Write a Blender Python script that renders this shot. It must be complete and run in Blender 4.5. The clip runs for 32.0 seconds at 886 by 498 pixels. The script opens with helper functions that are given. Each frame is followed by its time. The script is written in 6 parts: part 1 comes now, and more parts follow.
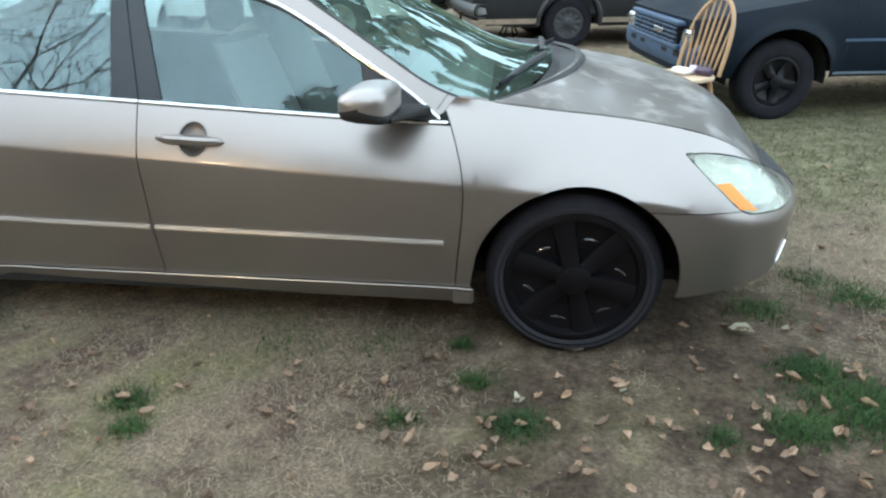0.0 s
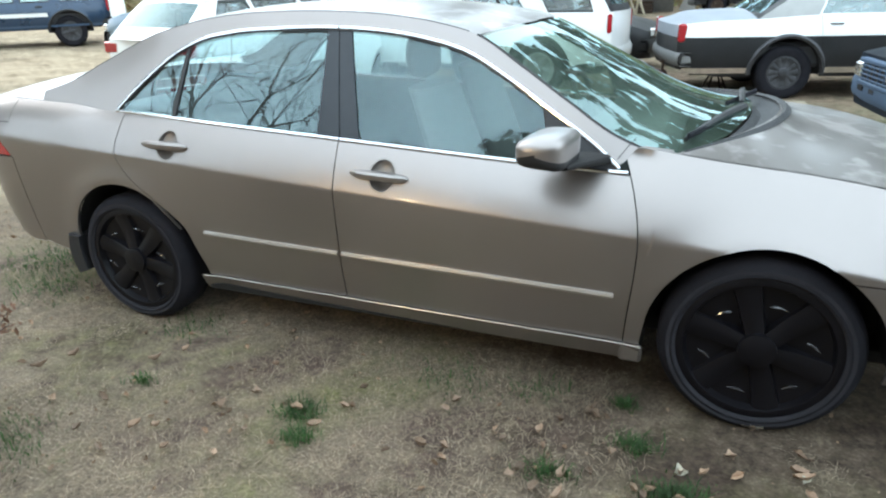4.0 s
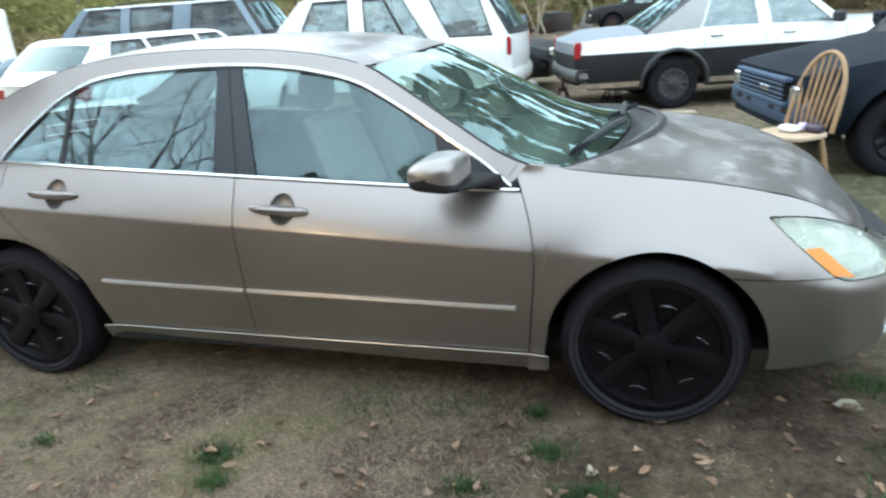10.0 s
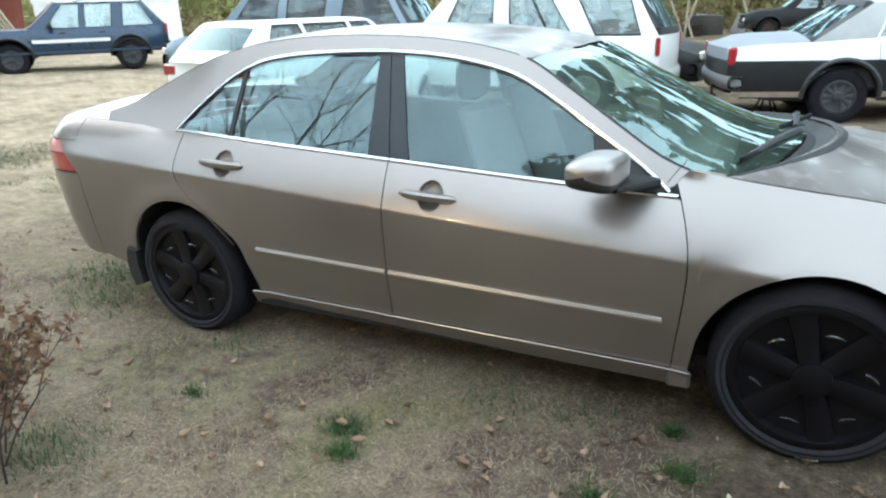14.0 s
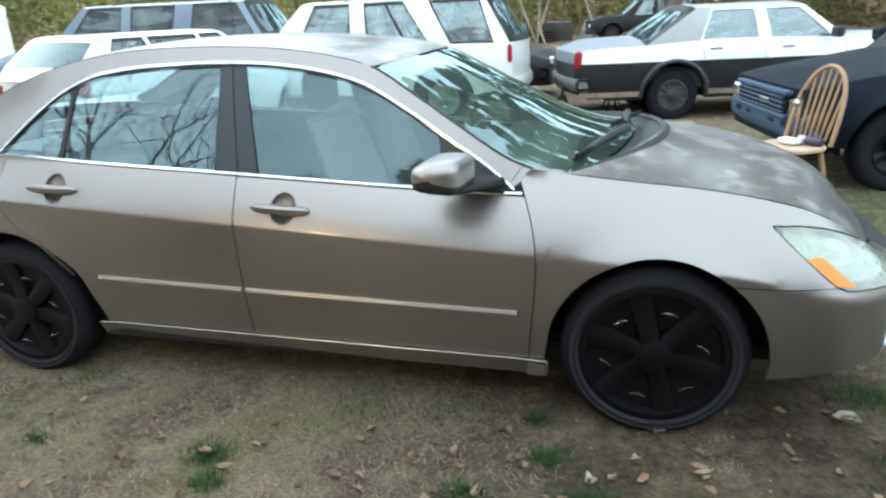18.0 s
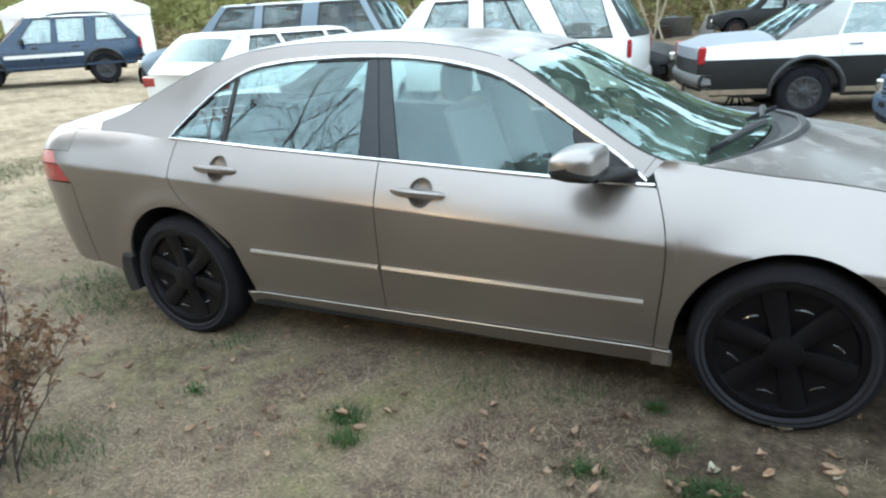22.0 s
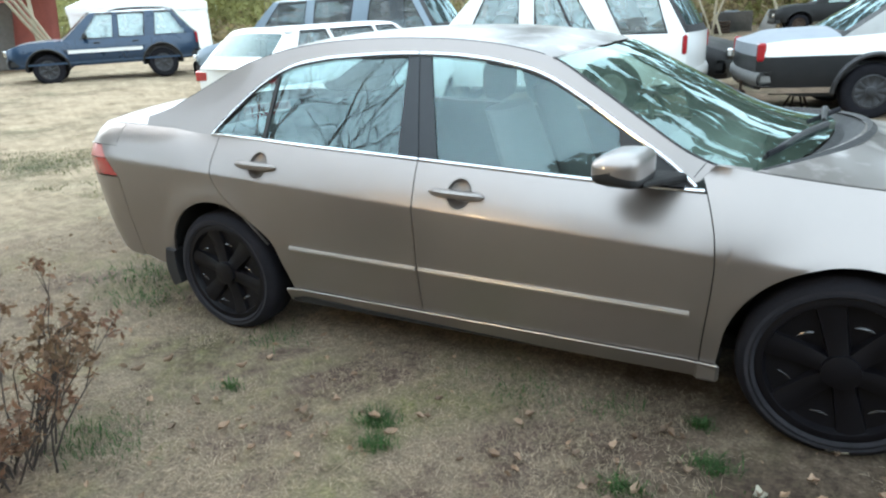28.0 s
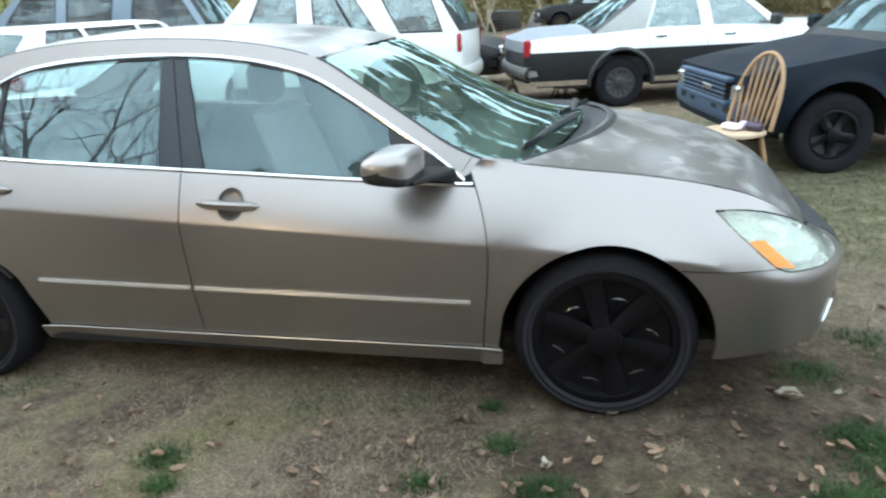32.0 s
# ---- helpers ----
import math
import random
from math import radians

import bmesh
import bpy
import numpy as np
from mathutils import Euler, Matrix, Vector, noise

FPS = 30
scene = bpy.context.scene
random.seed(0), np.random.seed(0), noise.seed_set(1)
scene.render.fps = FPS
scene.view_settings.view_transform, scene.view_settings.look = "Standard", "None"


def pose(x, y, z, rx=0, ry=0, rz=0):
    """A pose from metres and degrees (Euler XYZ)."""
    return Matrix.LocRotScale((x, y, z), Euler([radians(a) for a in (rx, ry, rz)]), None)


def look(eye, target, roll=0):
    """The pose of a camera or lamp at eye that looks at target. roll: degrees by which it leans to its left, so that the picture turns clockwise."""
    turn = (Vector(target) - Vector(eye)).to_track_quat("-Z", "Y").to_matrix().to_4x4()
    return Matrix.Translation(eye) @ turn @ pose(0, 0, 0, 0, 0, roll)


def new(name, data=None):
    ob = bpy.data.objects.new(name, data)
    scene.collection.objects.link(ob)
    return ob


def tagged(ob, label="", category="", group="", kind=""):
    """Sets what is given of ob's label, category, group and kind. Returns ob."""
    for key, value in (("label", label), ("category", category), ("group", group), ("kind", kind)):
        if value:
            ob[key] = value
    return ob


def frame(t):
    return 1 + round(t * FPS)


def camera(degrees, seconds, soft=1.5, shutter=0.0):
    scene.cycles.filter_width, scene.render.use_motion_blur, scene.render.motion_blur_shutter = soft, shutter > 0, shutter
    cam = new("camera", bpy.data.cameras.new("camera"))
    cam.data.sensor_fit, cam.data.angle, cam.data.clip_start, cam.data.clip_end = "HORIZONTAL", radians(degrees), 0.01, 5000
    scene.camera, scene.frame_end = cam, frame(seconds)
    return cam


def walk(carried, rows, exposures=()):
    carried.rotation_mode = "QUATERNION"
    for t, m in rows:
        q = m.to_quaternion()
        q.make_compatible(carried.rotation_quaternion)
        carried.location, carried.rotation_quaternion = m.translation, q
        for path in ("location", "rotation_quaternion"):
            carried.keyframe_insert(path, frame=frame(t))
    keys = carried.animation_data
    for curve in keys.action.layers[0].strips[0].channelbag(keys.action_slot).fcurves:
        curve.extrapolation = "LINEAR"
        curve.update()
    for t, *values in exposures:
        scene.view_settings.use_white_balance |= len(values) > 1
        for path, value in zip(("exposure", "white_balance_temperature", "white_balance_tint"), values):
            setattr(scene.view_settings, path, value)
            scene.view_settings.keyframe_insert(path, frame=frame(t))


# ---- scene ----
cam = camera(66.9, 32.0, soft=2.2, shutter=0.5)
METRES, EYE, TILT, LEAN, TURN = 8.0, 1.5, 0.0, 0.0, 0.0
PATH = [
    (0, (2.466, -2.18, 1.493), (2.293, -0.385, 0.627), -0.1),
    (0.5, (2.601, -2.128, 1.485), (2.419, -0.339, 0.608), -1.5),
    (1, (2.665, -2.064, 1.459), (2.556, -0.293, 0.538), 0.8),
    (1.5, (2.645, -2.092, 1.466), (2.485, -0.297, 0.6), 0.3),
    (2, (2.604, -2.121, 1.485), (2.301, -0.316, 0.678), -0.1),
    (2.5, (2.582, -2.139, 1.498), (2.14, -0.347, 0.727), -0.6),
    (3, (2.547, -2.163, 1.504), (1.965, -0.401, 0.757), -1.0),
    (3.5, (2.515, -2.172, 1.498), (1.808, -0.451, 0.763), -1.5),
    (5.5, (2.557, -2.164, 1.498), (1.873, -0.444, 0.741), -2.5),
    (6, (2.586, -2.151, 1.497), (2.036, -0.386, 0.733), -2.4),
    (6.5, (2.613, -2.144, 1.496), (2.194, -0.345, 0.729), -3.0),
    (7, (2.643, -2.135, 1.497), (2.37, -0.312, 0.723), -3.1),
    (7.5, (2.664, -2.131, 1.499), (2.517, -0.296, 0.718), -3.1),
    (8, (2.673, -2.124, 1.498), (2.599, -0.285, 0.716), -3.0),
    (8.5, (2.675, -2.121, 1.502), (2.623, -0.281, 0.72), -3.2),
    (9, (2.649, -2.145, 1.506), (2.445, -0.301, 0.761), -3.7),
    (9.5, (2.627, -2.156, 1.509), (2.27, -0.328, 0.78), -3.6),
    (10, (2.614, -2.179, 1.511), (2.105, -0.37, 0.827), -3.9),
    (10.5, (2.599, -2.201, 1.515), (1.963, -0.415, 0.879), -3.7),
    (11, (2.581, -2.203, 1.51), (1.92, -0.426, 0.873), -2.9),
    (11.5, (2.593, -2.201, 1.506), (2.014, -0.406, 0.841), -1.4),
    (12, (2.578, -2.203, 1.51), (1.923, -0.435, 0.845), -1.8),
    (12.5, (2.542, -2.203, 1.519), (1.8, -0.468, 0.857), -2.7),
    (13, (2.515, -2.195, 1.513), (1.711, -0.488, 0.849), -2.4),
    (13.5, (2.502, -2.197, 1.508), (1.661, -0.509, 0.842), -2.0),
    (15.5, (2.564, -2.184, 1.478), (1.944, -0.431, 0.742), -1.4),
    (16, (2.596, -2.171, 1.476), (2.105, -0.377, 0.742), -2.1),
    (16.5, (2.619, -2.16, 1.473), (2.248, -0.342, 0.727), -2.3),
    (17, (2.623, -2.152, 1.474), (2.306, -0.33, 0.712), -2.8),
    (17.5, (2.607, -2.161, 1.483), (2.218, -0.336, 0.763), -2.6),
    (18, (2.588, -2.179, 1.494), (2.093, -0.359, 0.828), -2.5),
    (18.5, (2.568, -2.196, 1.504), (1.965, -0.393, 0.885), -2.7),
    (19, (2.555, -2.208, 1.509), (1.881, -0.422, 0.914), -2.7),
    (19.5, (2.543, -2.216, 1.511), (1.836, -0.451, 0.889), -2.8),
    (20, (2.533, -2.244, 1.509), (1.764, -0.515, 0.861), -2.5),
    (20.5, (2.513, -2.292, 1.492), (1.752, -0.584, 0.781), -2.9),
    (21, (2.508, -2.34, 1.488), (1.769, -0.636, 0.745), -4.1),
    (21.5, (2.53, -2.345, 1.491), (1.851, -0.599, 0.792), -4.2),
    (22, (2.521, -2.336, 1.496), (1.745, -0.616, 0.834), -3.0),
    (22.5, (2.559, -2.27, 1.504), (1.735, -0.601, 0.772), -4.5),
    (23, (2.572, -2.189, 1.497), (1.669, -0.538, 0.82), -4.6),
    (23.5, (2.584, -2.14, 1.476), (1.545, -0.57, 0.8), -5.1),
    (24, (2.609, -2.112, 1.478), (1.639, -0.514, 0.766), -6.8),
    (24.5, (2.63, -2.096, 1.471), (1.781, -0.427, 0.767), -5.9),
    (25, (2.59, -2.107, 1.48), (1.747, -0.426, 0.801), -4.8),
    (25.5, (2.562, -2.179, 1.495), (1.781, -0.467, 0.817), -4.7),
    (26, (2.535, -2.251, 1.494), (1.748, -0.548, 0.802), -4.5),
    (26.5, (2.517, -2.302, 1.514), (1.657, -0.608, 0.889), -2.8),
    (28.5, (2.534, -2.243, 1.499), (1.636, -0.592, 0.814), -3.2),
    (29, (2.588, -2.236, 1.499), (1.866, -0.506, 0.802), -3.1),
    (29.5, (2.629, -2.22, 1.495), (2.151, -0.411, 0.788), -2.8),
    (30, (2.654, -2.211, 1.491), (2.322, -0.37, 0.783), -2.5),
    (30.5, (2.671, -2.199, 1.493), (2.463, -0.335, 0.8), -2.6),
    (31, (2.667, -2.174, 1.493), (2.503, -0.311, 0.786), -3.2),
    (31.5, (2.633, -2.164, 1.49), (2.399, -0.311, 0.775), -2.6),
    (32, (2.6, -2.172, 1.497), (2.234, -0.334, 0.798), -2.7),
]
# the clip's camera sets its brightness a little up and down on the way
EXPOSURES = [(0, 0.05), (3, 0.08), (8, 0.04), (10, -0.03), (12, -0.08), (13.5, 0.02), (16, 0.04), (17, 0.02), (18.5, -0.1), (20, -0.15), (21, 0.03), (22, 0.05), (25, 0.08), (29, 0.02), (32, 0.03)]
walk(cam, [(t, look(eye, target, roll)) for t, eye, target, roll in PATH], EXPOSURES)

SKY, VEIL, SUN = 0.06, 2.9, 0.7
# places of the parked vehicles and yard things: x, y, z, turn
TRUCK = (4.56, 4.49, 0.0, 190.0)
SALOON = (3.02, 8.30, 0.0, 14.0)
WSUV = (0.22, 7.85, 0.0, 178.0)
ESTATE = (-3.43, 4.87, 0.0, 80.0)
SLATESUV = (-4.75, 9.75, 0.0, 186.0)
BLUESUV = (-13.3, 11.2, 0.23, 232.0)
BLACKSED = (-2.1, 10.5, 0.0, -5.0)
CHAIR = (3.84, 3.36, 0.0, 216.0)
TENT = (-22.2, 18.1, 0.3, 50.0)
SHED = (-21.6, 9.9, 0.3, 62.0)
LADDER = (-16.4, 6.9, 0.3, 62.0)
RTARP = (-21.0, 12.6, 0.3)
PFRAME = (-1.2, 28.5, 0.0)
JUNK = (1.0, 29.5)
HULK = (4.6, 28.5, 0.0, 190.0)
BUSH = (0.12, -1.22, 0.0)
LAMP, LAMPZ = (-0.23, -3.95, 0.0), 2.13


# ---------------------------------------------------------------- light
wd = bpy.data.worlds.new("sky")
scene.world = wd
wd.use_nodes = True
wn = wd.node_tree
sky = wn.nodes.new("ShaderNodeTexSky")
sky.sky_type, sky.sun_disc = "NISHITA", False
sky.sun_elevation, sky.sun_rotation = radians(35), radians(-84)
sky.air_density, sky.dust_density, sky.ozone_density = 1.0, 2.0, 1.0
# thin even cloud over the clear sky
dim, veil = wn.nodes.new("ShaderNodeVectorMath"), wn.nodes.new("ShaderNodeVectorMath")
dim.operation, veil.operation = "SCALE", "ADD"
dim.inputs["Scale"].default_value = SKY
wn.links.new(sky.outputs[0], dim.inputs[0])
wn.links.new(dim.outputs[0], veil.inputs[0])
veil.inputs[1].default_value = (VEIL * 0.80, VEIL * 0.985, VEIL * 1.10)
wn.links.new(veil.outputs[0], wn.nodes["Background"].inputs[0])
wn.nodes["Background"].inputs[1].default_value = 1.0
sun = new("sun", bpy.data.lights.new("sun", "SUN"))
sun.data.energy, sun.data.angle, sun.data.color = SUN, radians(60), (1.0, 0.97, 0.93)
sun.matrix_world = look((-10, 1, 7), (0, 0, 0))

# ---------------------------------------------------------------- mesh tools
class Mesh:
    """Gathers vertices and faces for one part."""

    def __init__(self):
        self.v, self.f = [], []

    def add(self, verts, faces):
        n = len(self.v)
        self.v += [tuple(map(float, p)) for p in verts]
        self.f += [tuple(n + i for i in f) for f in faces]
        return self

    def grid(self, a, close=False, flip=False):
        a = np.asarray(a, float)
        nu, nv = a.shape[:2]
        faces = []
        for i in range(nu - 1):
            for j in range(nv if close else nv - 1):
                k = (j + 1) % nv
                q = (i * nv + j, (i + 1) * nv + j, (i + 1) * nv + k, i * nv + k)
                faces.append(q[::-1] if flip else q)
        return self.add(a.reshape(-1, 3), faces)

    def box(self, c, s, b=0.0, m=None):
        """A box at centre c of size s with chamfered edges b, turned by the matrix m."""
        h = np.array(s, float) / 2
        b = min(b, *(h * 0.95)) if b else 0.0
        pts, idx = [], {}
        for sx in (-1, 1):
            for sy in (-1, 1):
                for sz in (-1, 1):
                    for ax in range(3):
                        p = np.array([sx, sy, sz]) * (h - b)
                        p[ax] = (sx, sy, sz)[ax] * h[ax]
                        idx[sx, sy, sz, ax] = len(pts)
                        pts.append(p)
        faces = []
        for ax in range(3):
            o = [k for k in range(3) if k != ax]
            for s1 in (-1, 1):
                q = []
                for a1, a2 in ((-1, -1), (1, -1), (1, 1), (-1, 1)):
                    key = [0, 0, 0]
                    key[ax], key[o[0]], key[o[1]] = s1, a1, a2
                    q.append(idx[(*key, ax)])
                faces.append(q if (s1 > 0) == (ax != 1) else q[::-1])
            if b:
                for a1 in (-1, 1):
                    for a2 in (-1, 1):
                        lo, hi = [0, 0, 0], [0, 0, 0]
                        lo[ax], hi[ax] = -1, 1
                        lo[o[0]] = hi[o[0]] = a1
                        lo[o[1]] = hi[o[1]] = a2
                        q = [idx[(*lo, o[0])], idx[(*hi, o[0])], idx[(*hi, o[1])], idx[(*lo, o[1])]]
                        faces.append(q if (a1 * a2 > 0) == (ax != 1) else q[::-1])
        if b:
            for sx in (-1, 1):
                for sy in (-1, 1):
                    for sz in (-1, 1):
                        q = [idx[sx, sy, sz, a] for a in range(3)]
                        faces.append(q if sx * sy * sz > 0 else q[::-1])
        pts = np.array(pts)
        if m is not None:
            pts = pts @ np.array(m.to_3x3()).T
        return self.add(pts + np.array(c, float), faces)

    def tube(self, pts, r, n=8, caps=True):
        pts = np.array(pts, float)
        r = np.broadcast_to(np.asarray(r, float), (len(pts),))
        t = np.gradient(pts, axis=0)
        t /= np.linalg.norm(t, axis=1)[:, None] + 1e-9
        ref = np.array([0, 0, 1.0]) if abs(t[:, 2]).mean() < 0.8 else np.array([1.0, 0, 0])
        a = np.cross(t, ref)
        a /= np.linalg.norm(a, axis=1)[:, None] + 1e-9
        b = np.cross(t, a)
        ang = np.linspace(0, 2 * np.pi, n, endpoint=False)
        ring = pts[:, None] + r[:, None, None] * (np.cos(ang)[None, :, None] * a[:, None] + np.sin(ang)[None, :, None] * b[:, None])
        k = len(self.v)
        self.grid(ring, close=True)
        if caps:
            self.f.append(tuple(range(k, k + n))[::-1])
            self.f.append(tuple(range(k + (len(pts) - 1) * n, k + len(pts) * n)))
        return self

    def lathe(self, prof, c, n=40, axis="y"):
        """Turns a profile of (radius, offset) round an axis through c."""
        prof = np.array(prof, float)
        ang = np.linspace(0, 2 * np.pi, n, endpoint=False)
        co, si, r, o = np.cos(ang)[None], np.sin(ang)[None], prof[:, :1], prof[:, 1:2]
        p = {"y": (r * co, o + 0 * co, r * si), "z": (r * co, r * si, o + 0 * co), "x": (o + 0 * co, r * co, r * si)}[axis]
        return self.grid(np.stack(p, -1) + np.array(c, float), close=True, flip=axis == "y")

    def mirror(self, yc):
        """Adds the mirror image about the plane y = yc."""
        n = len(self.v)
        self.v += [(x, 2 * yc - y, z) for x, y, z in self.v[:n]]
        self.f += [tuple(n + i for i in f[::-1]) for f in self.f[:]]
        return self

    def mirrored(self, yc):
        o = Mesh()
        o.v = [(x, 2 * yc - y, z) for x, y, z in self.v]
        o.f = [f[::-1] for f in self.f]
        return o


def outward(m, c):
    """Turns every face away from the point c."""
    v, c = np.array(m.v), np.array(c, float)
    out = []
    for f in m.f:
        p = v[list(f)]
        n = np.cross(p[1] - p[0], p[2] - p[0]) + np.cross(p[2] - p[0], p[-1] - p[0])
        out.append(f if n @ (p.mean(0) - c) > 0 else f[::-1])
    m.f = out
    return m


def thing(name, loc=(0, 0, 0), turn=0.0, label="", category="", group="", kind=""):
    ob = new(name)
    ob.empty_display_size = 0.1
    ob.matrix_world = pose(*loc, 0, 0, turn)
    return tagged(ob, label, category, group, kind)


def to_mesh(name, m, mat, sharp=38):
    me = bpy.data.meshes.new(name)
    me.from_pydata(m.v, [], m.f)
    me.validate()
    me.polygons.foreach_set("use_smooth", [True] * len(me.polygons))
    me.set_sharp_from_angle(angle=radians(sharp))
    me.materials.append(mat)
    me.update()
    return me


def part(name, m, mat, parent, label="", off=(0, 0, 0), sharp=38):
    """One mesh object under a thing or a part; off is the parent's own origin in the coordinates of m."""
    if any(off):
        m.v = [(x - off[0], y - off[1], z - off[2]) for x, y, z in m.v]
    ob = new(name, to_mesh(name, m, mat, sharp))
    ob.parent = parent
    return tagged(ob, label)


def solo(name, m, mat, label, category, group="", kind="", sharp=38):
    """A top-level thing of one mesh, with its origin at its base."""
    a = np.array(m.v)
    o = np.array([*(a.min(0) + a.max(0))[:2] / 2, a[:, 2].min()])
    m.v = [tuple(p) for p in a - o]
    ob = new(name, to_mesh(name, m, mat, sharp))
    ob.location = o
    return tagged(ob, label, category, group, kind)


def lin(x, *pairs):
    """Piecewise linear through (x, value) pairs."""
    return np.interp(x, [p[0] for p in pairs], [p[1] for p in pairs])


def smooth(x, *pairs):
    """A smooth curve through (x, value) pairs, in rising x."""
    xs, ys = np.array([p[0] for p in pairs], float), np.array([p[1] for p in pairs], float)
    d = np.gradient(ys, xs)
    x = np.clip(np.asarray(x, float), xs[0], xs[-1])
    i = np.clip(np.searchsorted(xs, x) - 1, 0, len(xs) - 2)
    h = xs[i + 1] - xs[i]
    t = (x - xs[i]) / h
    return (2 * t**3 - 3 * t**2 + 1) * ys[i] + (t**3 - 2 * t**2 + t) * h * d[i] + (-2 * t**3 + 3 * t**2) * ys[i + 1] + (t**3 - t**2) * h * d[i + 1]


def step(x, a, b):
    t = np.clip((np.asarray(x, float) - a) / (b - a), 0, 1)
    return t * t * (3 - 2 * t)


# ---------------------------------------------------------------- materials
def material(name, colour, rough=0.6, metal=0.0, vary=0.25, scale=8.0, fine=60.0, bump=0.1, coat=0.0, colour2=None, spec=0.5, rand=0.0, island=False, pos=(0.35, 0.68)):
    """A surface with variation at two scales, fine relief and uneven gloss."""
    mt = bpy.data.materials.new(name)
    mt.use_nodes = True
    nt = mt.node_tree
    bs = nt.nodes["Principled BSDF"]
    tc = nt.nodes.new("ShaderNodeTexCoord")
    n1, n2 = nt.nodes.new("ShaderNodeTexNoise"), nt.nodes.new("ShaderNodeTexNoise")
    n1.inputs["Scale"].default_value, n1.inputs["Detail"].default_value = scale, 4
    n2.inputs["Scale"].default_value, n2.inputs["Detail"].default_value = fine, 3
    for n in (n1, n2):
        nt.links.new(tc.outputs["Object"], n.inputs["Vector"])
    ramp = nt.nodes.new("ShaderNodeValToRGB")
    c2 = colour2 or tuple(c * (1 - vary) for c in colour)
    ramp.color_ramp.elements[0].position, ramp.color_ramp.elements[1].position = pos
    ramp.color_ramp.elements[0].color, ramp.color_ramp.elements[1].color = (*c2, 1), (*colour, 1)
    mix = nt.nodes.new("ShaderNodeMath")
    mix.operation = "MULTIPLY_ADD"
    mix.inputs[1].default_value = 0.35
    nt.links.new(n2.outputs[0], mix.inputs[0])
    sc = nt.nodes.new("ShaderNodeMath")
    sc.operation = "MULTIPLY"
    sc.inputs[1].default_value = 0.66
    nt.links.new(n1.outputs[0], sc.inputs[0])
    nt.links.new(sc.outputs[0], mix.inputs[2])
    nt.links.new(mix.outputs[0], ramp.inputs[0])
    out = ramp.outputs[0]
    if rand:
        hv = nt.nodes.new("ShaderNodeHueSaturation")
        src = nt.nodes.new("ShaderNodeNewGeometry").outputs["Random Per Island"] if island else nt.nodes.new("ShaderNodeObjectInfo").outputs["Random"]
        mr = nt.nodes.new("ShaderNodeMapRange")
        mr.inputs[3].default_value, mr.inputs[4].default_value = 1 - rand, 1 + rand
        nt.links.new(src, mr.inputs[0])
        nt.links.new(mr.outputs[0], hv.inputs["Value"])
        nt.links.new(out, hv.inputs["Color"])
        out = hv.outputs[0]
    nt.links.new(out, bs.inputs["Base Color"])
    rr = nt.nodes.new("ShaderNodeMapRange")
    rr.inputs[3].default_value, rr.inputs[4].default_value = max(rough - 0.08, 0.02), min(rough + 0.1, 1)
    nt.links.new(n1.outputs[0], rr.inputs[0])
    nt.links.new(rr.outputs[0], bs.inputs["Roughness"])
    bs.inputs["Metallic"].default_value = metal
    bs.inputs["Specular IOR Level"].default_value = spec
    bs.inputs["Coat Weight"].default_value = coat
    bs.inputs["Coat Roughness"].default_value = 0.12
    if bump:
        bp = nt.nodes.new("ShaderNodeBump")
        bp.inputs["Strength"].default_value, bp.inputs["Distance"].default_value = bump, 0.01
        nt.links.new(n2.outputs[0], bp.inputs["Height"])
        nt.links.new(bp.outputs[0], bs.inputs["Normal"])
    return mt


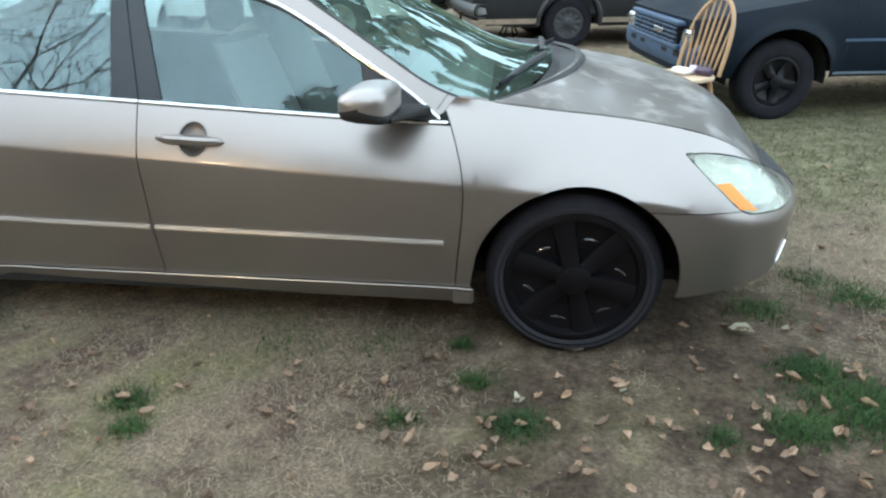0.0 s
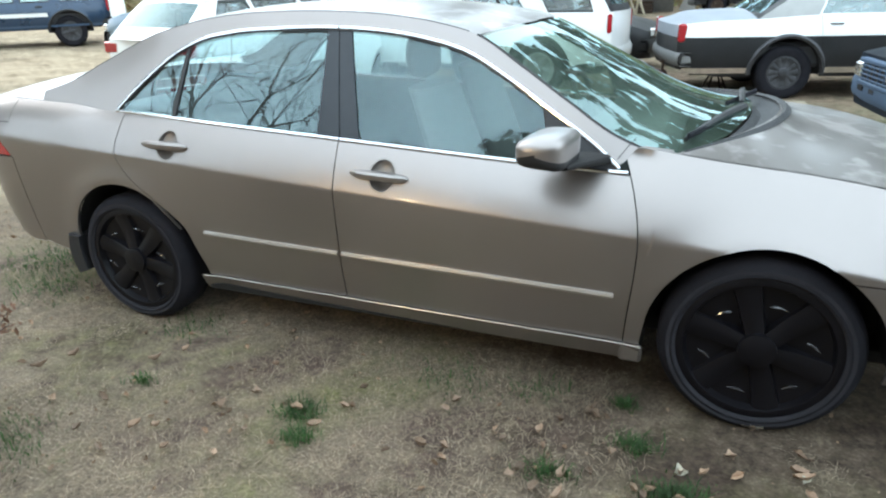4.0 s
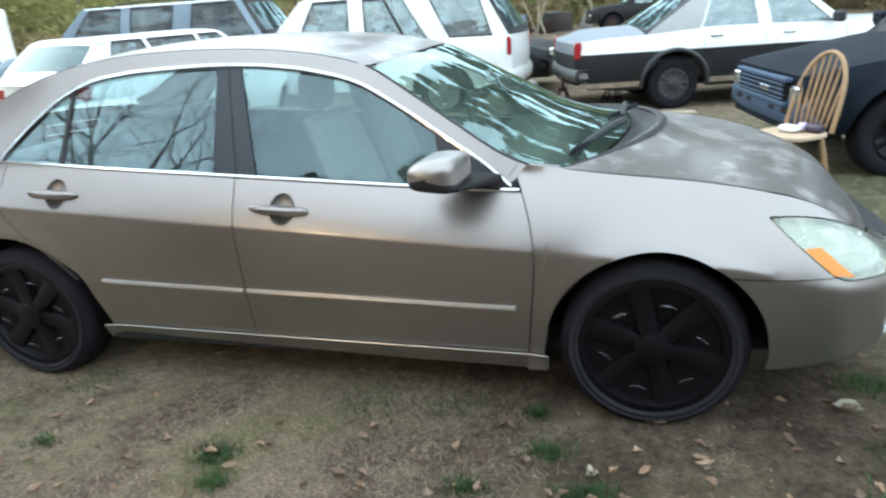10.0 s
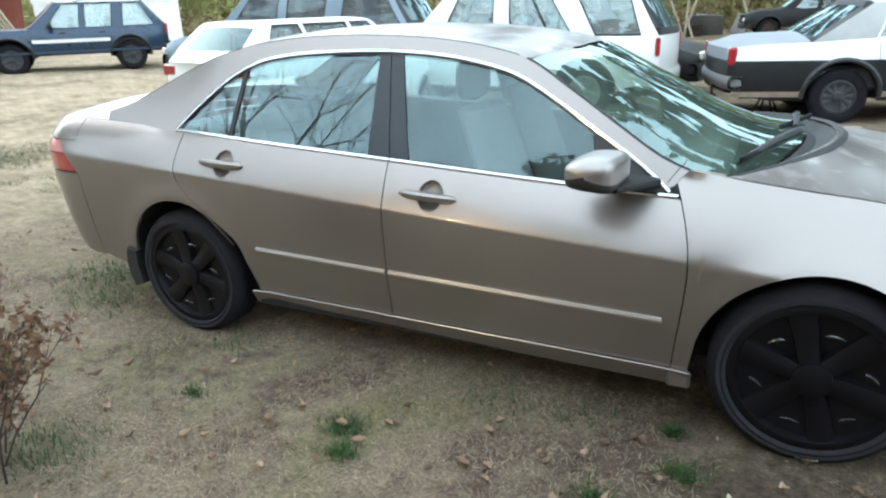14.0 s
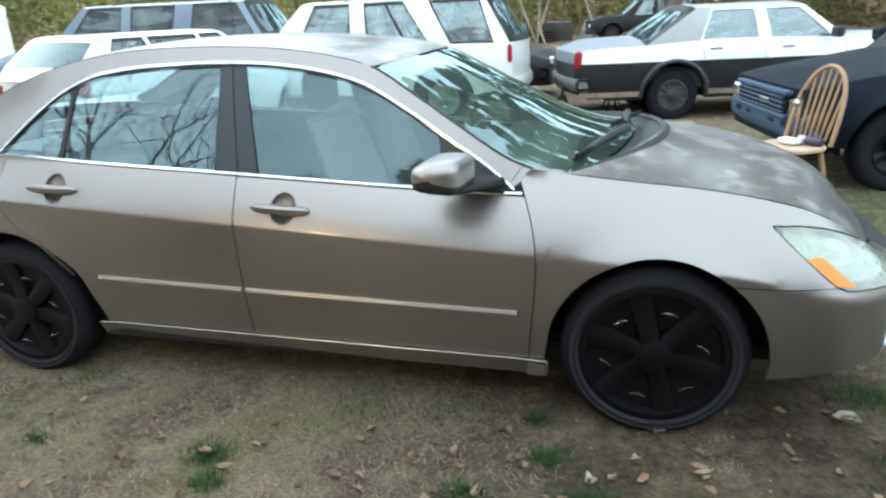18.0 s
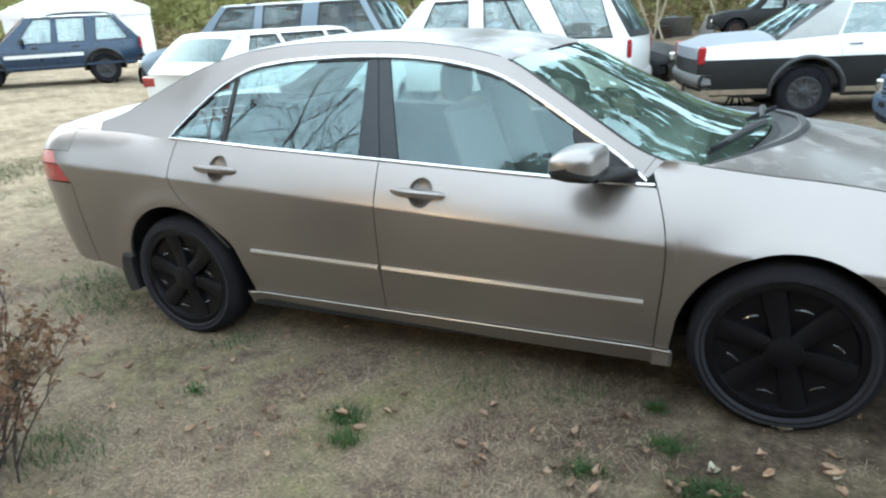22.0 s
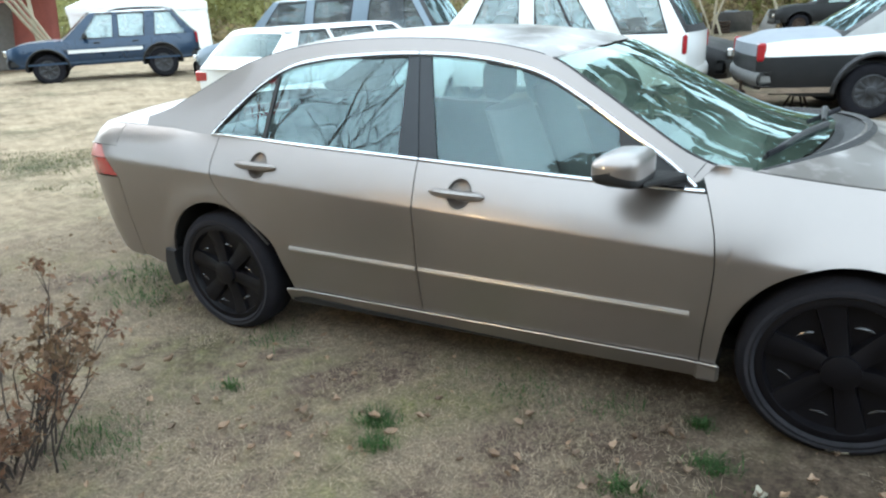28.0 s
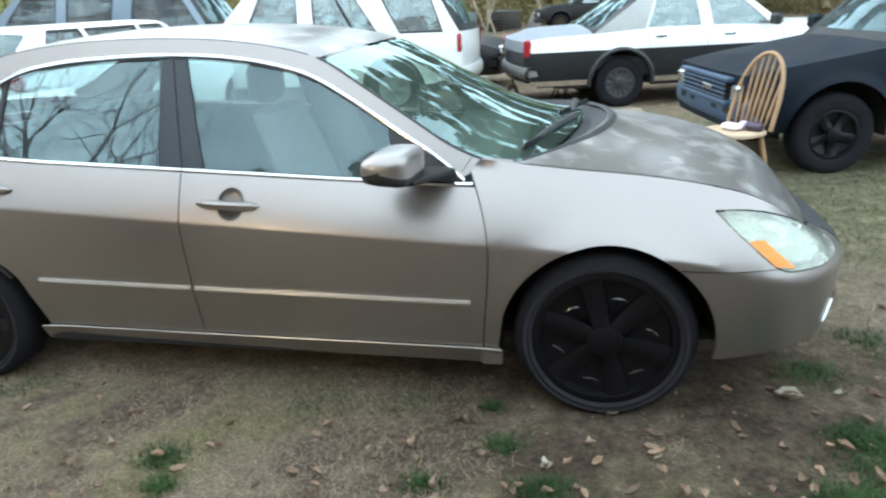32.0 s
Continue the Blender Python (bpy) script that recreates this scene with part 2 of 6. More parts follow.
def glass(name, tint, ior=1.6, dirt=0.06, film=(0.5, 0.5, 0.5), sheen=(0.76, 0.98, 1.0)):
    """A thin pane: clear with a tint, gloss by angle, a light film that holds dust and painted sky reflection."""
    mt = bpy.data.materials.new(name)
    mt.use_nodes = True
    nt = mt.node_tree
    nt.nodes.remove(nt.nodes["Principled BSDF"])
    tr, gl, df = (nt.nodes.new(k) for k in ("ShaderNodeBsdfTransparent", "ShaderNodeBsdfGlossy", "ShaderNodeBsdfDiffuse"))
    tr.inputs[0].default_value = (*tint, 1)
    gl.inputs["Roughness"].default_value = 0.015
    gl.inputs[0].default_value = (*sheen, 1)
    df.inputs[0].default_value = (*film, 1)
    lw, m1, m2 = nt.nodes.new("ShaderNodeLayerWeight"), nt.nodes.new("ShaderNodeMixShader"), nt.nodes.new("ShaderNodeMixShader")
    # gloss rises from its head-on share towards grazing angles, alike on both sides of the pane
    r0 = ((ior - 1) / (ior + 1)) ** 2
    lw.inputs[0].default_value = 0.5
    pw, fr = nt.nodes.new("ShaderNodeMath"), nt.nodes.new("ShaderNodeMath")
    pw.operation, fr.operation = "POWER", "MULTIPLY_ADD"
    pw.inputs[1].default_value = 4.0
    nt.links.new(lw.outputs["Facing"], pw.inputs[0])
    nt.links.new(pw.outputs[0], fr.inputs[0])
    fr.inputs[1].default_value, fr.inputs[2].default_value = 1 - r0, r0
    nz = nt.nodes.new("ShaderNodeTexNoise")
    nz.inputs["Scale"].default_value, nz.inputs["Detail"].default_value = 5, 5
    mr = nt.nodes.new("ShaderNodeMapRange")
    mr.inputs[1].default_value, mr.inputs[2].default_value, mr.inputs[3].default_value, mr.inputs[4].default_value = 0.35, 0.7, dirt * 0.4, dirt
    nt.links.new(nz.outputs[0], mr.inputs[0])
    nt.links.new(mr.outputs[0], m1.inputs[0])
    nt.links.new(tr.outputs[0], m1.inputs[1])
    nt.links.new(df.outputs[0], m1.inputs[2])
    nt.links.new(fr.outputs[0], m2.inputs[0])
    nt.links.new(m1.outputs[0], m2.inputs[1])
    nt.links.new(gl.outputs[0], m2.inputs[2])
    nt.links.new(m2.outputs[0], nt.nodes["Material Output"].inputs[0])
    return mt


def lens(name, colour, rough=0.12):
    m = material(name, colour, rough, 0.0, 0.15, 12, 90, 0.02, 0.8)
    return m


PAINT = material("champagne metallic paint", (0.308, 0.277, 0.264), 0.35, 0.88, 0.05, 2, 7, 0.0, 0.5)
CUP = material("shaded champagne paint", (0.25, 0.225, 0.212), 0.42, 0.7, 0.05, 4, 9, 0.0, 0.1)
PAINT.node_tree.nodes["Principled BSDF"].inputs["Coat Roughness"].default_value = 0.08
# darker champagne base with sharp-edged paler blotches, for bonnet and roof
BLOTCHY = material("blotchy champagne paint", (0.36, 0.33, 0.315), 0.33, 0.6, 0.10, 6, 14, 0.0, 0.3, colour2=(0.19, 0.17, 0.158), pos=(0.51, 0.61))
PLASTIC = material("black trim plastic", (0.018, 0.018, 0.02), 0.5, 0, 0.3, 20, 200, 0.15)
DARK = material("dark underbody", (0.012, 0.011, 0.011), 0.9, 0, 0.3, 10, 60, 0.2)
RUBBER = material("dusty tyre rubber", (0.017, 0.016, 0.020), 0.78, 0, 0.35, 12, 120, 0.25, colour2=(0.009, 0.009, 0.012), spec=0.16)
DUSTY = material("dusty tyre sidewall", (0.031, 0.030, 0.036), 0.8, 0, 0.4, 9, 90, 0.2, colour2=(0.018, 0.018, 0.022), spec=0.2)
WHEELBLACK = material("black wheel cover", (0.006, 0.0055, 0.0075), 0.38, 0, 0.3, 12, 90, 0.02, spec=0.22)
WHEELGLINT = material("glossy wheel glint bar", (0.05, 0.05, 0.055), 0.14, 0.2, 0.4, 30, 90, 0.0, 0.6)
DULLRIM = material("dull dark steel rim", (0.07, 0.07, 0.075), 0.5, 0.5, 0.4, 14, 90, 0.1)
CHROME = material("bright chrome trim", (0.70, 0.71, 0.73), 0.16, 1.0, 0.06, 6, 60, 0.02)
SATIN = material("satin moulding", (0.5, 0.47, 0.44), 0.3, 0.7, 0.06, 6, 80, 0.02, 0.5)
PILLAR = material("gloss dark pillar cover", (0.022, 0.026, 0.032), 0.22, 0, 0.15, 3, 20, 0.0, 0.0, spec=0.42)
CLOTH = material("grey seat cloth", (0.12, 0.12, 0.12), 0.95, 0, 0.15, 20, 300, 0.4)
CABIN = material("grey cabin plastic", (0.06, 0.06, 0.065), 0.7, 0, 0.2, 15, 200, 0.2)
GLASS = glass("tinted door glass", (0.84, 0.96, 0.96), 1.9, 0.03)
# deeper tint than the front doors: the dim cabin is put into it
REARGLASS = glass("dimmed rear door glass", (0.60, 0.75, 0.76), 2.1, 0.04)
# the films of these panes carry part of the sky's reflection as colour
SCREEN = glass("windscreen glass", (0.62, 0.75, 0.68), 2.1, 0.15, (0.40, 0.55, 0.45))
BACKGLASS = glass("car glass", (0.66, 0.74, 0.74), 2.1, 0.36, (0.66, 0.70, 0.70))
TAILGLASS = glass("raked car glass", (0.14, 0.18, 0.19), 1.42, 0.3, (0.24, 0.32, 0.35))
SMOKED = glass("smoked car glass", (0.35, 0.38, 0.40), 1.6, 0.3, (0.42, 0.45, 0.48))
CLEAR = glass("hazed lamp lens", (0.9, 0.93, 0.88), 1.45, 0.5, (0.70, 0.74, 0.66), (0.95, 1.0, 0.96))
AMBER = material("amber lens", (0.88, 0.27, 0.012), 0.3, 0.0, 0.15, 12, 90, 0.02, 0.25)
PINK = lens("pale pink lens", (0.62, 0.26, 0.25))
RED = lens("red lens", (0.36, 0.012, 0.018))
LAMPBOWL = material("greyed lamp bowl", (0.52, 0.55, 0.50), 0.35, 0.5, 0.3, 9, 60, 0.05)
REFLECT = material("lamp reflector", (0.8, 0.8, 0.78), 0.2, 0.9, 0.1, 20, 90, 0.05)
WHITE = material("white car paint", (0.80, 0.80, 0.78), 0.32, 0, 0.06, 3, 40, 0.01, 0.6)
BLACKP = material("faded black car paint", (0.016, 0.016, 0.017), 0.48, 0, 0.4, 4, 60, 0.03, 0.08, spec=0.3)
# grey for the two-tone sedan's deck and tail end
GREYP = material("matt grey finish", (0.27, 0.295, 0.33), 0.6, 0, 0.18, 3, 60, 0.04)
NAVYMATT = material("matt navy black paint", (0.005, 0.011, 0.020), 0.5, 0, 0.4, 3, 80, 0.05, colour2=(0.005, 0.008, 0.013), spec=0.13)
NAVY = material("navy blue paint", (0.02, 0.035, 0.12), 0.4, 0, 0.3, 4, 60, 0.02, 0.4)
BUMPBLUE = material("dusty blue bumper paint", (0.045, 0.085, 0.15), 0.55, 0, 0.3, 6, 60, 0.05)
DEEPBLUE = material("deep blue metallic paint", (0.006, 0.032, 0.075), 0.28, 0.2, 0.2, 3, 50, 0.0, 0.5)
SLATE = material("slate blue paint", (0.19, 0.245, 0.30), 0.35, 0.2, 0.12, 3, 50, 0.0, 0.6)
VINYL = material("weathered grey vinyl roof", (0.30, 0.29, 0.27), 0.8, 0, 0.25, 8, 90, 0.2)
VINYLPALE = material("pale grey vinyl roof", (0.40, 0.40, 0.39), 0.75, 0, 0.15, 6, 90, 0.15)
STEEL = material("dull steel", (0.30, 0.30, 0.30), 0.45, 0.8, 0.3, 12, 90, 0.1)
RUST = material("rusty iron", (0.07, 0.045, 0.032), 0.85, 0.2, 0.4, 14, 90, 0.3)
OAK = material("honey oak wood", (0.38, 0.225, 0.11), 0.45, 0, 0.22, 9, 70, 0.1, 0.2)
PALEOAK = material("worn pale oak seat", (0.54, 0.40, 0.27), 0.55, 0, 0.2, 9, 70, 0.1)
CONCRETE = material("tan concrete", (0.34, 0.285, 0.21), 0.95, 0, 0.25, 12, 90, 0.4)
WOOD = material("weathered timber", (0.42, 0.36, 0.26), 0.9, 0, 0.3, 6, 60, 0.3)
TARP = material("white tent cloth", (0.86, 0.87, 0.87), 0.8, 0, 0.06, 2, 20, 0.1)
REDTARP = material("faded red tarpaulin", (0.52, 0.16, 0.13), 0.85, 0, 0.25, 2, 20, 0.1)
BARK = material("pine bark", (0.20, 0.16, 0.13), 0.95, 0, 0.45, 6, 30, 0.6)
TWIG = material("grey brown twigs", (0.06, 0.047, 0.04), 0.95, 0, 0.3, 20, 90, 0.2)

# ---------------------------------------------------------------- the champagne sedan
# Rear axle at x = 0, front axle at 2.738, right flank at y = 0, centre line at y = YC.
YC, AXF, ZH = 0.905, 2.738, 0.315
N_F, N_R = 2.6, 3.0
_th = np.linspace(0, np.pi / 2, 400)
_fx, _fy = 2.95 + 0.73 * np.sin(_th) ** (2 / N_F), YC * (1 - np.cos(_th) ** (2 / N_F))
_fs = 2.95 + np.r_[0, np.cumsum(np.hypot(np.diff(_fx), np.diff(_fy)))]
_rx, _ry = -0.60 - 0.525 * np.sin(_th) ** (2 / N_R), YC * (1 - np.cos(_th) ** (2 / N_R))
_rs = -0.60 - np.r_[0, np.cumsum(np.hypot(np.diff(_rx), np.diff(_ry)))]
S_F, S_R = _fs[-1], _rs[-1]


def outline(s):
    """Plan outline of the right half, by distance along it."""
    s = np.asarray(s, float)
    x = np.where(s > 2.95, np.interp(s, _fs, _fx), np.where(s < -0.60, np.interp(-s, -_rs, _rx), s))
    y = np.where(s > 2.95, np.interp(s, _fs, _fy), np.where(s < -0.60, np.interp(-s, -_rs, _ry), 0.0))
    return x, y


def normal(s):
    (x0, y0), (x1, y1) = outline(s - 0.01), outline(s + 0.01)
    tx, ty = x1 - x0, y1 - y0
    n = np.hypot(tx, ty)
    return -ty / n, tx / n


def crease(s):
    return 0.822 - 0.0605 * np.clip(s, -0.7, 3.2)


def belt(s):
    return smooth(s, (-0.6, 1.005), (0.02, 0.985), (0.6, 0.953), (1.11, 0.927), (1.5, 0.905), (1.86, 0.885), (2.25, 0.868), (2.4, 0.862))


def shoulder(s):
    """Height of the upper edge of the flank: deck, belt, bonnet seam."""
    deck = smooth(s, (-1.9, 1.01), (-1.1, 1.022), (-0.85, 1.03), (-0.6, 1.026), (-0.43, 1.018), (-0.2, 1.008), (0.0, 0.99))
    bonnet = smooth(s, (2.25, 0.965), (2.39, 0.947), (2.66, 0.914), (2.86, 0.892), (3.06, 0.864), (3.25, 0.826), (3.42, 0.772), (3.6, 0.704), (3.8, 0.628), (4.0, 0.604), (4.4, 0.604))
    w1, w2 = step(s, -0.3, 0.02), step(s, 2.20, 2.30)
    return deck * (1 - w1) + belt(s) * w1 * (1 - w2) + bonnet * w2


def tuck(s):
    """How far the shoulder lies inside the flank."""
    return smooth(s, (-1.9, 0.145), (-1.0, 0.125), (-0.45, 0.118), (0.0, 0.105), (0.6, 0.092), (1.1, 0.09), (1.8, 0.10), (2.25, 0.106), (2.35, 0.104), (2.45, 0.115), (2.6, 0.145), (2.75, 0.168), (3.1, 0.17), (3.3, 0.165), (3.6, 0.15), (4.4, 0.10))


def inset(s, z):
    s, z = np.broadcast_arrays(np.asarray(s, float), np.asarray(z, float))
    zc, k = crease(s), tuck(s)
    wf = step(s, 2.25, 2.75)
    zt = np.where(s < 2.0, shoulder(s), belt(s) * (1 - wf) + np.where(s < 2.32, 0.957 - 0.5 * (s - 2.32), shoulder(s)) * wf)
    nose = step(s, 2.95, 3.5)
    zc = zc * (1 - nose) + 0.53 * nose
    t = np.clip((z - zc) / np.maximum(zt - zc, 0.02), 0, 1.35)
    aft = step(-s, -0.1, 0.35)
    up = k * ((0.75 - 0.50 * nose) * t + (0.25 + 0.50 * nose) * t * t)
    low = 0.046 * np.clip((zc - z) / 0.45, 0, 2) ** 1.6 + 0.28 * np.clip(0.27 - z, 0, 1) * (1 - nose) + 0.5 * np.clip(0.30 - z, 0, 1) ** 1.3 * nose
    up = up * (1 - aft) + aft * k * (0.46 * t + 0.34 * t * t + 0.20 * t**4)
    rear = step(-s, 0.5, 1.0)
    low = low + rear * 0.12 * np.clip(0.50 - z, 0, 1) ** 1.4
    y = 0.003 + np.where(z > zc, up, low)
    for wx, amp in ((AXF, 0.006), (0.015, 0.009)):
        r = np.hypot(s - wx, z - 0.31)
        base = np.exp(-((s - wx) / 0.42) ** 2) * amp * 0.8
        y = y + np.where(z > 0.16, base - 1.5 * amp * np.exp(-((r - 0.375) / 0.065) ** 2), 0)
    return y


def skin(s, z, deep=0.0):
    s, z = np.broadcast_arrays(np.asarray(s, float), np.asarray(z, float))
    x, y = outline(s)
    nx, ny = normal(s)
    d = inset(s, z) + deep
    return np.stack([x + nx * d, y + ny * d, z], -1)


def side_y(x, z):
    """Greenhouse: y of the side at a place above the belt."""
    zb = belt(x)
    yb = tuck(np.clip(x, 0.0, 2.3)) + 0.012
    t = (z - zb) / 0.47
    return yb + 0.235 * t + 0.02 * t * (t - 1) + 0.05 * step(0.25 - np.asarray(x, float), 0, 0.5) * t + 0.045 * step(x, 2.2, 2.45)


def cabin_skin(x, z, deep=0.0):
    x, z = np.broadcast_arrays(np.asarray(x, float), np.asarray(z, float))
    return np.stack([x, side_y(x, z) + deep, z], -1)


def panel(fn, xl, xr, zlo, zhi, nu, nv, lip=0.014, gap=0.0022):
    """A panel between two upright edges xl(z), xr(z) and two long edges zlo(x), zhi(x), with its edges turned in."""
    u, v = np.linspace(0, 1, nu)[:, None], np.linspace(0, 1, nv)[None, :]
    z = 0.6 + 0.0 * (u + v)
    x = 0.0 * z
    for _ in range(14):
        a, b = xl(z) + gap, xr(z) - gap
        x = a + (b - a) * u
        lo, hi = zlo(x) + gap, zhi(x) - gap
        z = lo + (hi - lo) * v
    m = Mesh().grid(fn(x, z))
    if lip:
        ring = lambda a: np.concatenate([a[:, 0], a[-1, 1:], a[-2::-1, -1], a[0, -2:0:-1]])
        rx, rz = ring(x), ring(z)
        m.grid(np.stack([fn(rx, rz), fn(rx, rz, lip)], 0), close=True, flip=True)
    return m


flat = lambda c: (lambda q: c + 0.0 * np.asarray(q, float))
SED = (1.37, YC, 0.0)
sedan = thing("sedan", SED, 0, "champagne metallic four-door sedan with black wheels on dry grass", "car")


def sp(name, m, mat, parent=None, label="", both=False, sharp=38):
    """A part of the sedan, and its mirror image on the far side if both."""
    other = m.mirrored(YC) if both else None
    ob = part(name, m, mat, parent or sedan, label, SED, sharp)
    if both:
        part(name, other, mat, sedan, label, SED, sharp)
    return ob


ARCH_F, ARCH_R = 0.376, 0.362


def arch(x, cx, r, base):
    d = r * r - (np.asarray(x, float) - cx) ** 2
    return np.maximum(base, np.where(d > 0, 0.312 + np.sqrt(np.maximum(d, 0)), base))


SILL = lambda x: 0.262 + 0.0 * np.asarray(x, float)
door_f = lambda z: smooth(z, (0.2, 2.292), (0.38, 2.305), (0.56, 2.321), (0.66, 2.324), (0.72, 2.318), (0.80, 2.298), (0.88, 2.268), (0.95, 2.235))
door_b = lambda z: lin(z, (0.2, 1.152), (0.47, 1.152), (0.60, 1.156), (0.76, 1.157), (0.94, 1.150))
door_r = lambda z: smooth(z, (0.2, 0.44), (0.30, 0.425), (0.40, 0.395), (0.52, 0.345), (0.62, 0.222), (0.695, 0.124), (0.77, 0.055), (0.85, 0.032), (0.93, 0.036), (1.0, 0.04))

# doors
def holed(m, x0, z0):
    """Opens a door skin behind its handle."""
    v = m.v
    m.f = [f for f in m.f if ((sum(v[i][0] for i in f) / len(f) - x0) / 0.0548) ** 2 + ((sum(v[i][2] for i in f) / len(f) - z0) / 0.0585) ** 2 > 1]
    return m


fd = sp("front_door", holed(panel(skin, door_b, door_f, SILL, belt, 160, 100), 1.362, 0.815), PAINT, both=True)
rd = sp("rear_door", holed(panel(skin, door_r, door_b, SILL, belt, 160, 100), 0.324, 0.869), PAINT, both=True)
# wings: the front one in two lengths, behind and before the headlamp's tip
lamp_hi = lambda s: smooth(s, (3.10, 0.788), (3.20, 0.785), (3.32, 0.768), (3.55, 0.705), (3.75, 0.63), (3.86, 0.588))
lamp_lo = lambda s: smooth(s, (3.10, 0.782), (3.20, 0.690), (3.31, 0.598), (3.45, 0.573), (3.65, 0.568), (3.86, 0.584))
seam_lo = lambda s: lin(s, (2.9, 0.612), (3.30, 0.598))


def wing_bottom(s):
    s = np.asarray(s, float)
    a = arch(s, AXF, ARCH_F, 0.262)
    return np.where(s < 2.972, a, np.maximum(seam_lo(s), 0))


def wing_top(s):
    s = np.asarray(s, float)
    return np.where(s < 3.10, shoulder(s), np.minimum(shoulder(s), lamp_lo(s)))


sp("front_wing", panel(skin, door_f, flat(3.1022), wing_bottom, shoulder, 90, 34), PAINT, both=True)
sp("wing_corner", panel(skin, flat(3.10), flat(3.30), lambda s: seam_lo(s) + 0.002, lamp_lo, 16, 10, lip=0, gap=0), PAINT, both=True)
sp("wing_brow", panel(skin, flat(3.10), flat(S_F), lamp_hi, lambda s: shoulder(s) - 0.0022, 40, 6, lip=0, gap=0), PAINT, both=True)
sp("quarter_panel", panel(skin, flat(-0.63), lambda z: np.minimum(door_r(z), 0.335), lambda s: np.where(np.asarray(s, float) > -0.37, arch(s, 0.015, ARCH_R, 0.30), 0.262 + 0.12 * step(-np.asarray(s, float), 0.37, 0.95)), shoulder, 70, 40), PAINT, both=True)
# bumpers wrap to the middle
bump_hi = lambda s: np.where(np.asarray(s, float) < 3.31, seam_lo(s), np.where(np.asarray(s, float) < 3.86, lamp_lo(s), 0.585))
bump_lo = lambda s: smooth(s, (2.9, 0.255), (3.15, 0.262), (3.5, 0.285), (3.8, 0.25), (4.6, 0.235))
bump_l = lambda z: AXF + np.sqrt(np.maximum(ARCH_F**2 - (np.asarray(z, float) - 0.312) ** 2, 0.01))
sp("front_bumper", panel(skin, bump_l, flat(S_F), bump_lo, bump_hi, 70, 22).mirror(YC), PAINT)
sp("rear_bumper", panel(skin, flat(S_R), flat(-0.63), lambda s: 0.30 + 0.09 * step(-np.asarray(s, float), 0.7, 1.1), lambda s: 0.762 + 0.0 * np.asarray(s, float), 40, 22).mirror(YC), PAINT)
# rear face above the bumper, tail lamps at its corners
tl = lambda s: 0.925 + 0.0 * np.asarray(s, float)
sp("tail_panel", panel(skin, flat(S_R), flat(-1.28), flat(0.765), shoulder, 24, 10).mirror(YC), PAINT)
sp("tail_cap", panel(skin, flat(-1.28), flat(-0.63), tl, shoulder, 20, 10), PAINT, both=True)
lamp_r = lambda z: lin(z, (0.765, -0.637), (0.86, -0.70), (0.925, -0.755))
sp("upper_lens", panel(skin, flat(-1.28), lamp_r, flat(0.86), tl, 20, 6, gap=0.003), PINK, None, "pale pink upper lamp lens", both=True)
sp("tail_lamp", panel(skin, flat(-1.28), lamp_r, flat(0.765), flat(0.86), 20, 8, gap=0.003), RED, None, "red wraparound tail lamp", both=True)
sp("wing_filler", panel(skin, lamp_r, flat(-0.6275), flat(0.765), tl, 4, 8, lip=0, gap=0.0), PAINT, both=True)
# headlamp: a hazed lens over a bright bowl, amber corner
hl = sp("headlamp", panel(skin, flat(3.106), flat(3.855), lambda s: lamp_lo(s) + 0.003, lambda s: lamp_hi(s) - 0.003, 44, 12), CLEAR, None, "hazy clear headlamp with amber corner", both=True)
bowl = panel(lambda s, z, d=0: skin(s, z, 0.045 + d), flat(3.15), flat(3.84), lambda s: lamp_lo(s) + 0.008, lambda s: lamp_hi(s) - 0.008, 30, 8, lip=0)
sp("lamp_bowl", bowl, LAMPBOWL, both=True)
u_, v_ = np.linspace(0, 1, 8)[:, None], np.linspace(0, 1, 10)[None]
am_s = (3.300 + 0.085 * u_) * (1 - v_) + (3.208 + 0.062 * u_) * v_
am_z = (0.606 - 0.016 * u_) * (1 - v_) + (0.692 + 0.0 * u_) * v_
sp("turn_signal", Mesh().grid(skin(am_s, am_z, -0.0025)), AMBER, None, "amber turn signal lens", both=True)
sp("projector", Mesh().lathe([(0.0, -0.05), (0.03, -0.05), (0.037, -0.04), (0.04, -0.02), (0.0, -0.02)], (3.47, 0.40, 0.615), 24, "x"), REFLECT, both=True)
# chrome corner strip of the lower grille, fog recess, grille
fog = np.linspace(0, 1, 12)
sp("fog_strip", Mesh().tube(skin(3.69 - 0.10 * fog + 0.03 * fog**2, 0.388 - 0.085 * fog, -0.003), 0.0065, 8), CHROME, None, "bright strip beside the fog lamp recess", both=True)
sp("fog_recess", panel(lambda s, z, d=0: skin(s, z, -0.003 + d), lambda z: 3.665 + 0.8 * (np.asarray(z, float) - 0.31), flat(3.86), flat(0.305), flat(0.405), 8, 6, lip=0.02), PLASTIC, both=True)
sp("grille", panel(lambda s, z, d=0: skin(s, z, -0.004 + d), flat(3.93), flat(S_F), flat(0.50), flat(0.61), 12, 6, lip=0.02).mirror(YC), PLASTIC)
# sill with its bright upper edge
sp("sill", panel(lambda s, z, d=0: skin(s, z, -0.010 + d), flat(0.385), flat(2.362), lambda x: 0.185 + 0.0 * np.asarray(x, float), flat(0.260), 50, 8), PAINT, both=True)
xs = np.linspace(0.40, 2.362, 60)
sp("sill_edge", Mesh().tube(skin(xs, 0.262 + 0 * xs, -0.011), 0.0035, 6), SATIN, both=True)
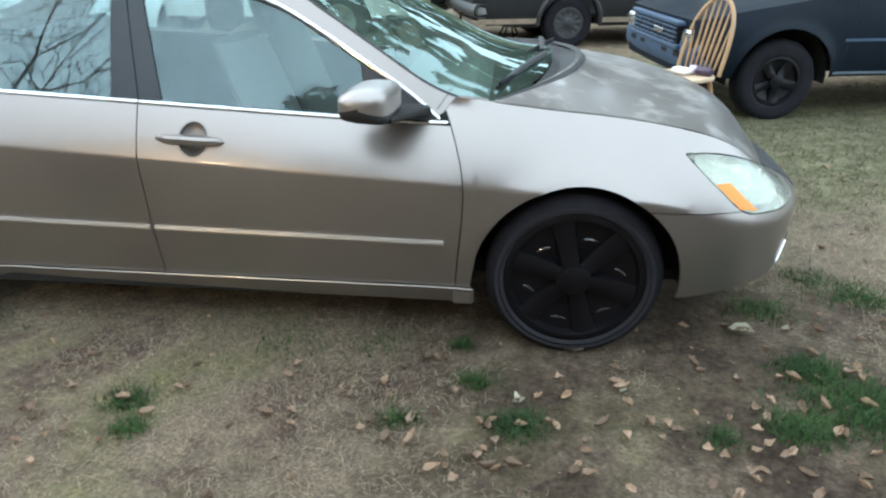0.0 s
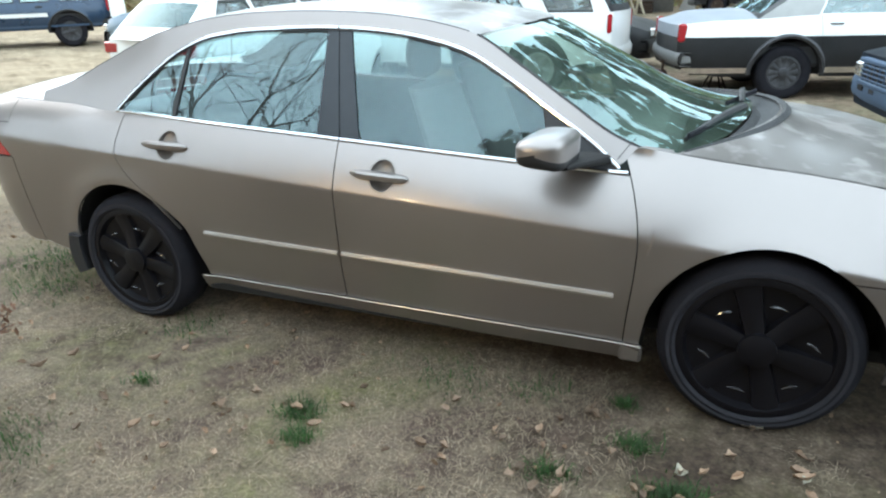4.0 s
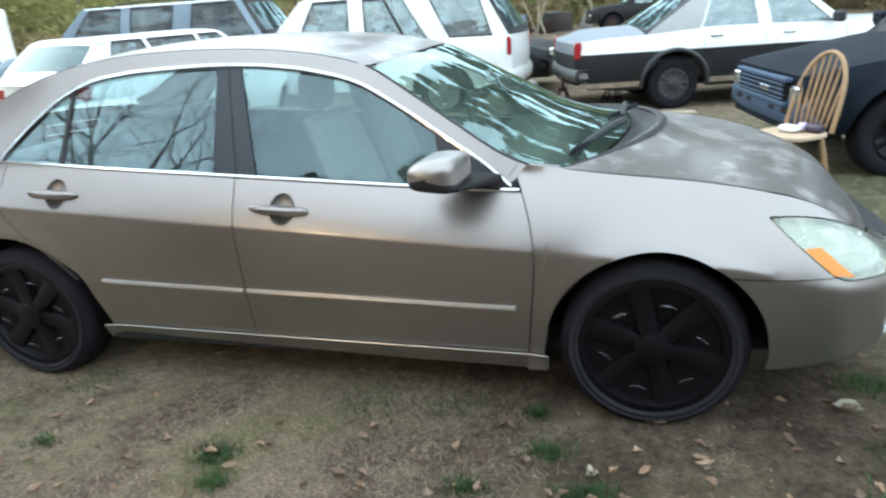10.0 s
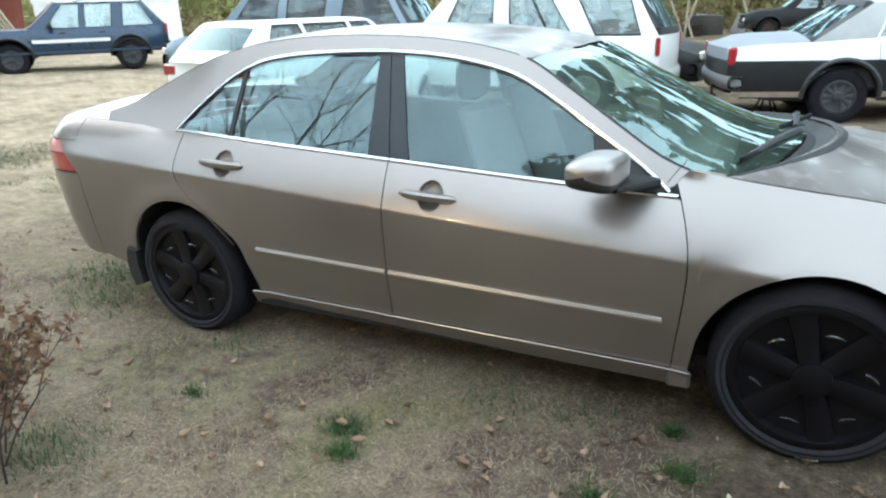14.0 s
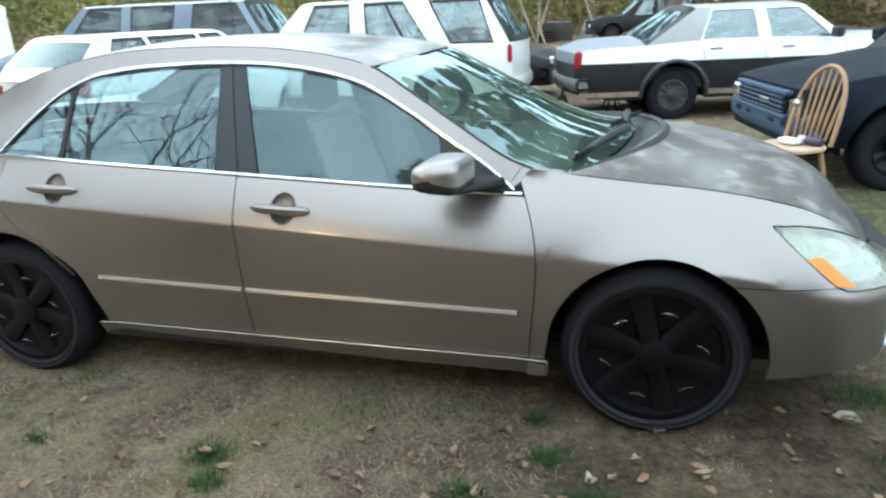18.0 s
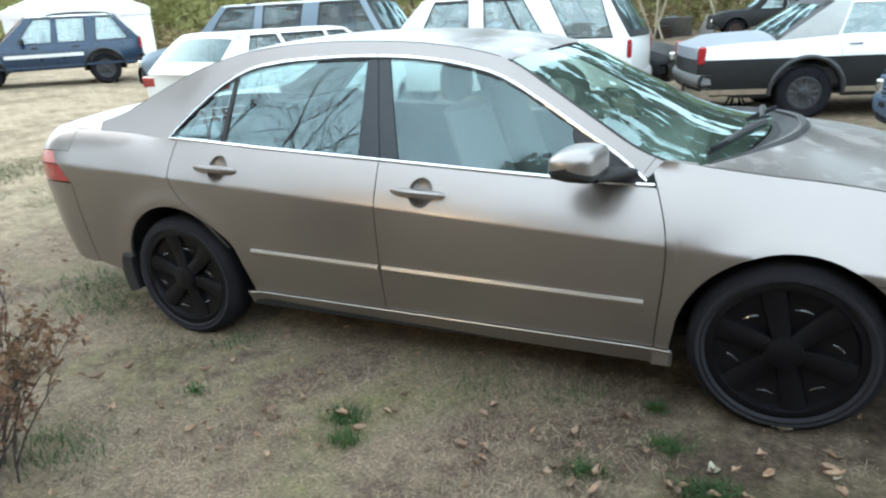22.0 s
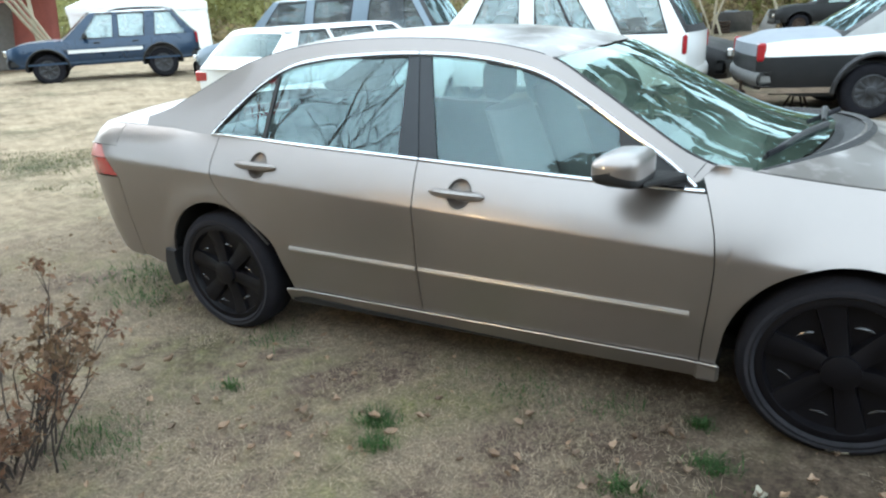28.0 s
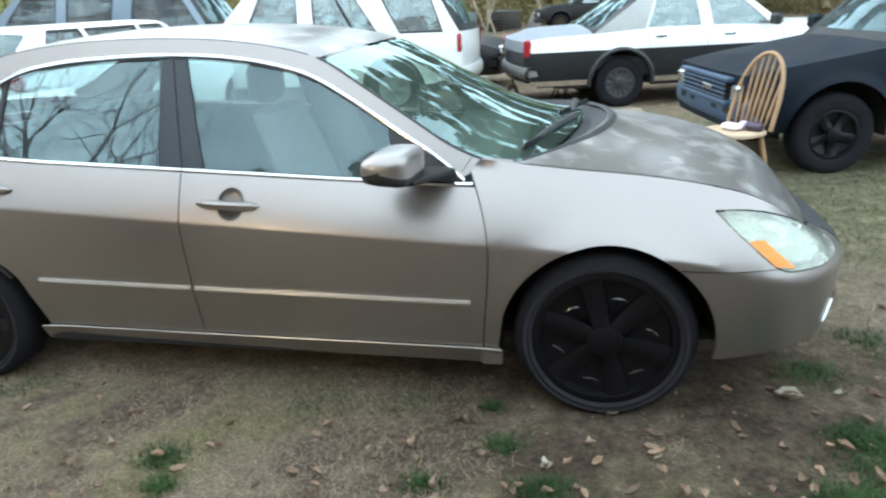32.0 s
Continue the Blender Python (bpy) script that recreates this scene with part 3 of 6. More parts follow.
# rub strips on the doors
for a, b in ((0.463, 1.146), (1.164, 2.256)):
    xs = np.linspace(a, b, 40)
    zz = 0.4845 - 0.0165 * (xs - 0.46)
    prof = [(-0.011, 0.002), (-0.009, -0.009), (0.0, -0.013), (0.009, -0.009), (0.011, 0.002)]
    rows = np.stack([skin(xs, zz + dz, dy) for dz, dy in prof], 1)
    m = Mesh().grid(rows)
    m.add(rows[0], [tuple(range(5))[::-1]]).add(rows[-1], [tuple(range(5))])
    sp("rub_strip", m, SATIN, None, "slim satin rub strip", both=True)
# handles with their finger cups
for x0, z0, tilt in ((1.35, 0.815, -0.045), (0.312, 0.869, -0.02)):
    q = np.linspace(-1, 1, 25)
    xs = x0 + 0.122 * q
    zz = z0 + tilt * 0.122 * q
    half = 0.0175 * np.sqrt(np.clip(1 - np.abs(q) ** 5, 0, 1)) + 0.001
    prof = [(-0.75, 0.012), (-0.9, -0.020), (-0.55, -0.032), (0.45, -0.036), (0.85, -0.031), (1, -0.022), (0.8, 0.006)]
    lift = 0.35 + 0.65 * np.clip(1 - np.abs(q) ** 4, 0, 1)
    mid = skin(xs, zz)
    rows = np.stack([np.stack([xs, mid[:, 1] + (py * lift if py < 0 else py), zz + half * pz], -1) for pz, py in prof], 1)
    h = sp("door_handle", Mesh().grid(rows), PAINT, None, "body-coloured pull handle", both=True)
    ang = np.linspace(0, 2 * np.pi, 28, endpoint=False)
    rr = np.array([1.0, 0.99, 0.90, 0.86, 0.80, 0.62, 0.3, 0.02])[:, None]
    dd = np.array([0.0004, -0.0003, -0.0003, 0.008, 0.020, 0.029, 0.033, 0.034])[:, None]
    cx, cz = x0 + 0.012 + 0.058 * rr * np.cos(ang), z0 + 0.062 * rr * np.sin(ang)
    sp("finger_cup", Mesh().grid(skin(cx, cz, dd), close=True, flip=True), CUP, None, "", both=True)

# cabin: the window band, its bright frame, pillars and glass
win_top = lambda x: smooth(x, (-0.02, 0.99), (0.06, 1.07), (0.16, 1.155), (0.28, 1.24), (0.40, 1.295), (0.56, 1.325), (0.80, 1.340), (1.07, 1.342), (1.27, 1.330), (1.46, 1.302), (1.63, 1.256), (1.81, 1.163), (1.99, 1.055), (2.14, 0.962), (2.215, 0.905), (2.265, 0.862))
rail = lambda x: smooth(x, (-0.50, 1.055), (-0.33, 1.105), (-0.15, 1.19), (0.08, 1.29), (0.30, 1.352), (0.55, 1.388), (0.80, 1.400), (1.05, 1.397), (1.30, 1.380), (1.50, 1.350), (1.66, 1.307), (1.84, 1.205), (2.02, 1.095), (2.20, 0.99), (2.37, 0.93), (2.46, 0.915))
WB0, WB1 = 0.0, 2.24
cant = lambda x: np.where((np.asarray(x, float) > WB0) & (np.asarray(x, float) < WB1), win_top(x), np.where(np.asarray(x, float) <= WB0, shoulder(x) - 0.004, shoulder(x) - 0.004))
sp("window_surround", panel(cabin_skin, flat(-0.48), flat(2.40), cant, rail, 150, 9, lip=0.02, gap=0.0), PAINT, both=True)


def strip(pts, w, d, fn=None):
    """A flat bright strip of width w along points (x, z) on the cabin side."""
    p = np.array(pts, float)
    t = np.gradient(p, axis=0)
    t /= np.linalg.norm(t, axis=1)[:, None]
    n = np.stack([-t[:, 1], t[:, 0]], 1)
    rows = [cabin_skin(*(p + n * w * a).T, b) for a, b in ((-0.5, 0.004), (-0.5, -d), (0, -d * 1.4), (0.5, -d), (0.5, 0.004))]
    return Mesh().grid(np.stack(rows, 1))


xs = np.concatenate([np.linspace(-0.005, 0.3, 30), np.linspace(0.31, 1.07, 30)])
sp("rear_window_trim", strip(np.stack([xs, win_top(xs) - 0.004], 1), 0.0115, 0.005), CHROME, None, "bright window trim", both=True)
xs = np.linspace(1.076, 2.232, 70)
sp("front_window_trim", strip(np.stack([xs, win_top(xs) - 0.004], 1), 0.0115, 0.005), CHROME, None, "bright window trim", both=True)
for a, b in ((-0.01, 1.148), (1.154, 2.262)):
    xs = np.linspace(a, b, 40)
    sp("belt_trim", strip(np.stack([xs, belt(xs) + 0.006], 1), 0.0125, 0.007), CHROME, None, "bright belt trim", both=True)
# dark gasket ring just inside the bright trim
xs = np.linspace(0.02, 2.2, 120)
sp("window_gasket", strip(np.stack([xs, win_top(xs) - 0.014], 1), 0.010, -0.001), PLASTIC, both=True)
wl = lambda x: belt(x) + 0.012
wt = lambda x: win_top(x) - 0.014
deep = lambda k: (lambda x, z, d=0: cabin_skin(x, z, k + d))
bp_l = lambda z: lin(z, (0.92, 1.045), (1.33, 1.022))
bp_m = lambda z: lin(z, (0.92, 1.15), (1.34, 1.072))
bp_r = lambda z: lin(z, (0.92, 1.235), (1.33, 1.128))
qb_l = lambda z: lin(z, (0.97, 0.300), (1.28, 0.332))
qb_r = lambda z: lin(z, (0.97, 0.322), (1.28, 0.351))
sp("door_glass", outward(panel(deep(0.012), bp_r, flat(2.215), wl, wt, 60, 20, lip=0, gap=0), (1.2, YC, 0.8)), GLASS, None, "tinted front door glass", both=True)
sp("rear_door_glass", outward(panel(deep(0.012), qb_r, bp_l, wl, wt, 40, 20, lip=0, gap=0), (1.2, YC, 0.8)), REARGLASS, None, "dimmed rear door glass", both=True)
sp("quarter_glass", outward(panel(deep(0.010), flat(0.005), qb_l, wl, wt, 20, 16, lip=0, gap=0), (1.2, YC, 0.8)), REARGLASS, None, "small quarter glass", both=True)
sp("glass_divider", panel(deep(0.004), qb_l, qb_r, wl, wt, 4, 10, lip=0.012, gap=0), PLASTIC, both=True)
sp("rear_pillar_cover", panel(deep(0.003), bp_l, lambda z: bp_m(z) - 0.002, wl, wt, 6, 12, lip=0.012, gap=0), PILLAR, None, "gloss dark pillar cover", both=True)
sp("front_pillar_cover", panel(deep(0.003), lambda z: bp_m(z) + 0.002, bp_r, wl, wt, 6, 12, lip=0.012, gap=0), PILLAR, None, "gloss dark pillar cover", both=True)
sp("mirror_sail", panel(deep(0.002), lambda z: lin(z, (0.86, 1.985), (1.05, 1.945)), flat(2.225), wl, wt, 14, 10, lip=0.01, gap=0), PLASTIC, None, "black triangular mirror mount", both=True)

# roof, screens, deck, bonnet: each spans from the right edge to the left one


def span(edge, crown, bow, nu=30, trim=0.0):
    """A sheet across the car from a right-hand edge; crown lifts and bow moves its middle along x."""
    edge = np.asarray(edge, float)
    u = np.linspace(trim, 1 - trim, nu)
    p = np.repeat(edge[:, None], nu, 1)
    p[:, :, 1] = edge[:, 1:2] + (2 * YC - 2 * edge[:, 1:2]) * u
    w = 4 * u * (1 - u)
    p[:, :, 2] += np.asarray(crown)[:, None] * w
    p[:, :, 0] += np.asarray(bow)[:, None] * w
    return p


def along(xs, d=0.0):
    return cabin_skin(xs, rail(xs), d)


xs = np.linspace(0.30, 1.655, 50)
roof_bow = lin(xs, (0.30, -0.10), (0.9, 0.0), (1.655, 0.125))
sp("roof", Mesh().grid(span(along(xs), 0.030 + 0.0 * xs, roof_bow), flip=False), BLOTCHY)
xs = np.linspace(1.672, 2.455, 36)
sp("windscreen", outward(Mesh().grid(span(along(xs, 0.012), lin(xs, (1.67, 0.030), (2.46, 0.075)), lin(xs, (1.67, 0.125), (2.46, 0.20)), 30, 0.004)), (1.3, YC, 0.8)), SCREEN, None, "green-tinted windscreen")
xs = np.linspace(-0.45, 0.285, 30)
sp("rear_window", outward(Mesh().grid(span(along(xs, 0.015), lin(xs, (-0.45, 0.01), (0.285, 0.03)), lin(xs, (-0.45, -0.16), (0.285, -0.10)), 24, 0.004)), (1.0, YC, 0.8)), GLASS, None, "tinted rear window")
seal = np.concatenate([along(np.linspace(1.655, 2.45, 40), 0.004)])
sp("screen_seal", Mesh().tube(seal, 0.006, 6), PLASTIC, both=True)
sp("roof_seam", Mesh().tube(along(np.linspace(-0.30, 1.62, 60), 0.002), 0.0028, 6), PLASTIC, both=True)
ss = np.linspace(-0.47, S_R + 0.02, 44)
deck = skin(ss, shoulder(ss), 0.006)
sp("boot_lid", Mesh().grid(span(deck, lin(ss, (S_R, 0.0), (-1.0, 0.04), (-0.47, 0.05)), lin(ss, (-1.0, -0.03), (-0.47, -0.15))), flip=True), PAINT)
ss = np.linspace(2.415, S_F - 0.02, 70)
hood_edge = skin(ss, shoulder(ss), 0.006)
sp("bonnet", Mesh().grid(span(hood_edge, smooth(ss, (2.41, 0.046), (2.7, 0.034), (2.95, 0.033), (3.2, 0.055), (3.45, 0.088), (3.6, 0.100), (3.8, 0.085), (4.0, 0.052), (4.3, 0.008)), lin(ss, (2.41, 0.345), (2.6, 0.22), (2.75, 0.12), (2.9, 0.06), (3.2, 0.0))), flip=False), BLOTCHY, None, "bonnet with paler blotches")
# cowl: the black scuttle between bonnet and windscreen
e0 = span(cabin_skin([2.45], rail(np.array([2.45])), 0.015), [0.068], [0.205], 30)[0]
e1 = span(skin(np.array([2.42]), shoulder(np.array([2.42])), 0.02), [0.048], [0.35], 30)[0]
rows = [e0 + np.array([0, 0, -0.012]), e0 * 0.7 + e1 * 0.3 + np.array([0, 0, -0.035]), e0 * 0.3 + e1 * 0.7 + np.array([0, 0, -0.03]), e1 + np.array([0.0, 0, -0.004]), e1 + np.array([0.012, 0, 0.006]), e1 + np.array([0.03, 0, -0.01])]
cowl = sp("cowl", Mesh().grid(np.stack(rows)), PLASTIC, None, "black plastic scuttle panel")
for base, tip, ln in (((2.62, 0.80, 1.0), (2.43, 0.32, 0.957), 0.5), ((2.62, 1.30, 0.99), (2.61, 0.86, 1.008), 0.44)):
    uu = np.linspace(0, 1, 16)
    base, tip = np.array(base), np.array(tip)
    arm = base + (tip - base) * uu[:, None] + np.array([0, 0, 0.012]) * np.sin(np.pi * uu)[:, None]
    wp = sp("wiper", Mesh().tube(arm, np.linspace(0.016, 0.009, 16), 6), PLASTIC, None, "black wiper arm")
    part("blade", Mesh().box((0, 0, 0), (0.012, ln * 0.9, 0.022), 0.004, pose(0, 0, 0, 0, 0, -18)), RUBBER, wp).location = Vector(arm[9]) - Vector(SED) + Vector((0, 0, -0.012))
sp("pillar_seam", Mesh().tube(np.array([cabin_skin(2.222, 0.915, -0.001), cabin_skin(2.25, 0.955, -0.001), cabin_skin(2.275, 0.985, -0.001)]).reshape(-1, 3), 0.0014, 6), PLASTIC, both=True)

# door mirror: a boxy painted shell over a black lower shell, on a wedge-shaped foot
th, ph = np.linspace(0, 2 * np.pi, 61)[:-1], np.sin(np.linspace(-np.pi / 2, np.pi / 2, 25))
c = np.array([2.036, -0.10, 0.998])
rows = []
for q in ph:
    k = max(1 - abs(q) ** 5, 0.0) ** 0.4
    a = np.sign(np.cos(th)) * np.abs(np.cos(th)) ** 0.42
    b = np.sign(np.sin(th)) * np.abs(np.sin(th)) ** 0.42
    rows.append(np.stack([c[0] + 0.080 * k * a + 0.014 * q, c[1] + 0.125 * q + 0.0 * a, c[2] + 0.054 * k * b * (1 + 0.06 * a) - 0.004 * a - 0.022 * k * np.clip(-a, 0, 1) ** 2 * np.clip(b, 0, 1)], -1))
shell = Mesh().grid(np.array(rows), close=True, flip=True)
low_f = [f for f in shell.f if max(np.sin(th[i % 60]) for i in f) < -0.1]
under = Mesh()
under.v, under.f = list(shell.v), low_f
shell.f = [f for f in shell.f if f not in set(low_f)]
mir = sp("door_mirror", shell, PAINT, None, "body-coloured door mirror", both=True)
sp("mirror_underside", under, PLASTIC, None, "black lower mirror shell", both=True)
foot = []
for q in np.linspace(0, 1, 9):
    cx, cy = 2.045 + 0.075 * q, -0.15 + 0.27 * q
    hx, hz, cz = 0.066 + 0.018 * q, 0.012 + 0.010 * q, 0.948 - 0.030 * q
    foot.append([(cx + hx * np.sign(np.cos(a)) * abs(np.cos(a)) ** 0.6, cy, cz + hz * np.sign(np.sin(a)) * abs(np.sin(a)) ** 0.7) for a in np.linspace(0, 2 * np.pi, 16, endpoint=False)])
sp("mirror_base", Mesh().grid(np.array(foot), close=True, flip=True), DARK, None, "black mirror foot", both=True)
sp("mirror_glass", Mesh().box((1.957, -0.10, 0.993), (0.006, 0.15, 0.066), 0.002), material("mirror glass", (0.9, 0.9, 0.9), 0.03, 1.0, 0.02, 5, 40, 0), both=True)

# inner shell, wells, floor
for cx, r in ((AXF, 0.40), (0.015, 0.385)):
    a = np.linspace(-0.10, np.pi + (0.30 if cx > 1 else 0.10), 28)
    row = np.stack([cx + r * np.cos(a), 0 * a, 0.312 + r * np.sin(a)], -1)
    m = Mesh().grid(np.stack([row + np.array([0, 0.062, 0]), row + np.array([0, 0.34, 0])], 0), flip=True)
    n = len(m.v)
    m.v += [(cx, 0.34, 0.312)]
    m.f += [(28 + i, 28 + i + 1, n) for i in range(27)]
    sp("wheel_well", m, DARK, both=True)
sp("floor_pan", Mesh().box((1.3, YC, 0.25), (3.9, 1.30, 0.06), 0.01).box((1.37, YC, 0.22), (1.95, 1.66, 0.08), 0.01), DARK)
inner = Mesh().grid(skin(np.linspace(0.43, 2.30, 30)[:, None], np.linspace(0.20, 0.86, 8)[None], 0.035))
inner.grid(skin(np.linspace(-0.9, -0.36, 12)[:, None], np.linspace(0.42, 0.95, 8)[None], 0.03))
inner.grid(skin(np.linspace(3.22, 4.0, 20)[:, None], np.linspace(0.33, 0.58, 6)[None], 0.10))
sp("inner_shell", inner, DARK, both=True)
flap = Mesh()
rows = []
for a in np.linspace(radians(170), radians(199), 9):
    w_ = 0.066 + 0.012 * np.sin((a - radians(170)) / radians(29) * np.pi)
    p_in, p_out = np.array([np.cos(a), np.sin(a)]) * 0.352, np.array([np.cos(a), np.sin(a)]) * (0.352 + w_)
    rows.append([(0.015 + p[0], y_, 0.312 + p[1]) for p, y_ in ((p_in, 0.20), (p_in, 0.022), (p_in * 0.2 + p_out * 0.8, 0.014), (p_out, 0.026), (p_out, 0.20))])
flap.grid(np.array(rows), close=True)
flap.f += [tuple(range(5)), tuple(range(len(flap.v) - 5, len(flap.v)))[::-1]]
sp("mud_flap", flap, PLASTIC, None, "black mud flap", both=True)
sp("jack_flap", Mesh().box((2.325, 0.055, 0.222), (0.085, 0.03, 0.072), 0.012), PAINT, both=True)


def wheel(cx, cy, parent, off, r=0.328, w=0.2, face=-1, cover=True, mat=None, spokes=6, rim=0.238, glint=True, drop=0.0):
    """A wheel with its outer face towards face * y: tyre, dished cover with spokes and nuts."""
    f = face
    c = (cx, cy, r - 0.012 - drop)
    prof = [(rim - 0.01, 0.05), (rim + 0.002, 0.006), (rim + 0.012, -0.002), (rim + 0.03, -0.006), (r - 0.055, -0.010), (r - 0.035, -0.004), (r - 0.012, 0.012), (r, 0.038), (r, w - 0.04), (r - 0.02, w - 0.008), (rim, w)]
    tyre = Mesh().lathe([(a, -f * b) for a, b in prof], c, 56)
    if f > 0:
        tyre.f = [q[::-1] for q in tyre.f]
    t = part("wheel", tyre, RUBBER, parent, "", off)
    mt = mat or WHEELBLACK
    disc = Mesh().lathe([(a, -f * b) for a, b in [(rim + 0.004, 0.004), (rim - 0.004, 0.001), (rim - 0.020, 0.003), (rim - 0.030, 0.030), (0.10, 0.05), (0.001, 0.05)]], c, 48)
    if f > 0:
        disc.f = [q[::-1] for q in disc.f]
    part("rim", disc, mt, t, "", off)
    sm = Mesh()
    for k in range(spokes):
        a = 2 * np.pi * (k + 0.5) / spokes + 0.25
        ux, uz = np.cos(a), np.sin(a)
        rows = []
        for q in np.linspace(0, 1, 6):
            rad = 0.03 + (rim - 0.05) * q
            wd2 = 0.034 + 0.020 * q
            y = -f * (0.005 + 0.012 * np.sin(np.pi * q) + 0.006 * q)
            rows.append([(c[0] + ux * rad - uz * wd2 * e, c[1] + y - f * dy, c[2] + uz * rad + ux * wd2 * e) for e, dy in ((-1, 0.04), (-0.8, 0.004), (-0.3, -0.003), (0.3, -0.003), (0.8, 0.004), (1, 0.04))])
        sm.grid(np.array(rows), flip=f < 0)
    part("spokes", sm, mt, t, "", off)
    if glint:
        band = Mesh().lathe([(a, -f * b) for a, b in [(rim + 0.006, 0.001), (rim + 0.013, -0.0045), (rim + 0.026, -0.0085), (rim + 0.036, -0.0088)]], c, 56)
        if f > 0:
            band.f = [q[::-1] for q in band.f]
        part("sidewall", band, DUSTY, t, "dusty band of the tyre wall", off)
        # glossy bars added to imitate glints in the pockets between the spokes
        for k in range(spokes):
            a = 2 * np.pi * k / spokes + 0.25
            mid = np.array([c[0] + 0.66 * rim * np.cos(a), c[1] - f * 0.012, c[2] + 0.66 * rim * np.sin(a)])
            way = np.array([1.0 - 0.35 * abs(np.cos(a)), 0.0, -0.45 * np.cos(a) * np.sign(np.sin(a) + 0.01)])
            q = np.linspace(-1, 1, 6)[:, None]
            part("glint_bar", Mesh().tube(mid + way * q * 0.12 * rim + np.array([0, 0, -0.02]) * rim * q * q, rim * 0.02 * (1.05 - 0.5 * q[:, 0] ** 2), 6), WHEELGLINT, t, "", off)
    hb = Mesh().lathe([(a, -f * b) for a, b in [(0.062, 0.02), (0.06, -0.004), (0.045, -0.010), (0.001, -0.011)]], c, 24)
    if f > 0:
        hb.f = [q[::-1] for q in hb.f]
    part("hub_cap", hb, mt, t, "", off)
    return t


for cx, r_, rim_, dr_ in ((AXF, 0.328, 0.257, 0.0), (0.0, 0.318, 0.248, 0.016)):
    wheel(cx, 0.035, sedan, SED, r_, face=-1, rim=rim_, drop=dr_)
    wheel(cx, 2 * YC - 0.035, sedan, SED, r_, face=1, rim=rim_, drop=dr_)

# seats, dash, steering wheel
def seat(cx, cy):
    m = Mesh()
    rows = []
    for q in np.linspace(0, 1, 12):
        z = 0.50 + 0.60 * q
        w = 0.25 - 0.05 * q**3
        dx = -0.22 * q
        rows.append([(cx + dx + 0.06 * np.cos(a) * (1.15 if np.cos(a) > 0 else 0.9), cy + w * np.sign(np.sin(a)) * abs(np.sin(a)) ** 0.6, z) for a in np.linspace(0, 2 * np.pi, 20, endpoint=False)])
    m.grid(np.array(rows), close=True)
    m.f.append(tuple(range(len(m.v) - 20, len(m.v))))
    s = sp("front_seat", m, CLOTH, None, "grey cloth seat")
    part("cushion", Mesh().box((cx + 0.22, cy, 0.46), (0.52, 0.50, 0.17), 0.05), CLOTH, s, "", SED)
    hr = []
    for q in np.linspace(-1, 1, 9):
        k = max(1 - q**4, 0) ** 0.5
        hr.append([(cx - 0.255 + 0.05 * k * np.cos(a), cy + 0.135 * k * np.sign(np.sin(a)) * abs(np.sin(a)) ** 0.7, 1.21 + 0.095 * q) for a in np.linspace(0, 2 * np.pi, 16, endpoint=False)])
    part("headrest", Mesh().grid(np.array(hr), close=True), CABIN, s, "", SED)


seat(1.60, 0.52)
seat(1.52, 1.30)
sp("rear_bench", Mesh().box((0.30, YC, 0.83), (0.16, 1.25, 0.50), 0.05, pose(0, 0, 0, 0, -18, 0)).box((0.55, YC, 0.50), (0.50, 1.25, 0.16), 0.05), CLOTH, None, "grey cloth rear bench")
sp("dashboard", Mesh().box((2.18, YC, 0.83), (0.42, 1.42, 0.16), 0.06).box((1.98, YC, 0.72), (0.2, 1.38, 0.2), 0.05), CABIN)
a = np.linspace(0, 2 * np.pi, 25)
sp("steering_wheel", Mesh().tube(np.stack([1.90 - 0.10 * np.sin(a) * 0.6, 1.30 + 0.18 * np.cos(a), 0.90 + 0.17 * np.sin(a)], -1), 0.014, 8, False), PLASTIC)
sp("parcel_shelf", Mesh().box((-0.02, YC, 0.965), (0.42, 1.25, 0.03), 0.01), CABIN)
sp("headliner", Mesh().grid(span(cabin_skin(np.linspace(0.32, 1.62, 20), rail(np.linspace(0.32, 1.62, 20)) - 0.035, 0.02), 0.02 + 0 * np.linspace(0.32, 1.62, 20), 0 * np.linspace(0.3, 1.6, 20))), material("grey headliner", (0.4, 0.4, 0.39), 0.95, 0, 0.1, 10, 200, 0.2))
dl = Mesh().grid(np.stack([np.array([[x, side_y(x, belt(x)) + 0.05, belt(x) - 0.0 - d] for d in (0, 0.03, 0.3, 0.55)]) for x in np.linspace(0.25, 2.2, 14)]))
sp("door_lining", dl, CABIN, both=True)

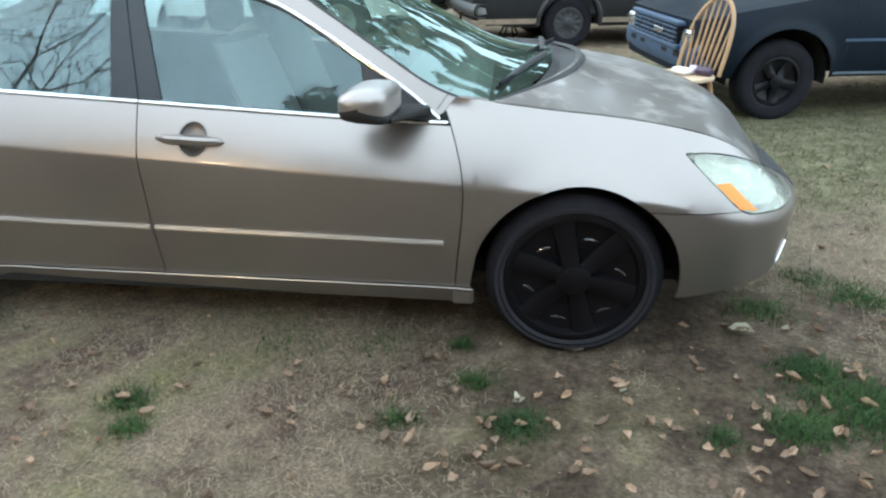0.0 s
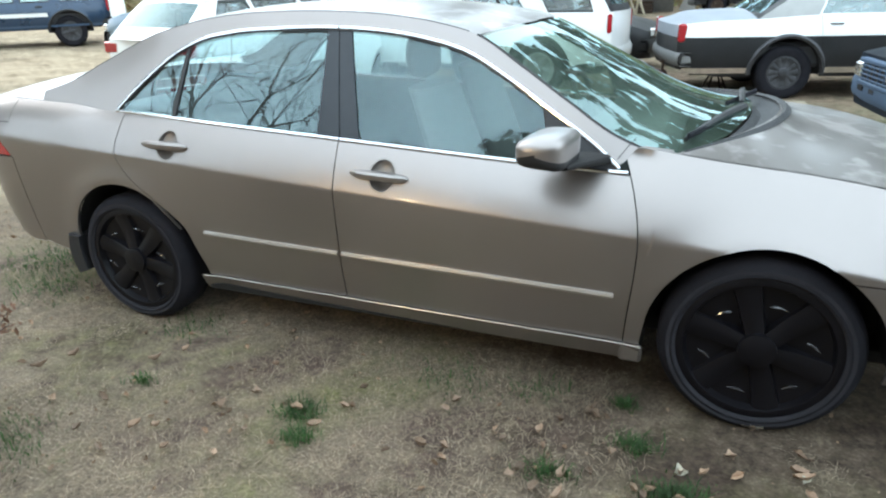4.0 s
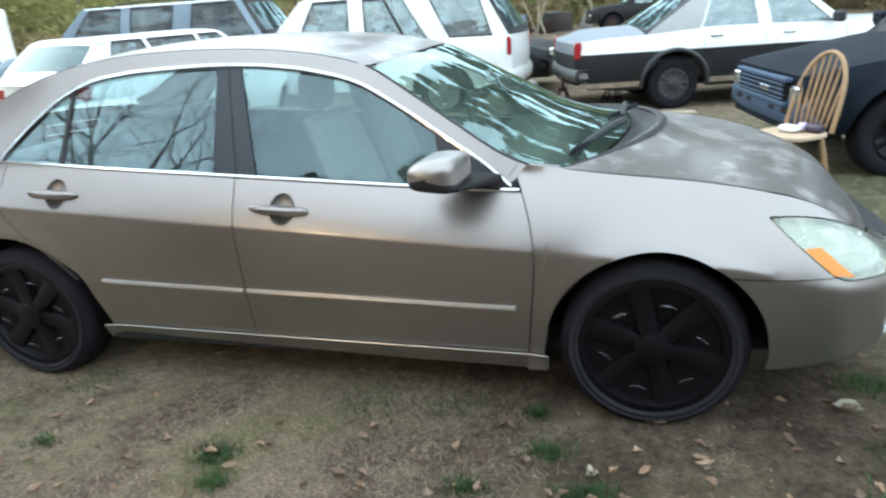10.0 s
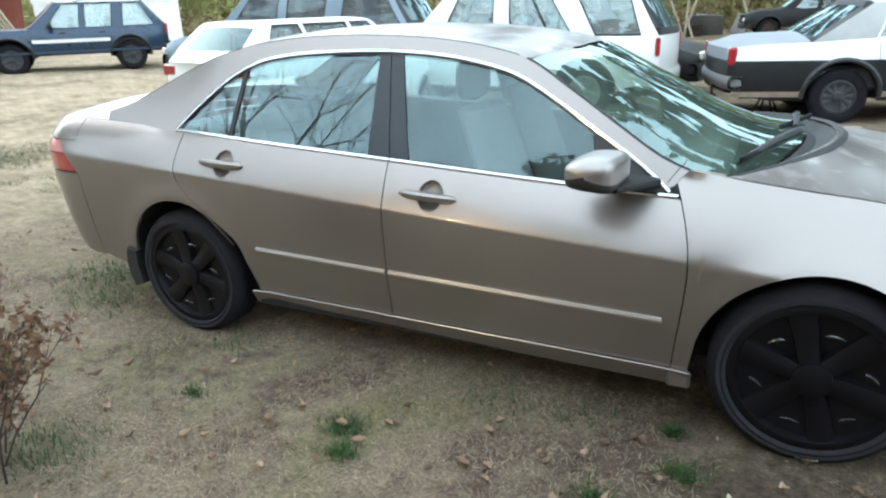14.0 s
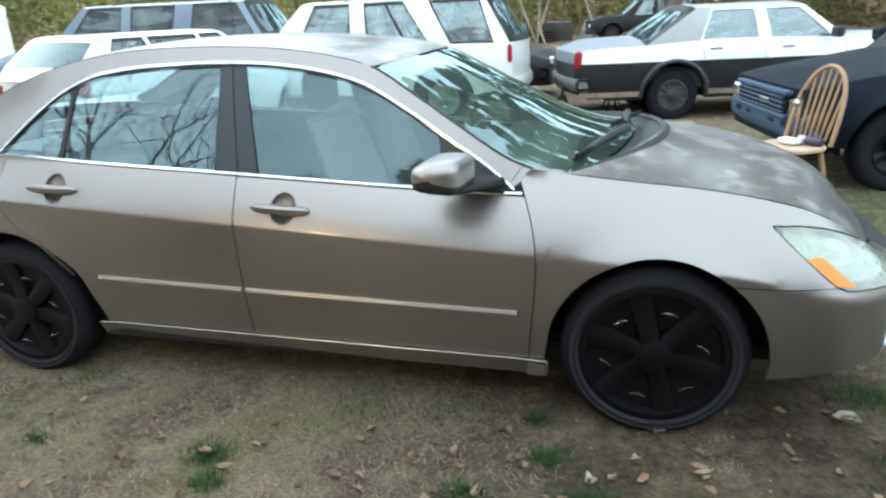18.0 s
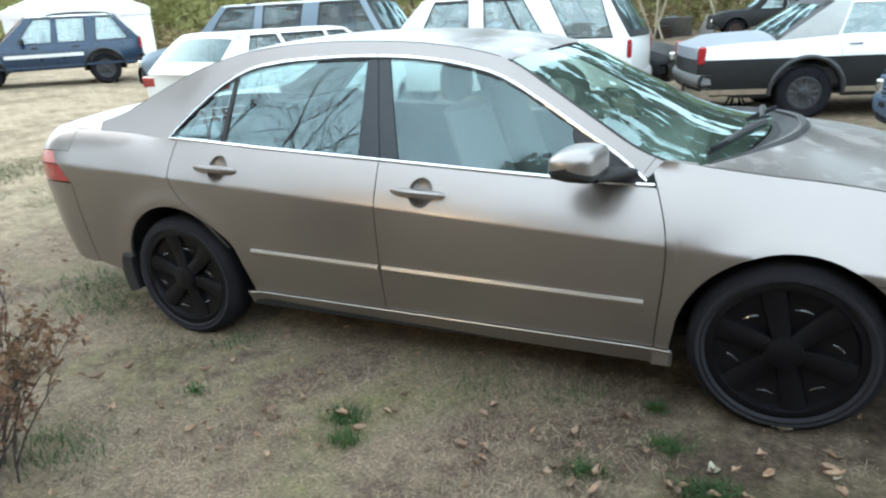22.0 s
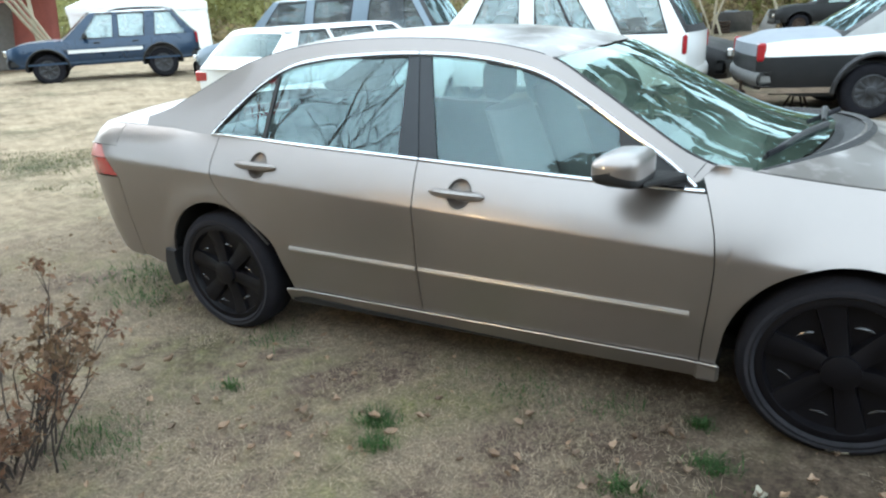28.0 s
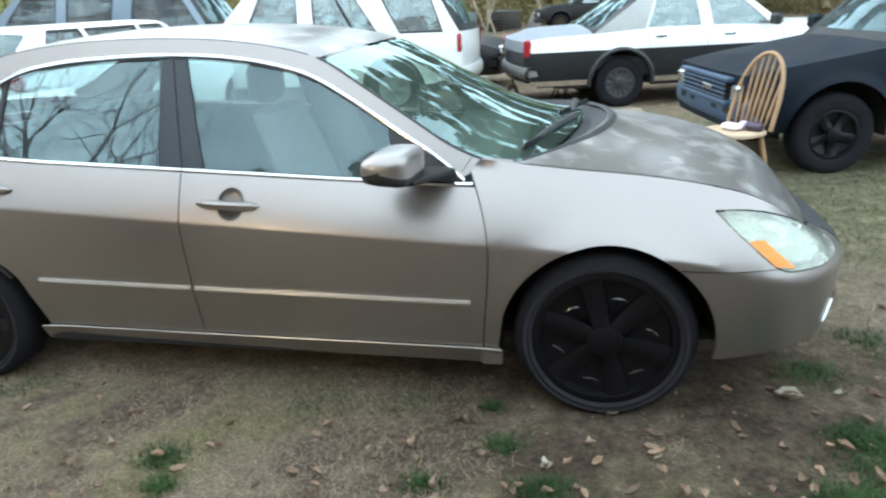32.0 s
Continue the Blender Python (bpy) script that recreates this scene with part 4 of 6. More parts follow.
# ---------------------------------------------------------------- ground
def ground_material():
    mt = bpy.data.materials.new("dry lawn")
    mt.use_nodes = True
    nt = mt.node_tree
    bs = nt.nodes["Principled BSDF"]
    tc = nt.nodes.new("ShaderNodeTexCoord")

    def noise_node(scale, detail=5, rough=0.6):
        n = nt.nodes.new("ShaderNodeTexNoise")
        n.inputs["Scale"].default_value, n.inputs["Detail"].default_value, n.inputs["Roughness"].default_value = scale, detail, rough
        nt.links.new(tc.outputs["Object"], n.inputs["Vector"])
        return n.outputs[0]

    def ramp(src, stops):
        r = nt.nodes.new("ShaderNodeValToRGB")
        while len(r.color_ramp.elements) < len(stops):
            r.color_ramp.elements.new(0.5)
        for e, (p, c) in zip(r.color_ramp.elements, stops):
            e.position, e.color = p, (*c, 1)
        nt.links.new(src, r.inputs[0])
        return r.outputs[0]

    def mixc(fac, a, b):
        m = nt.nodes.new("ShaderNodeMix")
        m.data_type = "RGBA"
        nt.links.new(fac, m.inputs[0])
        nt.links.new(a, m.inputs[6])
        nt.links.new(b, m.inputs[7])
        return m.outputs[2]

    def mask(src, lo, hi):
        r = nt.nodes.new("ShaderNodeMapRange")
        r.inputs[1].default_value, r.inputs[2].default_value = lo, hi
        nt.links.new(src, r.inputs[0])
        return r.outputs[0]

    straw = ramp(noise_node(70, 6, 0.7), [(0.3, (0.090, 0.067, 0.050)), (0.5, (0.215, 0.168, 0.122)), (0.7, (0.39, 0.315, 0.235))])
    dirt = ramp(noise_node(35, 6), [(0.3, (0.080, 0.056, 0.046)), (0.7, (0.175, 0.126, 0.100))])
    green = ramp(noise_node(60, 5), [(0.3, (0.085, 0.082, 0.038)), (0.7, (0.22, 0.205, 0.105))])
    c = mixc(mask(noise_node(1.6, 4), 0.52, 0.62), straw, dirt)
    c = mixc(mask(noise_node(1.1, 7, 0.75), 0.50, 0.68), c, green)
    clay = ramp(noise_node(2.2, 7, 0.75), [(0.3, (0.22, 0.17, 0.11)), (0.5, (0.38, 0.295, 0.205)), (0.7, (0.47, 0.375, 0.265))])
    olive = ramp(noise_node(7, 8, 0.8), [(0.32, (0.062, 0.061, 0.034)), (0.48, (0.132, 0.124, 0.078)), (0.66, (0.235, 0.21, 0.145))])
    earth = ramp(noise_node(5, 7, 0.75), [(0.3, (0.13, 0.095, 0.068)), (0.7, (0.34, 0.25, 0.18))])
    c = mixc(mask(noise_node(15, 6, 0.75), 0.52, 0.70), c, ramp(noise_node(160, 3), [(0.3, (0.13, 0.105, 0.07)), (0.7, (0.36, 0.30, 0.21))]))
    # bare trodden soil by the front wheel; its ramp also holds the bumper's shade
    spot = nt.nodes.new("ShaderNodeSeparateXYZ")
    nt.links.new(tc.outputs["Object"], spot.inputs[0])
    soil = None
    for src in (mask(spot.outputs[0], 1.5, 2.5), mask(spot.outputs[1], 1.3, 0.3), mask(noise_node(2.6, 7, 0.75), 0.30, 0.58)):
        if soil is None:
            soil = src
            continue
        mul = nt.nodes.new("ShaderNodeMath")
        mul.operation = "MULTIPLY"
        nt.links.new(soil, mul.inputs[0])
        nt.links.new(src, mul.inputs[1])
        soil = mul.outputs[0]
    c = mixc(soil, c, ramp(noise_node(40, 6), [(0.3, (0.038, 0.027, 0.021)), (0.7, (0.10, 0.073, 0.055))]))
    # worn sandy track and clay further off, past the lawn by the house
    far = nt.nodes.new("ShaderNodeSeparateXYZ")
    nt.links.new(tc.outputs["Object"], far.inputs[0])
    away = nt.nodes.new("ShaderNodeMath")
    away.operation, away.use_clamp = "MAXIMUM", True
    nt.links.new(mask(far.outputs[0], -1.2, -4.5), away.inputs[0])
    away.inputs[1].default_value = 0.0
    c = mixc(mask(far.outputs[1], 0.9, 2.2), c, olive)
    worn = nt.nodes.new("ShaderNodeMath")
    worn.operation = "MULTIPLY"
    nt.links.new(mask(far.outputs[1], 3.6, 6.0), worn.inputs[0])
    nt.links.new(mask(noise_node(0.6, 5, 0.7), 0.36, 0.56), worn.inputs[1])
    c = mixc(worn.outputs[0], c, earth)
    both = nt.nodes.new("ShaderNodeMath")
    both.operation = "MULTIPLY"
    nt.links.new(away.outputs[0], both.inputs[0])
    nt.links.new(mask(noise_node(0.45, 6, 0.7), 0.34, 0.50), both.inputs[1])
    c = mixc(both.outputs[0], c, clay)
    # clumps: uneven thatch at the size of a palm
    clump = nt.nodes.new("ShaderNodeMix")
    clump.data_type, clump.blend_type = "RGBA", "MULTIPLY"
    clump.inputs[0].default_value = 1.0
    nt.links.new(c, clump.inputs[6])
    nt.links.new(ramp(noise_node(9, 8, 0.85), [(0.32, (0.55, 0.54, 0.53)), (0.5, (1.0, 1.0, 1.0)), (0.68, (1.5, 1.48, 1.42))]), clump.inputs[7])
    nt.links.new(clump.outputs[2], bs.inputs["Base Color"])
    bs.inputs["Roughness"].default_value = 0.97
    bs.inputs["Specular IOR Level"].default_value = 0.1
    bp = nt.nodes.new("ShaderNodeBump")
    bp.inputs["Strength"].default_value, bp.inputs["Distance"].default_value = 0.8, 0.02
    nt.links.new(noise_node(110, 6, 0.75), bp.inputs["Height"])
    nt.links.new(bp.outputs[0], bs.inputs["Normal"])
    return mt


def lump(x, y):
    return 0.012 * noise.noise((x * 0.9, y * 0.9, 3.0)) + 0.006 * noise.noise((x * 3.1, y * 3.1, 7.0)) + 0.3 * float(step(-x, 7, 16)) - 0.02 * math.exp(-(x * x + (y - 0.1) ** 2) / 0.4)


gx = np.concatenate([[-300, -120, -60, -40, -28], np.linspace(-20, -3.2, 22), np.linspace(-3, 6, 91), np.linspace(6.4, 20, 18), [30, 60, 120, 300]])
gy = np.concatenate([[-300, -120, -50, -25, -12, -6], np.linspace(-4, 4, 81), np.linspace(4.5, 24, 32), [30, 45, 70, 130, 320]])
g = Mesh().grid(np.array([[(x, y, lump(x, y)) for y in gy] for x in gx]), flip=False)
gob = new("ground", to_mesh("ground", g, ground_material(), 180))
tagged(gob, "dry winter lawn of dead grass, dirt and green tufts", "ground", kind="structure")

# ---------------------------------------------------------------- background vehicles
def vehicle(name, loc, turn, label, category, sp_):
    """A parked vehicle in its own axes (x forward, y left, z up, origin on the ground between the axles)."""
    W, zs = sp_["W"], sp_.get("sill", 0.30)
    x0, x1 = sp_["ends"]
    axl, R = sp_["axles"], sp_["R"]
    Ra = R + sp_.get("gap", 0.07)
    top = lambda x: smooth(x, *sp_["top"])
    split = sp_.get("split")
    root = thing(name, loc, turn, label, category)
    root.rotation_mode = "XYZ"
    lower, upper = sp_["paint"]
    hw = W / 2
    bulge = sp_.get("bulge", 0.07)

    def end_in(x):
        d = np.minimum(np.asarray(x, float) - x0, x1 - np.asarray(x, float))
        t = np.clip(1 - d / 0.30, 0, 1)
        return sp_.get("round", 0.13) * (1 - np.sqrt(np.clip(1 - t * t, 0, 1)))

    def side(x, z):
        x, z = np.broadcast_arrays(np.asarray(x, float), np.asarray(z, float))
        t = np.clip((z - zs) / (top(x) - zs), 0, 1)
        y = hw - end_in(x) - 0.05 * (1 - np.clip(t / 0.45, 0, 1)) ** 2 - sp_.get("lean", 0.06) * np.clip((t - 0.6) / 0.4, 0, 1) ** 2
        for ax in axl:
            r = np.hypot(x - ax, z - R)
            y = y + sp_.get("flare", 0.02) * np.exp(-((r - Ra) / 0.05) ** 2)
        return y

    def low(x):
        z = np.full(np.shape(x), zs) + 0.10 * np.clip(1 - (np.asarray(x, float) - x0) / 0.5, 0, 1) * sp_.get("tailup", 1.0)
        for ax in axl:
            d = Ra**2 - (np.asarray(x, float) - ax) ** 2
            z = np.maximum(z, np.where(d > 0, R + np.sqrt(np.maximum(d, 0)), 0))
        return z

    xs = [np.linspace(x0, x1, 60)]
    for ax in axl:
        xs.append(ax + Ra * np.cos(np.linspace(0.02, np.pi - 0.02, 25)))
        xs.append(ax + Ra * np.array([-1.004, 1.004]))
    xs = np.unique(np.round(np.concatenate(xs), 4))
    lo, hi = low(xs), top(xs)

    def flank(a, b, nv=10):
        v = np.linspace(0, 1, nv)[None]
        z = a[:, None] + (b - a)[:, None] * v
        x = np.repeat(xs[:, None], nv, 1)
        y = side(x, z)
        return np.stack([x, y, z], -1)

    def body(a, b, mat, nm, ends=True):
        p = flank(a, b)
        m = Mesh().grid(p, flip=True)
        q = p * np.array([1, -1, 1])
        m.grid(q)
        if ends:
            for i, fl in ((0, False), (-1, True)):
                w = np.linspace(0, 1, 8)[:, None, None]
                m.grid(p[i][None] * (1 - w) + q[i][None] * w + np.array([1, 0, 0]) * (bulge if fl else -bulge) * 4 * w * (1 - w), flip=fl)
        return part(nm, m, mat, root)

    if split:
        zsp = np.clip(np.full(len(xs), 1.0) * split, lo + 0.001, hi - 0.02)
        body(lo, zsp, lower, "lower_body")
        bd = body(zsp, hi, upper, "upper_body")
    else:
        bd = body(lo, hi, lower, "body")
    if sp_.get("tailpaint"):
        bd.data.materials.append(sp_["tailpaint"])
        for f_ in bd.data.polygons:
            if f_.center.x < x0 - 0.002:
                f_.material_index = 1
    if sp_.get("bed"):
        bd.data.materials.append(sp_["bed"][1])
        for f_ in bd.data.polygons:
            if f_.center.x < sp_["bed"][0]:
                f_.material_index = 1
    c0, c1 = sp_["cabin"][0][0], sp_["cabin"][-1][0]
    for nm, a, b, mt in (("boot_lid" if sp_.get("boot") else "tailgate", x0, c0, sp_.get("deckpaint", upper)), ("bonnet", c1, x1, sp_.get("hoodpaint", upper))):
        if b - a < 0.15:
            continue
        e = np.linspace(a, b, 24)
        y = side(e, top(e)) - 0.002
        w = np.linspace(0, 1, 14)
        p = np.stack([np.repeat(e[:, None], 14, 1), y[:, None] * (1 - 2 * w), top(e)[:, None] + (sp_.get("crown", 0.045) if nm != "bonnet" else 0.045) * 4 * w * (1 - w) * np.clip(np.where(nm == "bonnet", b - e, e - a) * 4, 0, 1)[:, None]], -1)
        q_ = np.clip(1 - np.where(nm == "bonnet", b - e, e - a) / 0.2, 0, 1) ** 2
        p[:, :, 0] += (bulge if nm == "bonnet" else -bulge) * q_[:, None] * 4 * w * (1 - w)
        m = Mesh().grid(p, flip=True)
        part(nm, m, mt, root)
    # cabin
    zr, tum = sp_["roof"], sp_.get("tumble", 0.20)
    cab = sp_["cabin"]
    yb = lambda x: side(x, top(x)) - 0.004

    def cabin_pt(i, t, d=0.0):
        xb, xt = cab[i][0], cab[i][1]
        zb = float(top(xb))
        zt = cab[i][2] if len(cab[i]) > 2 and not isinstance(cab[i][2], str) else zr
        x = xb + (xt - xb) * t
        y = float(yb(xb)) * (1 - t) + (hw - tum) * t + 0.02 * np.sin(np.pi * t)
        return np.array([x, y - d, zb + (zt - zb) * t])

    kinds = sp_["kinds"]
    pillars = []
    for i, kd in enumerate(kinds):
        t = np.linspace(0, 1, 8)
        a, b = np.array([cabin_pt(i, q) for q in t]), np.array([cabin_pt(i + 1, q) for q in t])
        if kd == "p":
            for sg in (1, -1):
                s_ = np.array([1, sg, 1])
                frame_m = Mesh()
                pillars.append(frame_m)
                frame_m.grid(np.stack([a, b]) * s_, flip=sg > 0)
                frame_m.grid(np.stack([a - [0, 0.03, 0], b - [0, 0.03, 0]]) * s_, flip=sg < 0)
        else:
            tb, tt = 0.04, 0.93
            e = lambda u, v, d=0.0: (lambda q: (cabin_pt(i, q, d) * (1 - u) + cabin_pt(i + 1, q, d) * u))(v)
            ww = np.linalg.norm(cabin_pt(i + 1, 0.4) - cabin_pt(i, 0.4))
            du = min(0.02 / ww, 0.2)
            for sg in (1, -1):
                s_ = np.array([1, sg, 1])
                pane = np.array([[e(u, v, 0.012) for v in np.linspace(tb, tt, 5)] for u in np.linspace(du, 1 - du, 6)]) * s_
                part("side_window", outward(Mesh().grid(pane, flip=sg > 0), ((c0 + c1) / 2, 0, 0.8)), sp_.get("glass", BACKGLASS), root)
                m = Mesh()
                for (ua, ub, va, vb) in ((0, du, 0, 1), (1 - du, 1, 0, 1), (du, 1 - du, 0, tb), (du, 1 - du, tt, 1)):
                    q = np.array([[e(u, v, -0.002) for v in np.linspace(va, vb, 5)] for u in np.linspace(ua, ub, 3)]) * s_
                    m.grid(q, flip=sg > 0)
                    q2 = np.array([[e(u, v, 0.02) for v in np.linspace(va, vb, 5)] for u in np.linspace(ua, ub, 3)]) * s_
                    m.grid(q2, flip=sg < 0)
                part("window_frame", m, sp_.get("trim", PLASTIC), root)
    # roof and screens
    top_pts = np.array([cabin_pt(i, 1.0) for i in range(len(cab))])
    xs_r = np.linspace(top_pts[0, 0], top_pts[-1, 0], 16)
    zz = np.interp(xs_r, top_pts[:, 0], top_pts[:, 2])
    yy = np.interp(xs_r, top_pts[:, 0], top_pts[:, 1])
    w = np.linspace(0, 1, 12)
    p = np.stack([np.repeat(xs_r[:, None], 12, 1), yy[:, None] * (1 - 2 * w), zz[:, None] + 0.05 * (4 * w * (1 - w)) ** 0.7 + 0 * xs_r[:, None]], -1)
    rm = Mesh().grid(p, flip=True)
    rm.grid(p - np.array([0, 0, 0.04]))
    part("roof", rm, sp_.get("roofpaint", upper), root)
    for i, nm, bow in ((0, "rear_window", -0.10), (len(cab) - 1, "windscreen", 0.12)):
        a = np.array([cabin_pt(i, q) for q in np.linspace(0, 1, 8)])
        u = np.linspace(0, 1, 12)
        g_ = np.array([[(pt[0] + bow * 4 * q * (1 - q) * (1 - 0.4 * k), pt[1] * (1 - 2 * q), pt[2] + 0.05 * k * (4 * q * (1 - q)) ** 0.7) for q in u] for k, pt in zip(np.linspace(0, 1, 8), a)])
        fl = i == 0
        part(nm, outward(Mesh().grid(g_[(2 if sp_.get("screenframe") else 1):-1, 1:-1]), ((c0 + c1) / 2, 0, 0.7)), sp_.get("screen", TAILGLASS), root)
        m = Mesh()
        for sl in ((slice(0, 3 if sp_.get("screenframe") else 2), slice(None)), (slice(-2, None), slice(None)), (slice(None), slice(0, 2)), (slice(None), slice(-2, None))):
            m.grid(g_[sl], flip=not fl)
        part("screen_frame", m, sp_.get("screenframe", PLASTIC), root)
    for k_, frame_m in enumerate(pillars):
        part("pillar", frame_m, sp_.get("cpillar", upper) if k_ < 2 else sp_.get("framepaint", upper), root)
    # insides
    part("interior", Mesh().box(((c0 + c1) / 2, 0, zs + 0.25), (c1 - c0 - 0.1, W - 0.25, 0.3), 0.05), CABIN, root)
    for sx in sp_.get("seats", ()):
        for sy in (-0.36, 0.36):
            st = part("seat", Mesh().box((sx, sy, 0.85), (0.16, 0.46, 0.62), 0.06, pose(0, 0, 0, 0, -12, 0)), CABIN, root)
            part("headrest", Mesh().box((sx - 0.09, sy, 1.24), (0.09, 0.24, 0.17), 0.04), CABIN, st)
    # wells, wheels
    for ax in axl:
        for sg in (1, -1):
            a = np.linspace(-0.1, np.pi + 0.1, 20)
            row = np.stack([ax + (Ra + 0.01) * np.cos(a), 0 * a + sg * (hw - 0.07), R + (Ra + 0.01) * np.sin(a)], -1)
            m = Mesh().grid(np.stack([row, row - np.array([0, sg * 0.3, 0])]))
            n = len(m.v)
            m.v.append((ax, sg * (hw - 0.37), R))
            m.f += [(20 + k, 21 + k, n) for k in range(19)]
            part("wheel_well", m, DARK, root)
            wheel(ax, sg * (hw - sp_.get("wheelin", 0.045)), root, (0, 0, 0), R, 0.2, sg, True, sp_.get("wheelmat", STEEL), sp_.get("spokes", 5), sp_.get("rim", R * 0.62), False)
    part("underbody", Mesh().box(((x0 + x1) / 2, 0, zs + 0.06), (x1 - x0 - 0.4, W - 0.5, 0.12), 0.02), DARK, root)
    # bumpers, lamps, handles, mirrors, rails
    for sg, xe in ((-1, x0), (1, x1)):
        bz, bh, bm_ = sp_.get("bumper", (0.47, 0.20, PLASTIC))
        w = np.linspace(-1, 1, 15)
        cx = xe + sg * (bulge - 0.02 - sp_.get("round", 0.13) * 0.75 * np.abs(w) ** 3)
        rows = np.stack([np.stack([cx + sg * dx, w * (hw + 0.005), bz + dz + 0 * w], -1) for dx, dz in ((-0.12, -bh / 2), (0.02, -bh / 2), (0.05, -bh / 4), (0.05, bh / 4), (0.02, bh / 2), (-0.12, bh / 2))], 1)
        m = Mesh().grid(rows, flip=sg > 0)
        for s2 in (1, -1):
            m.box((xe + sg * (-0.13), s2 * (hw - 0.055), bz), (0.22, 0.07, bh * 0.8), 0.03)
        part("rear_bumper" if sg < 0 else "front_bumper", m, bm_, root)
    for s2 in (1, -1):
        l, h_, z_, d_ = sp_.get("tail", (0.10, 0.30, 0.82, 0.16))
        part("tail_lamp", Mesh().box((x0 + l / 2 - 0.008, s2 * (hw - d_ / 2 - 0.055), z_), (l, d_, h_), 0.02), RED, root, "red tail lamp")
        hlx, hly, hlz = sp_.get("head", (0.22, 0.14, 0.70))
        part("headlamp", Mesh().box((x1 - 0.005 + bulge * 0.4, s2 * (hw - hlx / 2 - 0.10), hlz), (0.09, hlx, hly), 0.02), REFLECT, root, "pale headlamp")
        for hx, hz in sp_.get("handles", ()):
            part("door_handle", Mesh().box((hx, s2 * (float(side(hx, hz)) + 0.012), hz), (0.16, 0.03, 0.035), 0.01), sp_.get("handlemat", PLASTIC), root)
        for dx, dxt in sp_.get("doors", ()):
            zz2 = np.linspace(zs + 0.03, float(top(dx)) - 0.01, 10)
            xx2 = dx + (dxt - dx) * np.linspace(0, 1, 10)
            part("door_seam", Mesh().tube(np.stack([xx2, s2 * (side(xx2, zz2) - 0.0005), zz2], -1), 0.0035, 5), DARK, root)
        if sp_.get("mirror"):
            mx, mz = sp_["mirror"]
            part("door_mirror", Mesh().box((mx, s2 * (hw + 0.10), mz), (0.10, 0.20, 0.14), 0.03).box((mx + 0.02, s2 * (hw - 0.0), mz - 0.03), (0.05, 0.12, 0.05), 0.01), sp_.get("mirrormat", PLASTIC), root)
        if sp_.get("rails"):
            a, b = sp_["rails"]
            zz3 = float(np.interp((a + b) / 2, top_pts[:, 0], top_pts[:, 2]))
            q = np.linspace(0, 1, 12)
            part("roof_rail", Mesh().tube(np.stack([a + (b - a) * q, 0 * q + s2 * (hw - tum - 0.10), zz3 + 0.03 + 0.06 * np.sin(np.pi * q) ** 0.4], -1), 0.014, 6), sp_.get("railmat", PLASTIC), root)
        for sx0, sx1, sz, hh, smt in sp_.get("stripes", ()):
            e = np.linspace(sx0, sx1, 24)
            ok = np.stack([np.stack([e, s2 * (side(e, sz + dz + 0 * e) + dy), sz + dz + 0 * e], -1) for dz, dy in ((-hh / 2, 0.002), (-hh / 2, 0.008), (hh / 2, 0.008), (hh / 2, 0.002))], 1)
            part("side_strip", Mesh().grid(ok, flip=s2 > 0), smt, root)
        if sp_.get("archtrim"):
            for ax in axl:
                a = np.linspace(-0.05, np.pi + 0.05, 26)
                x_, z_ = ax + (Ra + 0.025) * np.cos(a), R + (Ra + 0.025) * np.sin(a)
                part("arch_trim", Mesh().tube(np.stack([x_, s2 * (side(x_, z_) + 0.004), z_], -1), 0.03, 6), sp_["archtrim"], root)
    if sp_.get("grille"):
        gz, gh, gw, gm = sp_["grille"]
        gr = part("grille", Mesh().box((x1 + 0.015 + bulge, 0, gz), (0.05, gw, gh), 0.01), DARK, root)
        for k in range(4):
            part("grille_bar", Mesh().box((x1 + 0.045 + bulge, 0, gz - gh / 2 + gh * (k + 0.5) / 4), (0.02, gw, 0.012), 0.003), gm, gr)
        for k in range(9):
            part("grille_post", Mesh().box((x1 + 0.043 + bulge, -gw / 2 + gw * (k + 0.5) / 9, gz), (0.015, 0.012, gh), 0.003), gm, gr)
        # dark boxes on the bumper stand for the shade inside its slots
        for k in (-0.6, -0.3, 0.3, 0.6):
            part("bumper_slot", Mesh().box((x1 - 0.0055 + bulge, k * gw * 0.85, sp_["bumper"][0]), (0.075, 0.13, 0.05), 0.01), DARK, root)
        part("badge", Mesh().box((x1 + 0.058 + bulge, 0.16, gz), (0.006, 0.20, 0.045), 0.003), REFLECT, gr, "plain bright badge bar")
        part("surround", Mesh().box((x1 + 0.02 + bulge, 0, gz + gh / 2 + 0.02), (0.07, gw + 0.1, 0.04), 0.01).box((x1 + 0.02 + bulge, 0, gz - gh / 2 - 0.02), (0.07, gw + 0.1, 0.04), 0.01), gm, gr)
    return root


